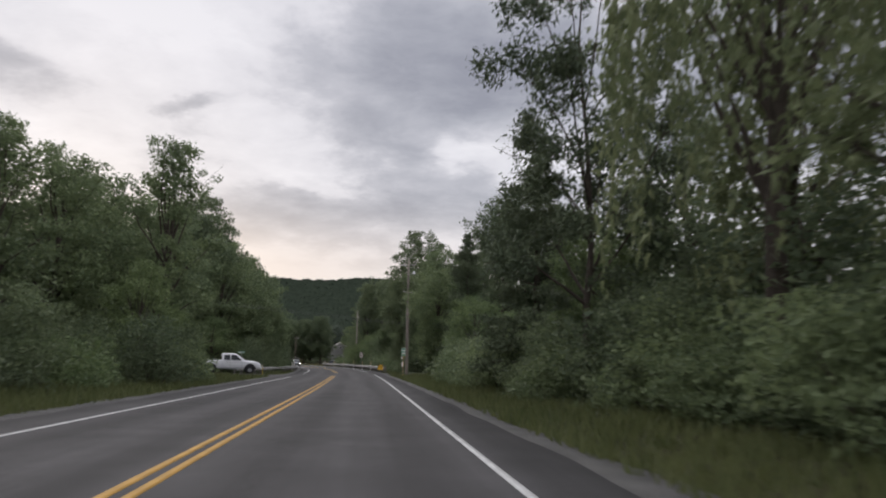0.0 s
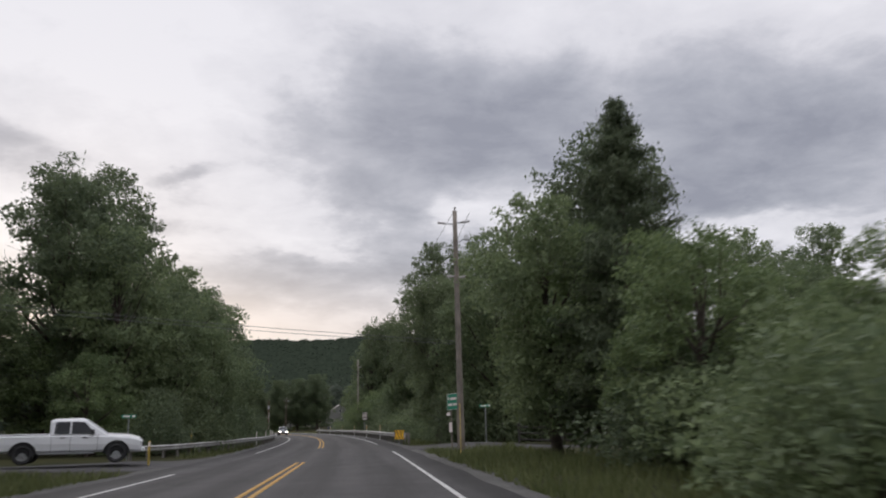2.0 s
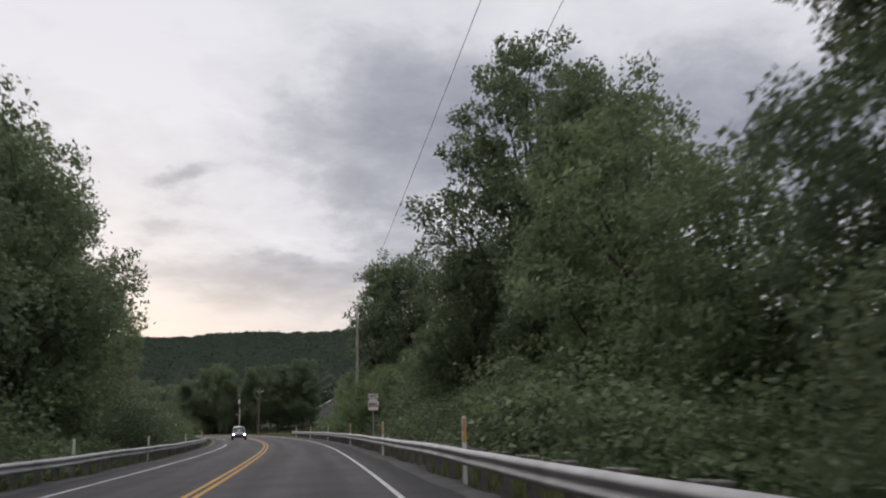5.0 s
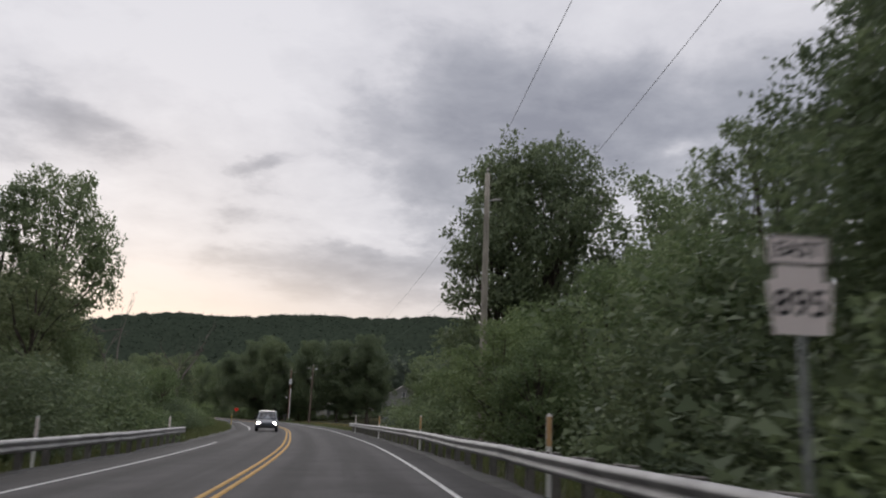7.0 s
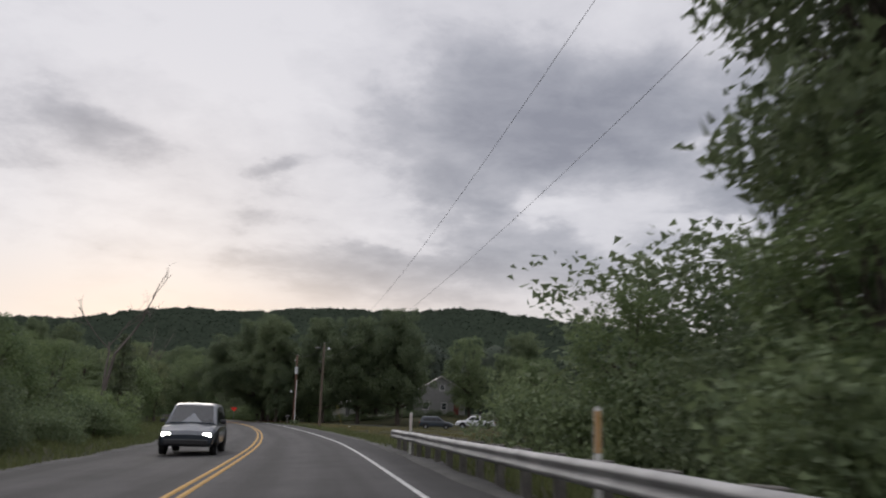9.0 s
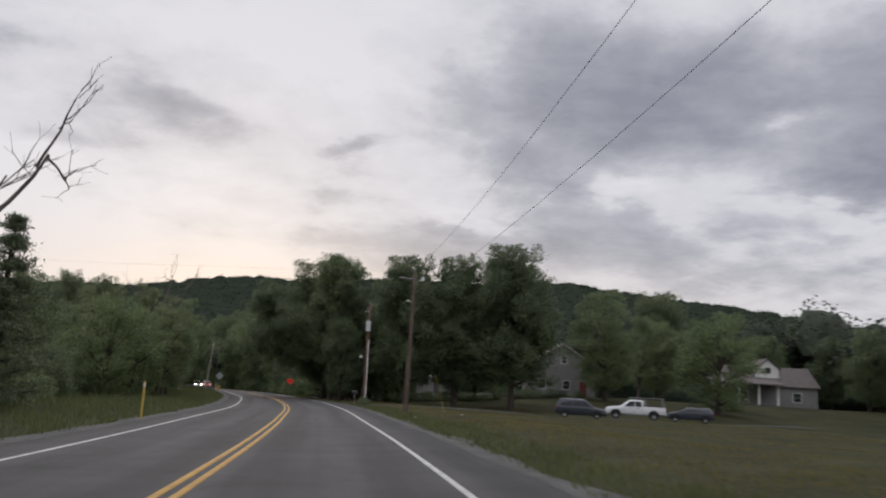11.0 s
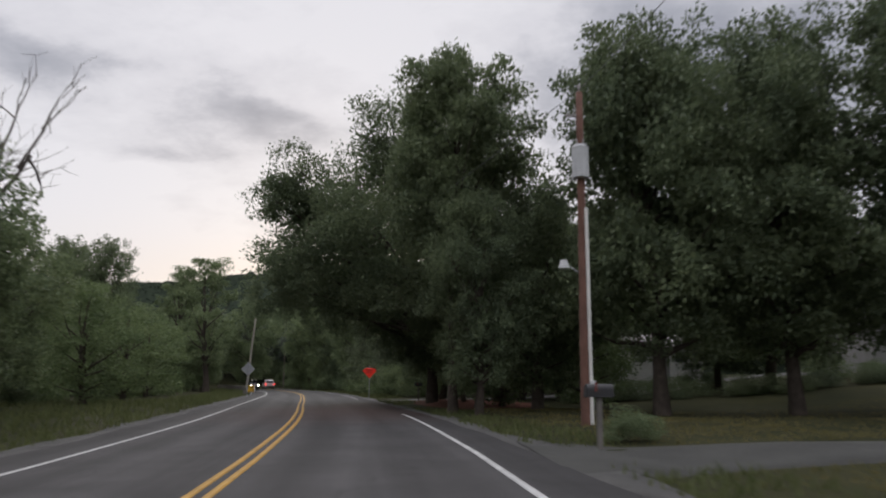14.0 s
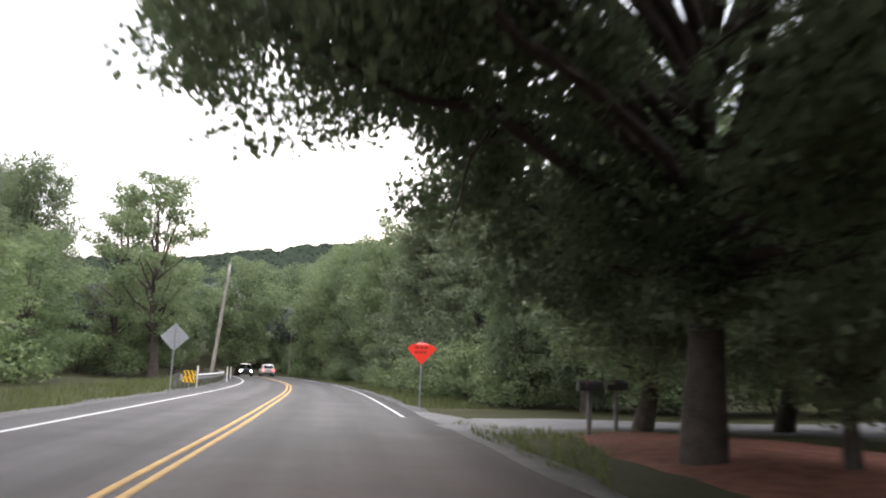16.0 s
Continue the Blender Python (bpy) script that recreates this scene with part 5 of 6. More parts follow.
def joined(pieces):
    V, Fc, o = [], [], 0
    for v, f in pieces:
        V.append(v)
        Fc.append(f + o)
        o += len(v)
    return np.concatenate(V), np.concatenate(Fc)


def limb(a, b, r0, r1, rng, bend=0.12, n=6, k=5):
    a, b = np.array(a, float), np.array(b, float)
    f = np.linspace(0, 1, k)[:, None]
    L = np.linalg.norm(b - a)
    off = np.cumsum(rng.normal(0, bend * L / k, (k, 3)), axis=0) * np.sin(f * math.pi)
    return tube(a + (b - a) * f + off, np.linspace(r0, r1, k), n)


def crown_profile(shape, t):
    if shape == "round":
        return math.sin(math.pi * min(1, 0.12 + 0.84 * t)) ** 0.6
    if shape == "cone":
        return (1 - t) ** 0.8 + 0.05
    if shape == "vase":
        return 0.35 + 0.65 * math.sin(math.pi * min(1, 0.1 + 0.75 * t))
    if shape == "dome":
        return min(1.0, 0.72 + 1.6 * t) * (1 - t**4.5) ** 0.5
    if shape == "column":
        return 0.6 + 0.4 * math.sin(math.pi * (0.1 + 0.85 * t))
    return 1.0


def grow(name, seed, h, r, base, n_leaf, leaf, shape, leaf_mat, label, category, lobes=22, bark="bark", lobe=0.36, flat=0.75, width=0.34, trunk=None, hollow=0.55, gaps=0.3, droop=0.2, lean=(0, 0), twigs=0, core=0.12, kites=False, every=1, skew=0.0, tufts=15, spread=None):
    """A tree prototype: trunk, branches, and a crown of single leaves gathered in uneven boughs; spread: the boughs' own places and radii."""
    rng = np.random.RandomState(seed)
    ob = thing(name, Matrix.Identity(4), label, category)
    trunk = trunk or h * 0.018 + 0.05
    top = h * 0.86
    k = 9
    f = np.linspace(0, 1, k)
    wob = np.cumsum(rng.normal(0, h * 0.008, (k, 2)), axis=0)
    wob -= wob[0]
    spine = np.c_[wob + f[:, None] * np.array(lean) * h, -0.4 + (top + 0.4) * f]
    rad = trunk * (1 - 0.85 * f) * (1 + 0.35 * np.exp(-f * 18))
    tv, tf = tube(spine, rad, 9)
    cs, rs = [], []
    for i in range(lobes):
        t = (i + 0.5) / lobes
        t = min(0.98, max(0.02, t + rng.uniform(-0.04, 0.04)))
        p = crown_profile(shape, t)
        a = i * 2.39996 + rng.uniform(-0.5, 0.5)
        dist = r * p * (rng.uniform(0.2, 0.88) if shape == "dome" else rng.uniform(0.35, 0.82))
        sx, sy = np.interp(t, f, spine[:, 0]), np.interp(t, f, spine[:, 1])
        z = base + (h - base) * t
        rr = r * lobe * rng.uniform(0.7, 1.25) * (0.55 + 0.45 * p)
        cs.append((sx + skew * (1 - t**1.3) + dist * math.cos(a), sy + dist * math.sin(a), min(z, h - rr * flat * 0.8)))
        rs.append(rr)
    cs, rs = np.array(cs), np.array(rs)
    if spread:
        cs, rs = np.array([b[:3] for b in spread], float), np.array([b[3] for b in spread], float)
        lobes = len(cs)
    boughs = []
    for c, rr in list(zip(cs, rs))[::every]:
        if spread:
            zz = 2.4 + 0.38 * c[2] * rng.uniform(0.7, 1.1)
            sx, sy = np.interp(zz, spine[:, 2], spine[:, 0]), np.interp(zz, spine[:, 2], spine[:, 1])
            boughs.append(limb((sx, sy, zz), c, trunk * 0.42, 0.035, rng, 0.16, 8, 8))
            for _ in range(twigs):
                mid = np.array([sx, sy, zz]) + (c - [sx, sy, zz]) * rng.uniform(0.5, 0.95)
                boughs.append(limb(mid, mid + rng.normal(0, rr * 0.45, 3), 0.032, 0.01, rng, 0.15, 5, 5))
            continue
        zz = min(base * 0.75 + max(0.0, c[2] - base) * 0.62 * rng.uniform(0.7, 1.15), top * 0.97)
        sx, sy = np.interp(zz, spine[:, 2], spine[:, 0]), np.interp(zz, spine[:, 2], spine[:, 1])
        q = trunk * (1 - 0.75 * zz / top) * 0.5
        boughs.append(limb((sx, sy, zz), c, max(q, 0.03), 0.015, rng))
        for _ in range(twigs):
            e = c + rng.normal(0, rr * 0.6, 3)
            boughs.append(limb(c * 0.8 + np.array([sx, sy, zz]) * 0.2, e, 0.02, 0.008, rng, n=4, k=4))
    bv, bf = joined([(tv, tf), *boughs])
    part_mesh("trunk", raw_mesh("trunk", bv, bf), bark, ob, smooth=True)
    # each bough carries tufts of leaves, thick outside and with gaps between
    d = rng.normal(size=(lobes, tufts, 3))
    d /= np.linalg.norm(d, axis=2)[..., None]
    reach = hollow + (1.05 - hollow) * rng.uniform(0, 1, (lobes, tufts)) ** 0.6
    tc = cs[:, None] + d * (rs[:, None] * reach)[..., None] * np.array([1, 1, flat])
    tr = np.repeat(rs[:, None], tufts, 1) * rng.uniform(0.13, 0.27, (lobes, tufts))
    wgt = tr**2 * np.where(tc[..., 2] > 12.0, 0.8, 1.0) if spread else tr**2
    wgt = wgt.ravel() / wgt.sum()
    which = rng.choice(lobes * tufts, n_leaf, p=wgt)
    p = tc.reshape(-1, 3)[which] + np.clip(rng.normal(0, 1, (n_leaf, 3)), -1.5, 1.5) * tr.ravel()[which][:, None] * np.array([1.1, 1.1, 0.8])
    g = np.sin(p[:, 0] * 1.1 + seed) * np.sin(p[:, 1] * 1.2 + 1.7 * seed) * np.sin(p[:, 2] * 1.4)
    keep = (g < 1 - gaps * 2) | (rng.uniform(0, 1, n_leaf) < 0.35)
    p = p[keep & (p[:, 2] > base * 0.4)]
    inner = rng.uniform(0, 1, len(p)) < core
    size = np.where(inner, leaf * 1.5, leaf)
    mid = p.mean(0)
    p = np.where(inner[:, None], p + (mid - p) * 0.22, p)
    lv, lf = (leaf_kites if kites else leaf_quads)(p, size, rng, width, 0.5, droop)
    part_mesh("crown", raw_mesh("crown", lv, lf), leaf_mat, ob)
    return ob


def grow_willow(name, seed, h, r, label, n_strand=260):
    rng = np.random.RandomState(seed)
    ob = thing(name, Matrix.Identity(4), label, "tree")
    tv, tf = tube([(0, 0, -0.3), (0.1, 0, h * 0.3), (0, 0.15, h * 0.55)], [0.4, 0.32, 0.2], 9)
    boughs, pts = [], []
    for i in range(16):
        a, t = i * 2.4, rng.uniform(0.3, 0.9)
        e = (r * t * math.cos(a), r * t * math.sin(a), h * (0.97 - 0.35 * t * t))
        boughs.append(limb((0, 0.1, h * rng.uniform(0.3, 0.55)), e, 0.12, 0.02, rng))
    for i in range(n_strand):
        a, t = rng.uniform(0, 2 * math.pi), math.sqrt(rng.uniform(0.02, 1))
        z1 = h * (1.0 - 0.33 * t * t) + rng.uniform(-0.5, 0.3)
        ln = rng.uniform(0.2, 0.58) * h * (0.35 + 0.55 * t)
        m = int(22 * ln / 3) + 10
        f = rng.uniform(0, 1, m)
        sway = rng.normal(0, 0.25, 2)
        pts.append(np.c_[r * t * math.cos(a) + sway[0] * f + rng.normal(0, 0.10, m), r * t * math.sin(a) + sway[1] * f + rng.normal(0, 0.10, m), np.maximum(z1 - ln * f, 0.6)])
    bv, bf = joined([(tv, tf), *boughs])
    part_mesh("trunk", raw_mesh("trunk", bv, bf), "bark", ob, smooth=True)
    lv, lf = leaf_quads(np.concatenate(pts), 0.26, rng, 0.28, 0.2, 1.4)
    part_mesh("crown", raw_mesh("crown", lv, lf), "leaf_willow", ob)
    return ob


def grow_pine(name, seed, h, r, base, label, n_whorl=15, leaf=0.34, mat="needle", airy=1.0):
    """A conifer with whorls of drooping boughs and sprays of needles."""
    rng = np.random.RandomState(seed)
    ob = thing(name, Matrix.Identity(4), label, "conifer")
    tv, tf = tube([(0, 0, -0.4), (0.05, 0, h * 0.4), (0, 0.06, h * 0.75), (0, 0, h * 0.99)], [h * 0.018 + 0.06, h * 0.013 + 0.04, h * 0.006 + 0.03, 0.015], 9)
    boughs, pts = [], []
    for wv in range(n_whorl):
        t = wv / (n_whorl - 1)
        z = base + (h - base) * t
        reach = r * ((1 - t) ** 0.75 * 0.92 + 0.08)
        for b in range(6):
            a = b * math.pi / 3 + wv * 0.7 + rng.uniform(-0.3, 0.3)
            ln = reach * rng.uniform(0.65, 1.15)
            rise = ln * (0.35 * t + rng.uniform(-0.2, 0.3))
            z = base + (h - base) * min(1.0, max(0.0, t + rng.uniform(-0.7, 0.7) / n_whorl))
            e = np.array([ln * math.cos(a), ln * math.sin(a), z + rise])
            boughs.append(limb((0, 0, z), e, 0.05 * (1 - t) + 0.02, 0.01, rng, 0.06, 5, 4))
            m = int((26 + 60 * ln) * airy)
            f = rng.uniform(0.12, 1.05, m) ** 0.75
            sp = (0.16 + 0.30 * ln * 0.35 * (1 - np.abs(f - 0.6)))[:, None]
            pts.append(np.array([0, 0, z]) + (e - [0, 0, z]) * f[:, None] + rng.normal(0, 1, (m, 3)) * sp * [1, 1, 0.4])
    bv, bf = joined([(tv, tf), *boughs])
    part_mesh("trunk", raw_mesh("trunk", bv, bf), "bark", ob, smooth=True)
    lv, lf = leaf_quads(np.concatenate(pts), leaf, rng, 0.17, 0.6, 0.1)
    part_mesh("crown", raw_mesh("crown", lv, lf), mat, ob)
    return ob


def grow_dead(name, seed, h, label, tilt=0.35):
    """A bare dead tree of forking limbs."""
    rng = np.random.RandomState(seed)
    ob = thing(name, Matrix.Identity(4), label, "dead tree")
    pieces = []

    def fork(a, d, ln, r, depth):
        b = a + d * ln
        pieces.append(limb(a, b, r, r * 0.6, rng, 0.07, 6, 5))
        if depth == 0:
            return
        for k in range(3 if depth == 3 else 2):
            nd = d + rng.normal(0, 0.5, 3) + np.array([tilt * 0.5, 0, 0.1])
            nd /= np.linalg.norm(nd)
            start = a + d * ln * rng.uniform(0.55, 1.0)
            fork(start, nd, ln * rng.uniform(0.5, 0.75), r * 0.55, depth - 1)

    d0 = np.array([tilt, 0.05, 1.0])
    fork(np.array([0, 0, -0.3]), d0 / np.linalg.norm(d0), h * 0.5, h * 0.015, 5)
    v, f = joined(pieces)
    part_mesh("trunk", raw_mesh("trunk", v, f), "bark_pale", ob, "bare grey limbs")
    return ob


def grow_bush(name, seed, h, r, n_leaf, leaf, mat, label, lobes=9):
    rng = np.random.RandomState(seed)
    ob = thing(name, Matrix.Identity(4), label, "bush")
    stems, cs, rs = [], [], []
    for i in range(lobes):
        a, t = i * 2.4 + rng.uniform(-0.4, 0.4), math.sqrt((i + 0.5) / lobes)
        z = h * rng.uniform(0.25, 0.85) * (1 - 0.45 * t * t)
        c = np.array([r * 0.75 * t * math.cos(a), r * 0.75 * t * math.sin(a), z])
        cs.append(c)
        rs.append(h * rng.uniform(0.2, 0.34))
        stems.append(limb((c[0] * 0.2, c[1] * 0.2, -0.2), c, 0.03, 0.01, rng, 0.1, 5))
    v, f = joined(stems)
    part_mesh("stem", raw_mesh("stem", v, f), "bark", ob)
    cs, rs = np.array(cs), np.array(rs)
    which = rng.choice(lobes, n_leaf, p=rs**2 / (rs**2).sum())
    d = rng.normal(size=(n_leaf, 3))
    d /= np.linalg.norm(d, axis=1)[:, None]
    lump = 1 + 0.25 * np.sin(d[:, 0] * 5 + which) * np.cos(d[:, 1] * 4 + which) + 0.2 * np.sin(d[:, 2] * 6 + which)
    p = cs[which] + d * (rs[which] * rng.uniform(0.45, 1.05, n_leaf) ** 0.7 * lump)[:, None] * [1.15, 1.15, 1]
    p[:, 2] = np.maximum(p[:, 2], rng.uniform(0.03, 0.5, n_leaf))
    lv, lf = leaf_quads(p, leaf, rng, 0.42, 0.6, 0.0)
    part_mesh("foliage", raw_mesh("foliage", lv, lf), mat, ob)
    return ob


# boughs of the tree over the road, from its foot: across, along, height, radius; they reach out over the lanes and end short on the yard's side
OVER_ROAD = [
    (-8.0, -6.6, 12.6, 1.9), (-9.0, -6.0, 9.6, 2.2), (-7.2, -3.2, 12.0, 2.4), (-6.2, -9.5, 8.2, 2.2), (-4.4, -6.0, 14.6, 2.6), (-3.2, -10.8, 10.8, 2.4), (-2.0, -7.0, 17.4, 2.4), (0.6, -5.0, 18.6, 2.3),
    (2.6, -5.0, 17.6, 2.0), (1.8, -8.0, 13.6, 2.4), (1.6, -1.0, 15.6, 2.5), (-2.0, 1.0, 16.4, 2.5), (-7.0, 1.4, 9.6, 2.4), (-4.0, 3.0, 12.6, 2.6), (2.2, -4.0, 9.8, 2.3),
    (-1.4, 0.6, 3.5, 1.3), (-2.6, 0.4, 4.4, 1.3), (0.4, -1.6, 3.4, 1.4), (1.6, -3.6, 3.4, 1.5), (-0.4, -2.8, 4.3, 1.0), (-10.2, 0.4, 8.6, 2.0), (-8.2, 2.6, 8.2, 1.9), (-5.6, 0.4, 7.0, 1.8), (-3.0, 0.8, 6.4, 1.2), (-7.4, -4.0, 6.2, 1.8), (-4.6, -7.4, 5.6, 1.6), (-3.4, -3.0, 5.8, 1.1), (0.4, -4.6, 5.0, 1.7), (-8.4, -8.2, 6.9, 1.7), (-5.4, -4.2, 7.4, 2.0), (-1.2, -9.8, 7.2, 2.2), (1.4, -6.6, 6.4, 2.1), (-0.6, -2.8, 12.4, 2.6), (-4.0, -1.0, 10.2, 2.4),
    (-4.2, 3.4, 4.2, 1.5), (-2.8, 4.2, 3.4, 1.5), (-5.2, 5.0, 5.4, 1.7), (-3.4, 5.6, 4.6, 1.6), (-1.6, 3.4, 2.9, 1.3), (-6.2, 3.6, 6.0, 1.6), (-8.6, -6.6, 13.2, 1.6), (-8.6, -8.8, 12.4, 1.5), (-7.4, -8.5, 14.4, 1.6),
]
OVER_ROAD = [(a + 1.4, b - 1.8, c, d) for a, b, c, d in OVER_ROAD]
PROTOS = {
    "maple": grow("maple_tree", 11, 14, 4.8, 1.8, 26000, 0.215, "round", "leaf_maple", "leafy green maple tree at the roadside", "tree", lobes=30, lobe=0.34, hollow=0.4),
    "oak": grow("oak_tree", 12, 18, 6.2, 2.8, 36000, 0.24, "round", "leaf_dark", "tall dark green oak tree", "tree", lobes=40, lobe=0.29, gaps=0.25, hollow=0.35, twigs=1),
    "tall_oak": grow("oak_tree", 33, 27, 8.0, 4.0, 52000, 0.27, "round", "leaf_dark", "very tall dark oak tree with open limbs", "tree", lobes=52, lobe=0.25, gaps=0.4, hollow=0.3, twigs=1, every=2),
    "dome_oak": grow("broad_oak_tree", 41, 20, 7.0, 3.3, 68000, 0.25, "dome", "leaf_dark", "broad dense oak tree with a domed dark crown", "tree", lobes=70, lobe=0.25, gaps=0.12, hollow=0.4, core=0.25, tufts=18, every=2),
    "ash": grow("ash_tree", 13, 16, 4.0, 3.0, 15000, 0.2, "vase", "leaf_maple", "slender ash tree with an open uneven crown", "tree", lobes=26, lobe=0.28, gaps=0.42, twigs=2),
    "locust": grow("locust_tree", 14, 12, 3.6, 2.6, 11000, 0.17, "vase", "leaf_willow", "airy locust tree with thin pale foliage", "tree", lobes=24, lobe=0.24, gaps=0.45, hollow=0.2, width=0.3, twigs=3),
    "fresh": grow("young_tree", 15, 9, 3.6, 0.5, 14000, 0.165, "round", "leaf_fresh", "bushy young tree with bright green leaves", "tree", lobes=24, lobe=0.34, hollow=0.4),
    "column": grow("elm_tree", 16, 17, 3.6, 2.0, 20000, 0.235, "column", "leaf_dark", "tall narrow tree wrapped in vines", "tree", lobes=32, lobe=0.40, gaps=0.3, twigs=1),
    "canopy": grow("spreading_oak_tree", 27, 20.6, 9.0, 3.2, 185000, 0.165, "dome", "leaf_dark", "big spreading oak tree hanging over the road", "tree", bark="bark", gaps=0.3, hollow=0.3, twigs=4, trunk=0.36, lean=(-0.02, -0.1), tufts=25, width=0.36, core=0.15, kites=True, flat=0.82, spread=OVER_ROAD),
    "pine": grow_pine("pine_tree", 17, 13, 4.0, 1.8, "dark green pine tree with upswept boughs", leaf=0.24, airy=3.0),
    "open_pine": grow("white_pine_tree", 44, 17, 5.0, 3.0, 26000, 0.24, "round", "needle", "tall open pine tree with tufted boughs", "conifer", lobes=34, lobe=0.25, flat=0.55, gaps=0.42, hollow=0.15, width=0.2, droop=0.0, twigs=3, core=0.0, tufts=14, trunk=0.17, every=2),
    "birch": grow("birch_tree", 46, 13, 3.0, 6.0, 9000, 0.17, "vase", "leaf_fresh", "slim birch tree with a pale trunk", "tree", bark="birch_bark", trunk=0.13, lobes=20, lobe=0.3, gaps=0.35),
    "high_oak": grow("high_crowned_oak_tree", 52, 17, 4.6, 7.4, 44000, 0.19, "round", "leaf_dark", "tall oak tree with a high dark crown beside the road", "tree", lobes=40, lobe=0.3, gaps=0.22, hollow=0.35, twigs=1, every=2, trunk=0.24),
    "cedar": grow_pine("cedar_tree", 18, 8, 2.0, 0.6, "narrow dark cedar tree", n_whorl=13, leaf=0.18, airy=2.4),
    "willow": grow_willow("willow_tree", 19, 12, 5.5, "rounded pale green willow tree", 330),
    "dead": grow_dead("dead_tree", 24, 12, "bare dead tree with forking grey limbs", tilt=0.2),
    "bush": grow_bush("bush", 21, 3.2, 2.2, 6000, 0.12, "leaf_maple", "dense green roadside bush"),
    "bush2": grow_bush("bush", 22, 2.4, 2.4, 5000, 0.11, "leaf_fresh", "bright green roadside bush with weeds", lobes=11),
    "bush3": grow_bush("bush", 23, 4.5, 2.6, 7600, 0.14, "leaf_dark", "tall dark green thicket bush", lobes=12),
}
HEIGHT = {"tall_oak": 27, "dome_oak": 20, "canopy": 20.6, "maple": 14, "oak": 18, "ash": 16, "locust": 12, "fresh": 9, "column": 17, "pine": 13, "open_pine": 17, "high_oak": 17, "birch": 13, "cedar": 8, "willow": 12, "dead": 12, "bush": 3.2, "bush2": 2.4, "bush3": 4.5}
USED = set()
TURN = random.Random(7)


def plant(kind, x, y, h, wide=1.0, turn=None, z=None):
    """Set a tree of that kind and height there; wide stretches its crown sideways."""
    s = h / HEIGHT[kind]
    turn = TURN.uniform(0, 360) if turn is None else turn
    m = pose(x, y, (gz(x, y) if z is None else z), 0, 0, turn)
    if kind in USED:
        first = PROTOS[kind].scale
        return copy_thing(PROTOS[kind], m @ Matrix.Diagonal((s * wide / first.x, s * wide / first.y, s / first.z, 1)))
    USED.add(kind)
    PROTOS[kind].matrix_basis = m @ Matrix.Diagonal((s * wide, s * wide, s, 1))
    return PROTOS[kind]

# trees that stand out, one by one: kind, x, y, height, width
# right of the road before the side road
RIGHT_NEAR = [
    ("locust", 9.4, 11, 15, 1.0), ("locust", 12.5, 22, 15, 0.95), ("willow", 9.6, 18.0, 15.0, 0.62), ("open_pine", 7.6, 28.0, 17.5, 0.9), ("pine", 8.3, 38.0, 11.2, 0.95), ("ash", 14, 33, 12, 0.9),
    ("ash", 15, 42, 11, 0.9), ("maple", 11.2, 43, 9.5, 0.9), ("fresh", 9.6, 50, 4.2, 1.2), ("fresh", 10.5, 57, 5.0, 1.3), ("pine", 9.0, 69.3, 12.1, 0.72), ("fresh", 8.8, 63.5, 6.2, 1.1),
    ("fresh", 8.6, 71.8, 8.6, 1.05), ("maple", 7.2, 72.6, 9.6, 1.0), ("fresh", 10.2, 66.8, 6.8, 1.1), ("maple", 19, 76, 7.8, 0.85), ("maple", 16, 62, 5.6, 1.2), ("maple", 18, 72, 6.4, 1.1), ("maple", 23, 66, 6.2, 1.2),
]
# right beyond the side road
RIGHT_BEYOND = [
    ("maple", 30, 104, 16, 0.9), ("ash", 34, 99, 15, 0.9), ("maple", 10.0, 103, 15.5, 0.95), ("oak", 17.0, 96.5, 21.5, 0.8), ("oak", 5.9, 107.5, 13.2, 0.85), ("maple", 13.8, 100.5, 14.5, 1.0), ("maple", 27, 93, 12, 1.0),
    ("maple", 7.8, 111, 11, 0.9), ("oak", 11.5, 119, 15, 0.8), ("maple", 9.2, 126, 10, 1.0), ("maple", 9.5, 133, 14, 1.0), ("oak", 12.5, 146, 21, 0.85), ("tall_oak", 10.8, 156, 28.0, 1.0),
    ("column", 11.0, 149, 21, 1.0), ("oak", 10.7, 167, 18, 0.9), ("maple", 7.2, 160, 14, 1.0), ("fresh", 6.0, 172, 9, 1.1), ("fresh", 4.8, 181, 9.5, 1.1), ("maple", 8.2, 187, 12.0, 1.1),
    ("oak", 5.4, 203.5, 23.4, 0.8), ("column", 1.2, 204, 22.0, 0.95), ("ash", 9.6, 176, 14.5, 0.9), ("fresh", 2.2, 193, 9, 1.1),
]
RIGHT_BEYOND_MORE = [
    ("fresh", -0.6, 201, 7, 1.0), ("maple", 8.5, 213, 16, 0.9), ("maple", 12, 199, 19.0, 1.0), ("fresh", -0.2, 178.2, 5.4, 1.15), ("fresh", 1.2, 180.4, 6.6, 1.0), ("fresh", 0.9, 175.5, 4.6, 1.1),
    ("fresh", -2.0, 212, 6, 1.0),
]
# left before the side road
LEFT_NEAR = [
    ("maple", -17, 20, 12, 1.0), ("maple", -25, 31, 15, 1.0), ("ash", -17, 38, 12, 1.0), ("maple", -17, 46, 12.5, 1.0), ("maple", -17.2, 57, 13.5, 1.0), ("ash", -11.2, 47, 13.4, 0.95),
    ("maple", -15.5, 63, 13.5, 1.0), ("oak", -27, 55, 17, 0.9), ("maple", -21, 66, 14, 1.0), ("column", -21, 44, 14, 1.0),
]
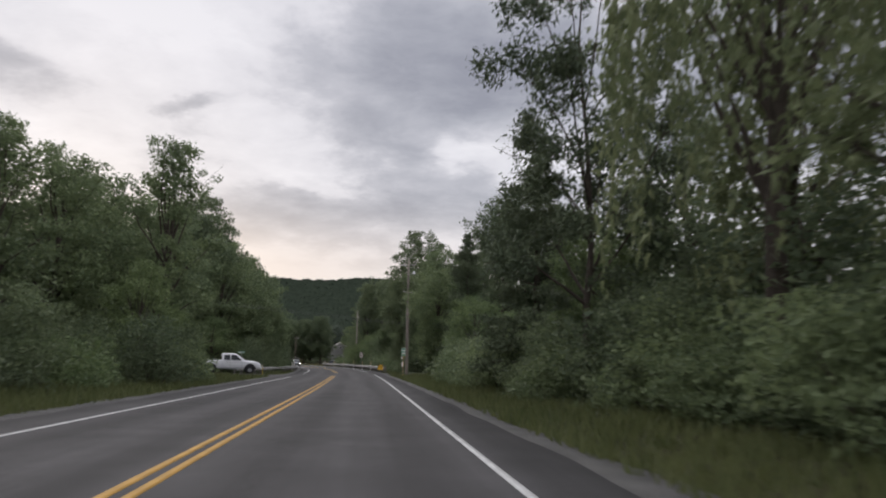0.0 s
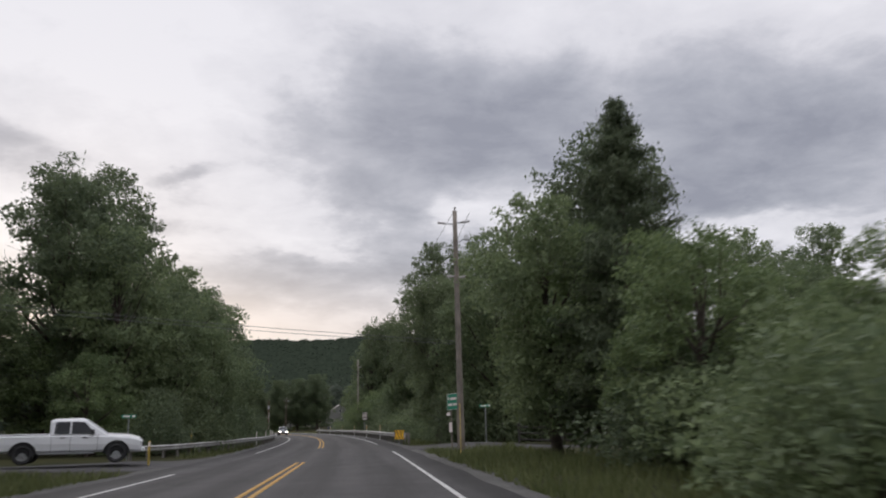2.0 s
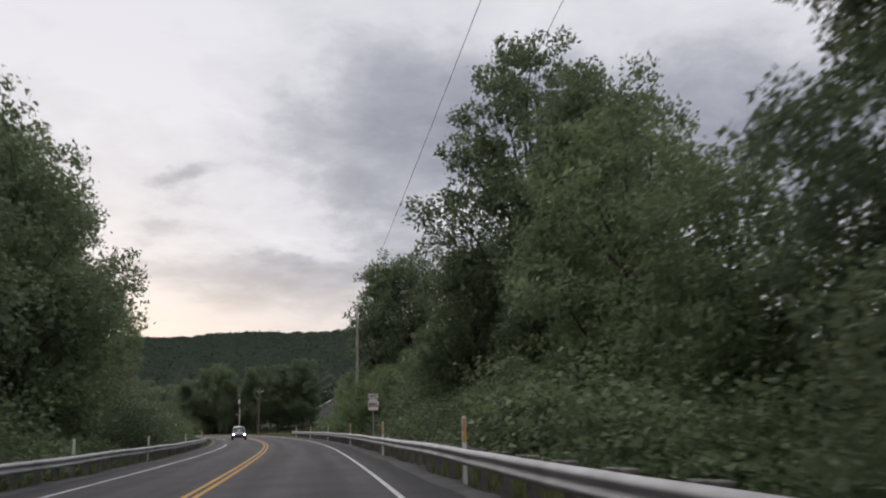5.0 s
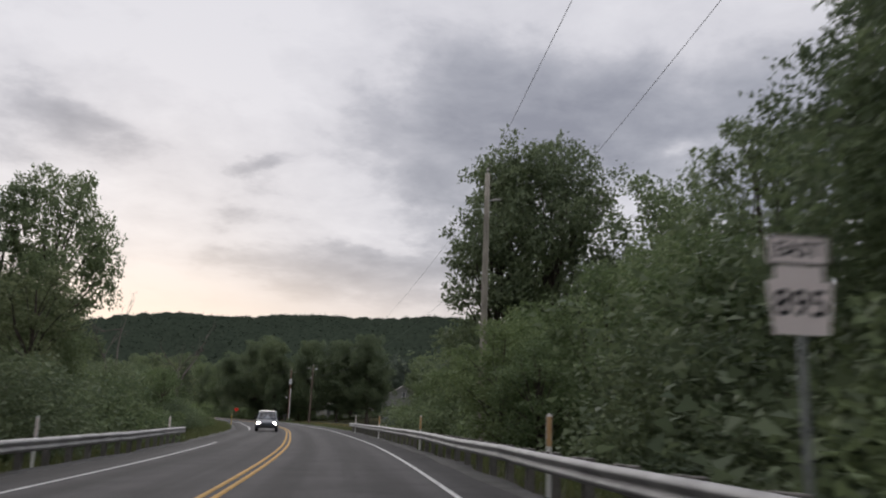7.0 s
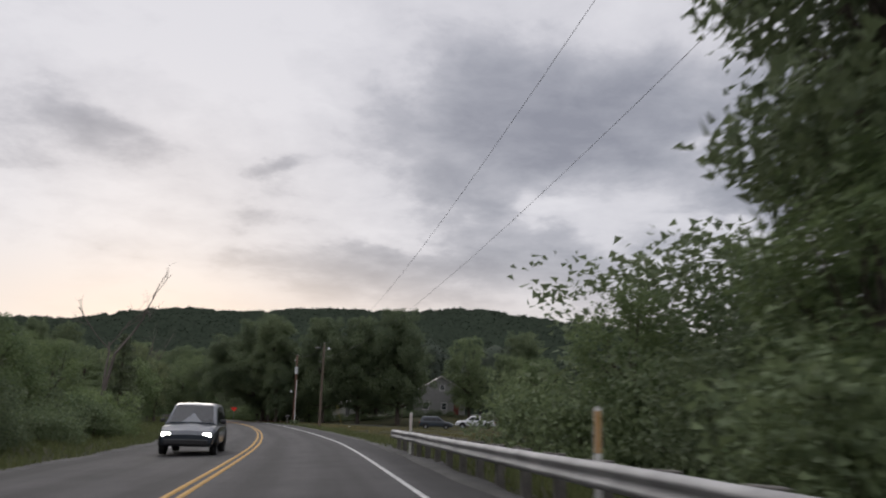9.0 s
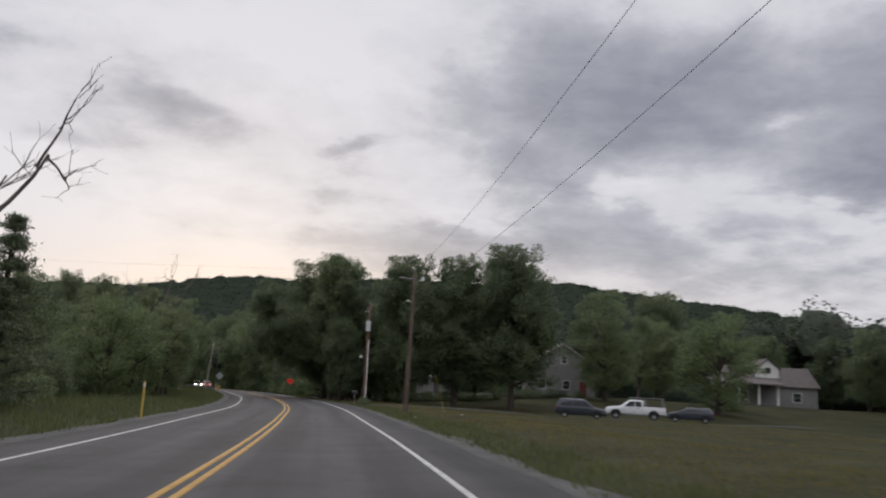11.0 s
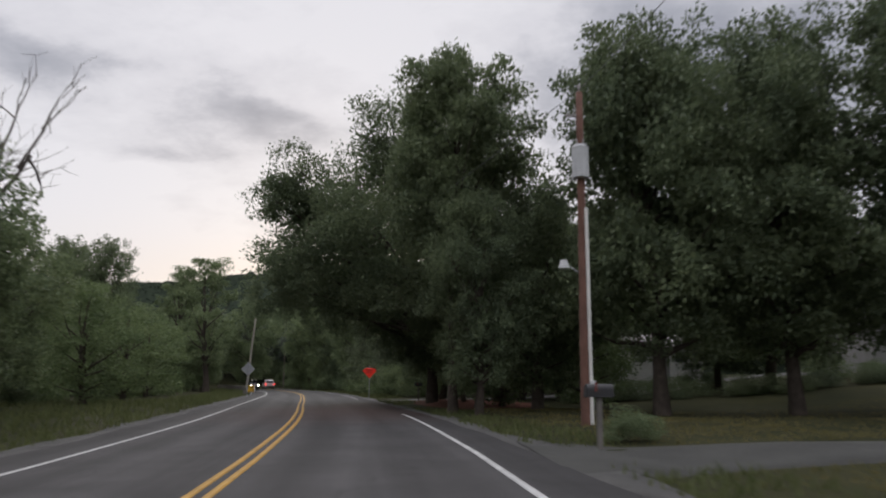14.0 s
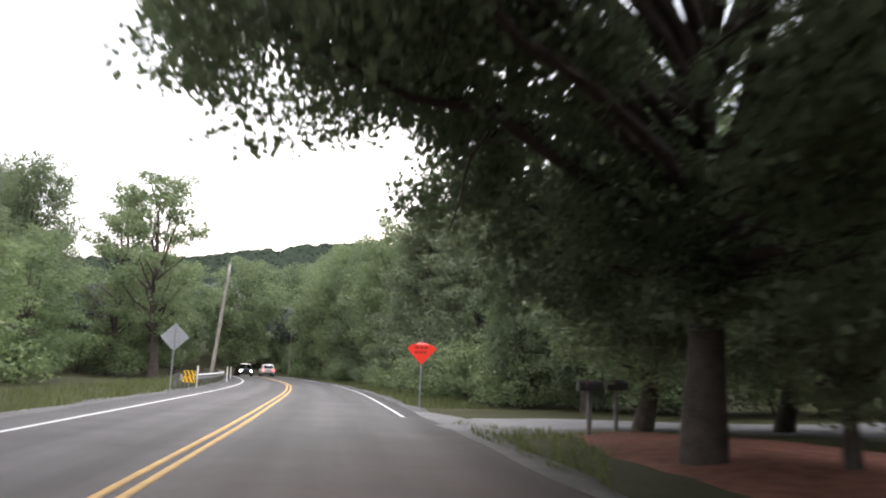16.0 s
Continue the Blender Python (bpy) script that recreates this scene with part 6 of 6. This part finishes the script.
# left beyond it
LEFT_BEYOND = [
    ("oak", -20.5, 102, 20, 1.0), ("maple", -16.4, 101, 15.5, 0.85), ("maple", -24.5, 94, 12, 1.0), ("oak", -30, 97, 15, 1.0), ("fresh", -27.5, 90, 7, 1.2), ("maple", -13.6, 105, 11.5, 0.85), ("maple", -11.6, 107.5, 9.6, 0.85), ("tall_oak", -21.5, 112, 24.5, 1.0), ("maple", -17.5, 121, 18, 1.1), ("oak", -19, 134, 19, 1.0),
    ("maple", -18, 148, 18, 1.05), ("oak", -22, 152, 21, 1.0), ("oak", -22.5, 165, 20.5, 0.9), ("maple", -17.5, 128, 12, 1.1), ("maple", -19, 158, 12, 1.0), ("tall_oak", -34.5, 186, 28.5, 0.85),
    ("maple", -32.3, 208.5, 20.0, 0.72), ("ash", -36, 208, 19, 0.95), ("maple", -33, 207, 12, 1.0), ("maple", -29, 179, 17, 0.9), ("locust", -29, 200, 12, 1.1), ("maple", -31, 206, 10, 0.9),
    ("tall_oak", -42, 122, 30, 0.9),
]
# left beside the meadow
MEADOW = [
    ("fresh", -27, 223, 5.5, 1.0), ("fresh", -31, 232, 5.8, 1.1), ("locust", -34, 216, 10, 0.9), ("fresh", -34, 243, 6.2, 1.0), ("cedar", -36.2, 261, 8.2, 1.0), ("maple", -41, 252, 7, 1.1),
    ("maple", -45, 268, 8, 1.1), ("maple", -49, 282, 8.5, 1.1), ("fresh", -48, 293, 8, 1.2), ("locust", -52.5, 310, 11.4, 1.0), ("locust", -48.6, 306, 8.8, 1.0), ("maple", -49.5, 309, 8.8, 1.1),
    ("locust", -54, 303, 10, 1.1), ("fresh", -49.5, 301, 8, 1.2), ("maple", -56, 318, 9, 1.1), ("fresh", -58, 328, 7, 1.2), ("maple", -67, 322, 9.5, 1.1), ("fresh", -62, 338, 6.5, 1.3),
    ("fresh", -67, 349, 7, 1.3), ("maple", -76, 345, 9.5, 1.1), ("fresh", -74, 362, 7.5, 1.2), ("maple", -82, 372, 10, 1.0),
]
MEADOW_MORE = [
    ("ash", -81, 386, 17.5, 1.1), ("ash", -86.5, 388, 16.5, 1.1), ("maple", -89, 398, 12.5, 1.1), ("maple", -97, 415, 14, 1.1), ("maple", -93, 424, 15.5, 1.1), ("oak", -110, 430, 18, 1.0), ("oak", -105, 398, 22, 0.8), ("oak", -116, 405, 23, 0.8), ("maple", -86, 394, 9, 1.1), ("maple", -95, 406, 10, 1.1),
    ("maple", -105, 424, 12, 1.0), ("oak", -96, 382, 13, 1.0),
]
# by the houses
YARD = [
    ("dome_oak", -15.0, 321.5, 18.6, 0.92), ("dome_oak", -21.5, 323.0, 17.4, 0.85), ("dome_oak", -27.0, 321.5, 17.0, 0.88), ("pine", -32.6, 345.5, 14.0, 0.9), ("pine", -30.2, 346, 13.6, 0.9), ("maple", -35.4, 345.5, 13.6, 0.8),
    ("maple", -20, 338, 15, 1.0), ("maple", -3.0, 336, 14, 1.0), ("ash", 3.5, 352, 12, 1.0), ("fresh", 8.6, 326, 10.8, 1.25), ("oak", 10, 374, 19, 1.0), ("maple", 24, 384, 17, 1.0),
    ("oak", 36, 376, 16, 1.0), ("maple", -30.5, 341, 10.5, 1.0), ("pine", -22.5, 341, 11, 0.9), ("maple", 6.5, 356, 12, 1.0), ("maple", 33, 345, 11, 1.0), ("oak", 1, 384, 15, 1.0),
    ("oak", -19, 386, 16, 1.0),
]
# the roadside pair that hangs over the road
OVERHANG = [
    ("canopy", -40.4, 338.8, 19.0, 1.04), ("oak", -38.2, 338.2, 8.6, 0.75), ("high_oak", -36.0, 323.4, 17.0, 0.9), ("oak", *beside(326, 9.0)[:2], 9.4, 0.95), ("maple", -41.4, 346.5, 10.4, 1.1), ("maple", -37.6, 348.5, 11, 1.1), ("fresh", -35.0, 332.4, 9.0, 1.0),
    ("maple", -32.6, 328.0, 9.7, 1.0), ("fresh", -30.4, 330.0, 9.4, 0.95),
]
# right beyond the drive
RIGHT_FAR = [
    ("maple", -44, 367, 12, 1.1), ("pine", -50.5, 371.5, 14, 1.0), ("maple", -40, 360.5, 11, 1.0), ("pine", -57, 384, 15, 1.0), ("oak", -49, 385, 17, 0.9), ("maple", -66, 404, 17, 1.0),
    ("oak", -58, 398, 18, 0.9), ("maple", -76, 421, 17, 1.0), ("oak", -72, 415, 17, 0.9), ("maple", -86, 437, 17, 1.0), ("oak", -80, 436, 18, 0.9), ("maple", -35, 368, 13, 1.0),
    ("oak", -27, 378, 17, 0.9), ("maple", -102, 462, 19, 1.0), ("oak", -97, 468, 22, 0.9), ("maple", -120, 455, 13, 1.0), ("maple", -108, 470, 12, 1.2), ("oak", -115, 474, 15, 1.0),
    ("maple", -124, 478, 13, 1.2), ("fresh", -111, 464, 7, 1.3), ("oak", -128, 452, 17, 0.9), ("oak", -108, 483, 20, 1.2), ("oak", -97, 475, 20, 1.2), ("oak", -122, 491, 20, 1.2), ("maple", -88, 455, 21, 1.1),
]
for kind, x, y, h, wide in RIGHT_NEAR + RIGHT_BEYOND + RIGHT_BEYOND_MORE + LEFT_NEAR + LEFT_BEYOND + MEADOW + MEADOW_MORE + YARD + OVERHANG + RIGHT_FAR:
    plant(kind, x, y, h, wide, 0.0 if kind == "canopy" else None)
for x, y, h, wide, turn in ((-36.4, 255.8, 13.4, 1.0, 5), (-51.5, 311.0, 14.4, 0.9, 78), (-53.2, 310.0, 13.2, 1.1, 20), (-33.5, 226.0, 12.4, 0.9, 60)):
    plant("dead", x, y, h, wide, turn)

# thickets along the verges: from y, to y, offsets, step, kinds, heights
NEAR_HEDGES = [
    (4, 68, 9.2, 11.5, 2.6, ("bush", "bush3", "bush"), (2.4, 3.8)), (4, 46, 13, 17, 3.4, ("bush3", "fresh"), (5, 7.5)), (46, 72, 13, 19, 3.4, ("bush3", "fresh"), (4, 5.5)), (101, 220, 10.0, 12.8, 2.8, ("bush3", "bush", "bush3"), (2.8, 5.0)), (101, 220, 14, 19, 4.2, ("bush3", "fresh"), (6, 9)),
    (2, 40, -11.8, -9.2, 2.6, ("bush", "bush2", "bush3"), (2.0, 3.6)), (40, 70, -17.5, -14.5, 2.6, ("bush", "bush2", "bush3"), (2.0, 4.0)), (2, 72, -20, -15, 3.6, ("bush3", "fresh"), (5, 8)), (96, 192, -12.5, -8.6, 3.0, ("bush", "bush3"), (2.8, 5.0)), (96, 192, -19, -13, 4.2, ("bush3", "fresh"), (5, 8)),
]
FAR_HEDGES = [
    (196, 250, -13, -8.8, 2.8, ("bush", "bush2", "bush3"), (2.2, 4.2)), (205, 250, -22, -14, 3.6, ("bush3", "fresh"), (4, 6)), (252, 345, -20, -16.5, 3.0, ("bush", "bush3", "bush2"), (2.5, 4.6)), (252, 360, -29, -21, 4.0, ("fresh", "bush3"), (5, 7)),
    (345, 400, -20, -16, 3.4, ("bush", "bush2", "bush3"), (2.4, 4.5)), (362, 460, 9.2, 12, 3.0, ("bush", "bush3", "bush2"), (2.5, 5)), (362, 470, 12, 18, 4.0, ("bush3", "fresh"), (5, 8)),
]
pick = random.Random(31)
for y0, y1, o0, o1, step, kinds, (h0, h1) in NEAR_HEDGES + FAR_HEDGES:
    y = y0
    while y < y1:
        x, yy, _ = beside(y, pick.uniform(o0, o1))
        if not (x < 60 and 92 - 0.5 * x - 5 < yy < 92 - 0.5 * x + 6 and x > 0) and not (x < 0 and 73 < yy < 86):
            plant(pick.choice(kinds), x, yy, pick.uniform(h0, h1), pick.uniform(0.9, 1.3))
        y += step * pick.uniform(0.85, 1.5)
# dense edge of the driveway and the yard
for x, y, h in ((-46.5, 362, 3.4), (-43.2, 361.5, 3.0), (-40.0, 358.5, 4.0), (-36, 358, 3.6), (-32, 357.5, 4.2), (-28.5, 305.0, 0.9), (-28.6, 342.6, 1.5), (-26.6, 342.2, 1.3), (-24.4, 342.6, 1.4), (-22.6, 343.2, 1.5), (-16.0, 342, 2.2), (-13.4, 341.5, 1.2), (11.5, 332, 2.2), (-30, 350, 3.0)):
    plant("bush", x, y, h, 1.1)

# low shrubs added under the big trees by the lawn, standing in for deep shade
shrub = random.Random(17)
for k in range(15):
    plant("bush3", -31.0 + 1.75 * k + shrub.uniform(-0.5, 0.5), 335.5 + 0.12 * k + shrub.uniform(-0.9, 0.9), shrub.uniform(0.9, 1.3), shrub.uniform(1.5, 2.0))

# undergrowth and single trees that fill in between the others
UNDERGROWTH = [
    ("fresh", 9.8, 31, 7.5, 0.95), ("birch", 15.2, 98.5, 12.5, 1.0), ("fresh", -11.0, 43, 6.2, 1.0), ("bush3", -9.6, 39.5, 3.2, 1.1), ("bush", -9.9, 45.5, 2.8, 1.1), ("bush3", -10.6, 49.0, 3.4, 1.0), ("bush", -11.6, 52.5, 3.0, 1.1),
    ("maple", -14.2, 59, 11.0, 0.8), ("bush3", 8.6, 21.5, 3.6, 1.0), ("bush3", 8.3, 24.8, 3.2, 1.1), ("bush", 7.9, 28.0, 2.8, 1.2), ("bush3", 8.3, 31.5, 3.6, 1.0), ("bush3", 8.6, 35.0, 3.4, 1.1), ("bush", 8.4, 17.5, 2.6, 1.2),
    ("maple", 26, 366, 11.5, 1.1), ("oak", 33, 358, 11, 1.0), ("maple", 41, 352, 10, 1.1), ("oak", 48, 360, 12.5, 1.0), ("maple", 56, 350, 10.5, 1.1), ("oak", 64, 358, 12, 1.0), ("maple", 44, 368, 13, 1.0), ("maple", 72, 350, 11, 1.1),
    ("oak", -34.3, 320.0, 9.4, 0.85), ("oak", -32.4, 324.8, 10.4, 1.0),
    ("oak", -43.4, 357.4, 11.0, 0.85), ("oak", -46.8, 361.5, 10.0, 0.8), ("oak", -38.6, 356.6, 10.0, 0.9),
]
for kind, x, y, h, wide in UNDERGROWTH:
    plant(kind, x, y, h, wide)
for y in range(256, 346, 4):
    x, yy, _ = beside(y + pick.uniform(-1, 1), pick.uniform(-19.5, -16.0))
    plant(pick.choice(("bush", "bush3", "bush3")), x, yy, pick.uniform(2.2, 4.2), pick.uniform(1.0, 1.35))


def woods():
    """Woods round the valley floor, tree by tree in leafy clumps, and the closed canopy on the far slopes."""
    rng = np.random.RandomState(5)
    n = 7600
    x, y = rng.uniform(-560, 420, n), rng.uniform(120, 505, n)
    off, foot = road_offset(x, y)
    view = np.abs(np.degrees(np.arctan2(x + 10, y + 60))) < 52
    keep = (np.abs(off) > np.where(y < 425, 38, np.where(y < 450, 13, np.where(y < 463, 7, 0)))) & view & ~((off > 0) & (foot > 225) & (foot < 352) & (off < 75))
    keep &= ~((np.abs(x - 18) < 16) & (np.abs(y - 350) < 22)) & ~((np.abs(x + 8) < 12) & (np.abs(y - 350) < 18))
    x, y = x[keep], y[keep]
    z = ground_height(x, y)
    h = rng.uniform(9, 16, len(x)) * np.where(rng.uniform(0, 1, len(x)) < 0.08, 1.25, 1)
    r = h * rng.uniform(0.27, 0.4, len(x))
    close = np.hypot(x + 10, y - 350) < 170
    which = np.repeat(np.arange(len(x)), np.where(close, 620, 120))
    m = len(which)
    d = rng.normal(size=(m, 3))
    d /= np.linalg.norm(d, axis=1)[:, None]
    d[:, 2] = np.abs(d[:, 2]) * 1.1 - 0.35
    lump = 1 + 0.25 * np.sin(d[:, 0] * 4 + which) * np.cos(d[:, 1] * 4 + which * 1.3)
    c = np.c_[x, y, z + h * 0.62][which] + d * np.c_[r, r, h * 0.38][which] * (rng.uniform(0.7, 1.06, m) * lump)[:, None]
    near = leaf_quads(c, np.where(close[which], 0.56, 1.05), rng, 0.55, 1.6, 0.2, 0.55)
    # a darker mass of inner foliage closes each crown
    lat, step = np.array([-0.55, -0.1, 0.4, 0.8]), 2 * math.pi / 7
    ring = np.array([(math.sqrt(1 - q * q) * math.cos(step * t + j * 0.45), math.sqrt(1 - q * q) * math.sin(step * t + j * 0.45), q) for j, q in enumerate(lat) for t in range(7)] + [(0, 0, 1)])
    tri = [(j * 7 + t, j * 7 + (t + 1) % 7, (j + 1) * 7 + t) for j in range(3) for t in range(7)]
    tri += [(j * 7 + (t + 1) % 7, (j + 1) * 7 + (t + 1) % 7, (j + 1) * 7 + t) for j in range(3) for t in range(7)]
    tri += [(21 + t, 21 + (t + 1) % 7, 28) for t in range(7)]
    inner = np.c_[x, y, z + h * 0.6][:, None] + ring[None] * rng.uniform(0.5, 0.74, (len(x), len(ring), 1)) * np.c_[r, r, h * 0.4][:, None]
    mass = inner.reshape(-1, 3), (np.array(tri)[None] + (np.arange(len(x)) * len(ring))[:, None, None]).reshape(-1, 3)
    V, Fc = joined([mass, near])
    me = raw_mesh("far_woods", V, Fc)
    me.materials.append(M["leaf_far"])
    tagged(new("far_woods", me), "thick summer woods round the valley floor", "woods", kind="stuff")
    # the canopy of the slopes: a sheet raised into low domes where single crowns stand, with clumps of leaves over it
    gx, gy = np.arange(-780, 640, 2.6), np.arange(440, 940, 2.6)
    X, Y = np.meshgrid(gx, gy)
    dome = np.zeros_like(X)
    for cx, cy, cr, ch in zip(rng.uniform(-780, 640, 24000), rng.uniform(440, 940, 24000), rng.uniform(2.8, 6.2, 24000), rng.uniform(0.6, 2.2, 24000) ** 2 + 0.2):
        i0, i1 = np.searchsorted(gx, (cx - cr, cx + cr))
        j0, j1 = np.searchsorted(gy, (cy - cr, cy + cr))
        if i1 > i0 and j1 > j0:
            q = 1 - ((X[j0:j1, i0:i1] - cx) ** 2 + (Y[j0:j1, i0:i1] - cy) ** 2) / cr**2
            dome[j0:j1, i0:i1] = np.maximum(dome[j0:j1, i0:i1], ch * np.sqrt(np.clip(q, 0, 1)))
    off, foot = road_offset(X, Y)
    stand = smooth(10, 26, np.abs(off)) * smooth(440, 475, Y)
    Z = ground_height(X, Y) + stand * (9.0 + dome + 0.5 * rng.uniform(-1, 1, X.shape)) - 0.6
    w = len(gx)
    i = (np.arange(len(gy) - 1)[:, None] * w + np.arange(w - 1)[None]).ravel()
    sheet = np.c_[i, i + 1, i + w + 1], np.c_[i, i + w + 1, i + w]
    pick_v = rng.choice(X.size, 190000, p=stand.ravel() / stand.sum())
    c = np.c_[X.ravel(), Y.ravel(), Z.ravel()][pick_v] + rng.uniform(-1, 1, (len(pick_v), 3)) * [1.3, 1.3, 0.45] + [0, 0, 0.25]
    far = leaf_quads(c, 0.95, rng, 0.6, 1.6, 0.2, 0.5)
    V, Fc = joined([(np.c_[X.ravel(), Y.ravel(), Z.ravel()], np.concatenate(sheet)), far])
    me = raw_mesh("hillside_woods", V, Fc)
    even = np.zeros(len(me.polygons), bool)
    even[:2 * len(i)] = True
    me.polygons.foreach_set("use_smooth", even)
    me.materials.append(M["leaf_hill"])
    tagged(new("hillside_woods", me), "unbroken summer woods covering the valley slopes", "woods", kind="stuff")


woods()


def grass():
    """Blades along the verges and over the lawn, thinning with distance from the road."""
    rng = np.random.RandomState(8)
    spans = [(-2, 84, 5.3, 9.5, 26000, 0.3), (99, 222, 5.6, 8, 9000, 0.3), (222, 345, 5.2, 7.5, 16000, 0.2), (222, 345, 6.5, 14, 48000, 0.085), (225, 320, 12, 42, 60000, 0.085), (-2, 70, -9.5, -5.3, 20000, 0.32), (92, 192, -8, -5.8, 6000, 0.3), (192, 340, -18, -5.3, 40000, 0.3), (340, 420, -10, -5.3, 9000, 0.3), (355, 420, 5.3, 9, 7000, 0.3)]
    sets = {"verge_grass": ([], []), "lawn_grass": ([], [])}
    for y0, y1, o0, o1, n, h in spans:
        V, Fc = sets["lawn_grass" if h < 0.1 else "verge_grass"]
        o = sum(len(v) for v in V)
        y = rng.uniform(y0, y1, n)
        f = np.interp(y, ROAD[:, 1], np.arange(len(ROAD)))
        i = f.astype(int)
        off = o0 + (o1 - o0) * rng.uniform(0, 1, n)
        p = ROAD[i] + (ROAD[i + 1] - ROAD[i]) * (f - i)[:, None] + NRM[i] * off[:, None]
        clump = np.sin(p[:, 0] * 1.7) * np.sin(p[:, 1] * 1.3) + rng.uniform(-0.5, 0.9, n)
        on_lane = ((p[:, 0] > 0) & (np.abs(p[:, 1] - (92 - 0.5 * p[:, 0])) < 4.0)) | ((p[:, 0] < -3) & (np.abs(p[:, 1] - (82 + 0.2 * p[:, 0])) < 4.0) & (p[:, 1] < 92)) | ((p[:, 0] > -47) & (np.abs(p[:, 1] - 350.5) < 4.5)) | ((p[:, 0] > -31) & (np.abs(p[:, 1] - (304 + 0.28 * (p[:, 0] + 20))) < 2.4))
        bed = ((p[:, 0] + 37.4) / 4.5) ** 2 + ((p[:, 1] - 337.5) / 10) ** 2 < 1
        p = p[(clump > -0.3) & ~on_lane & ~bed]
        n = len(p)
        z = ground_height(p[:, 0], p[:, 1]) - 0.02
        a = rng.uniform(0, 2 * math.pi, n)
        hh = h * rng.uniform(0.4, 1.5, n)
        w = 0.018 + hh * 0.05
        base = np.c_[p, z]
        side = np.c_[np.cos(a), np.sin(a), np.zeros(n)] * w[:, None]
        tip = base + np.c_[rng.normal(0, 0.3, n) * hh, rng.normal(0, 0.3, n) * hh, hh]
        V.append(np.stack([base - side, base + side, tip], 1).reshape(-1, 3))
        Fc.append(np.arange(3 * n).reshape(-1, 3) + o)
    for name, mat, label in (("verge_grass", "blade", "uneven green and straw-coloured verge grass"), ("lawn_grass", "blade_dry", "short mown lawn grass with straw-coloured patches")):
        V, Fc = sets[name]
        me = raw_mesh(name, np.concatenate(V), np.concatenate(Fc))
        me.materials.append(M[mat])
        tagged(new(name, me), label, "grass", kind="stuff")


grass()
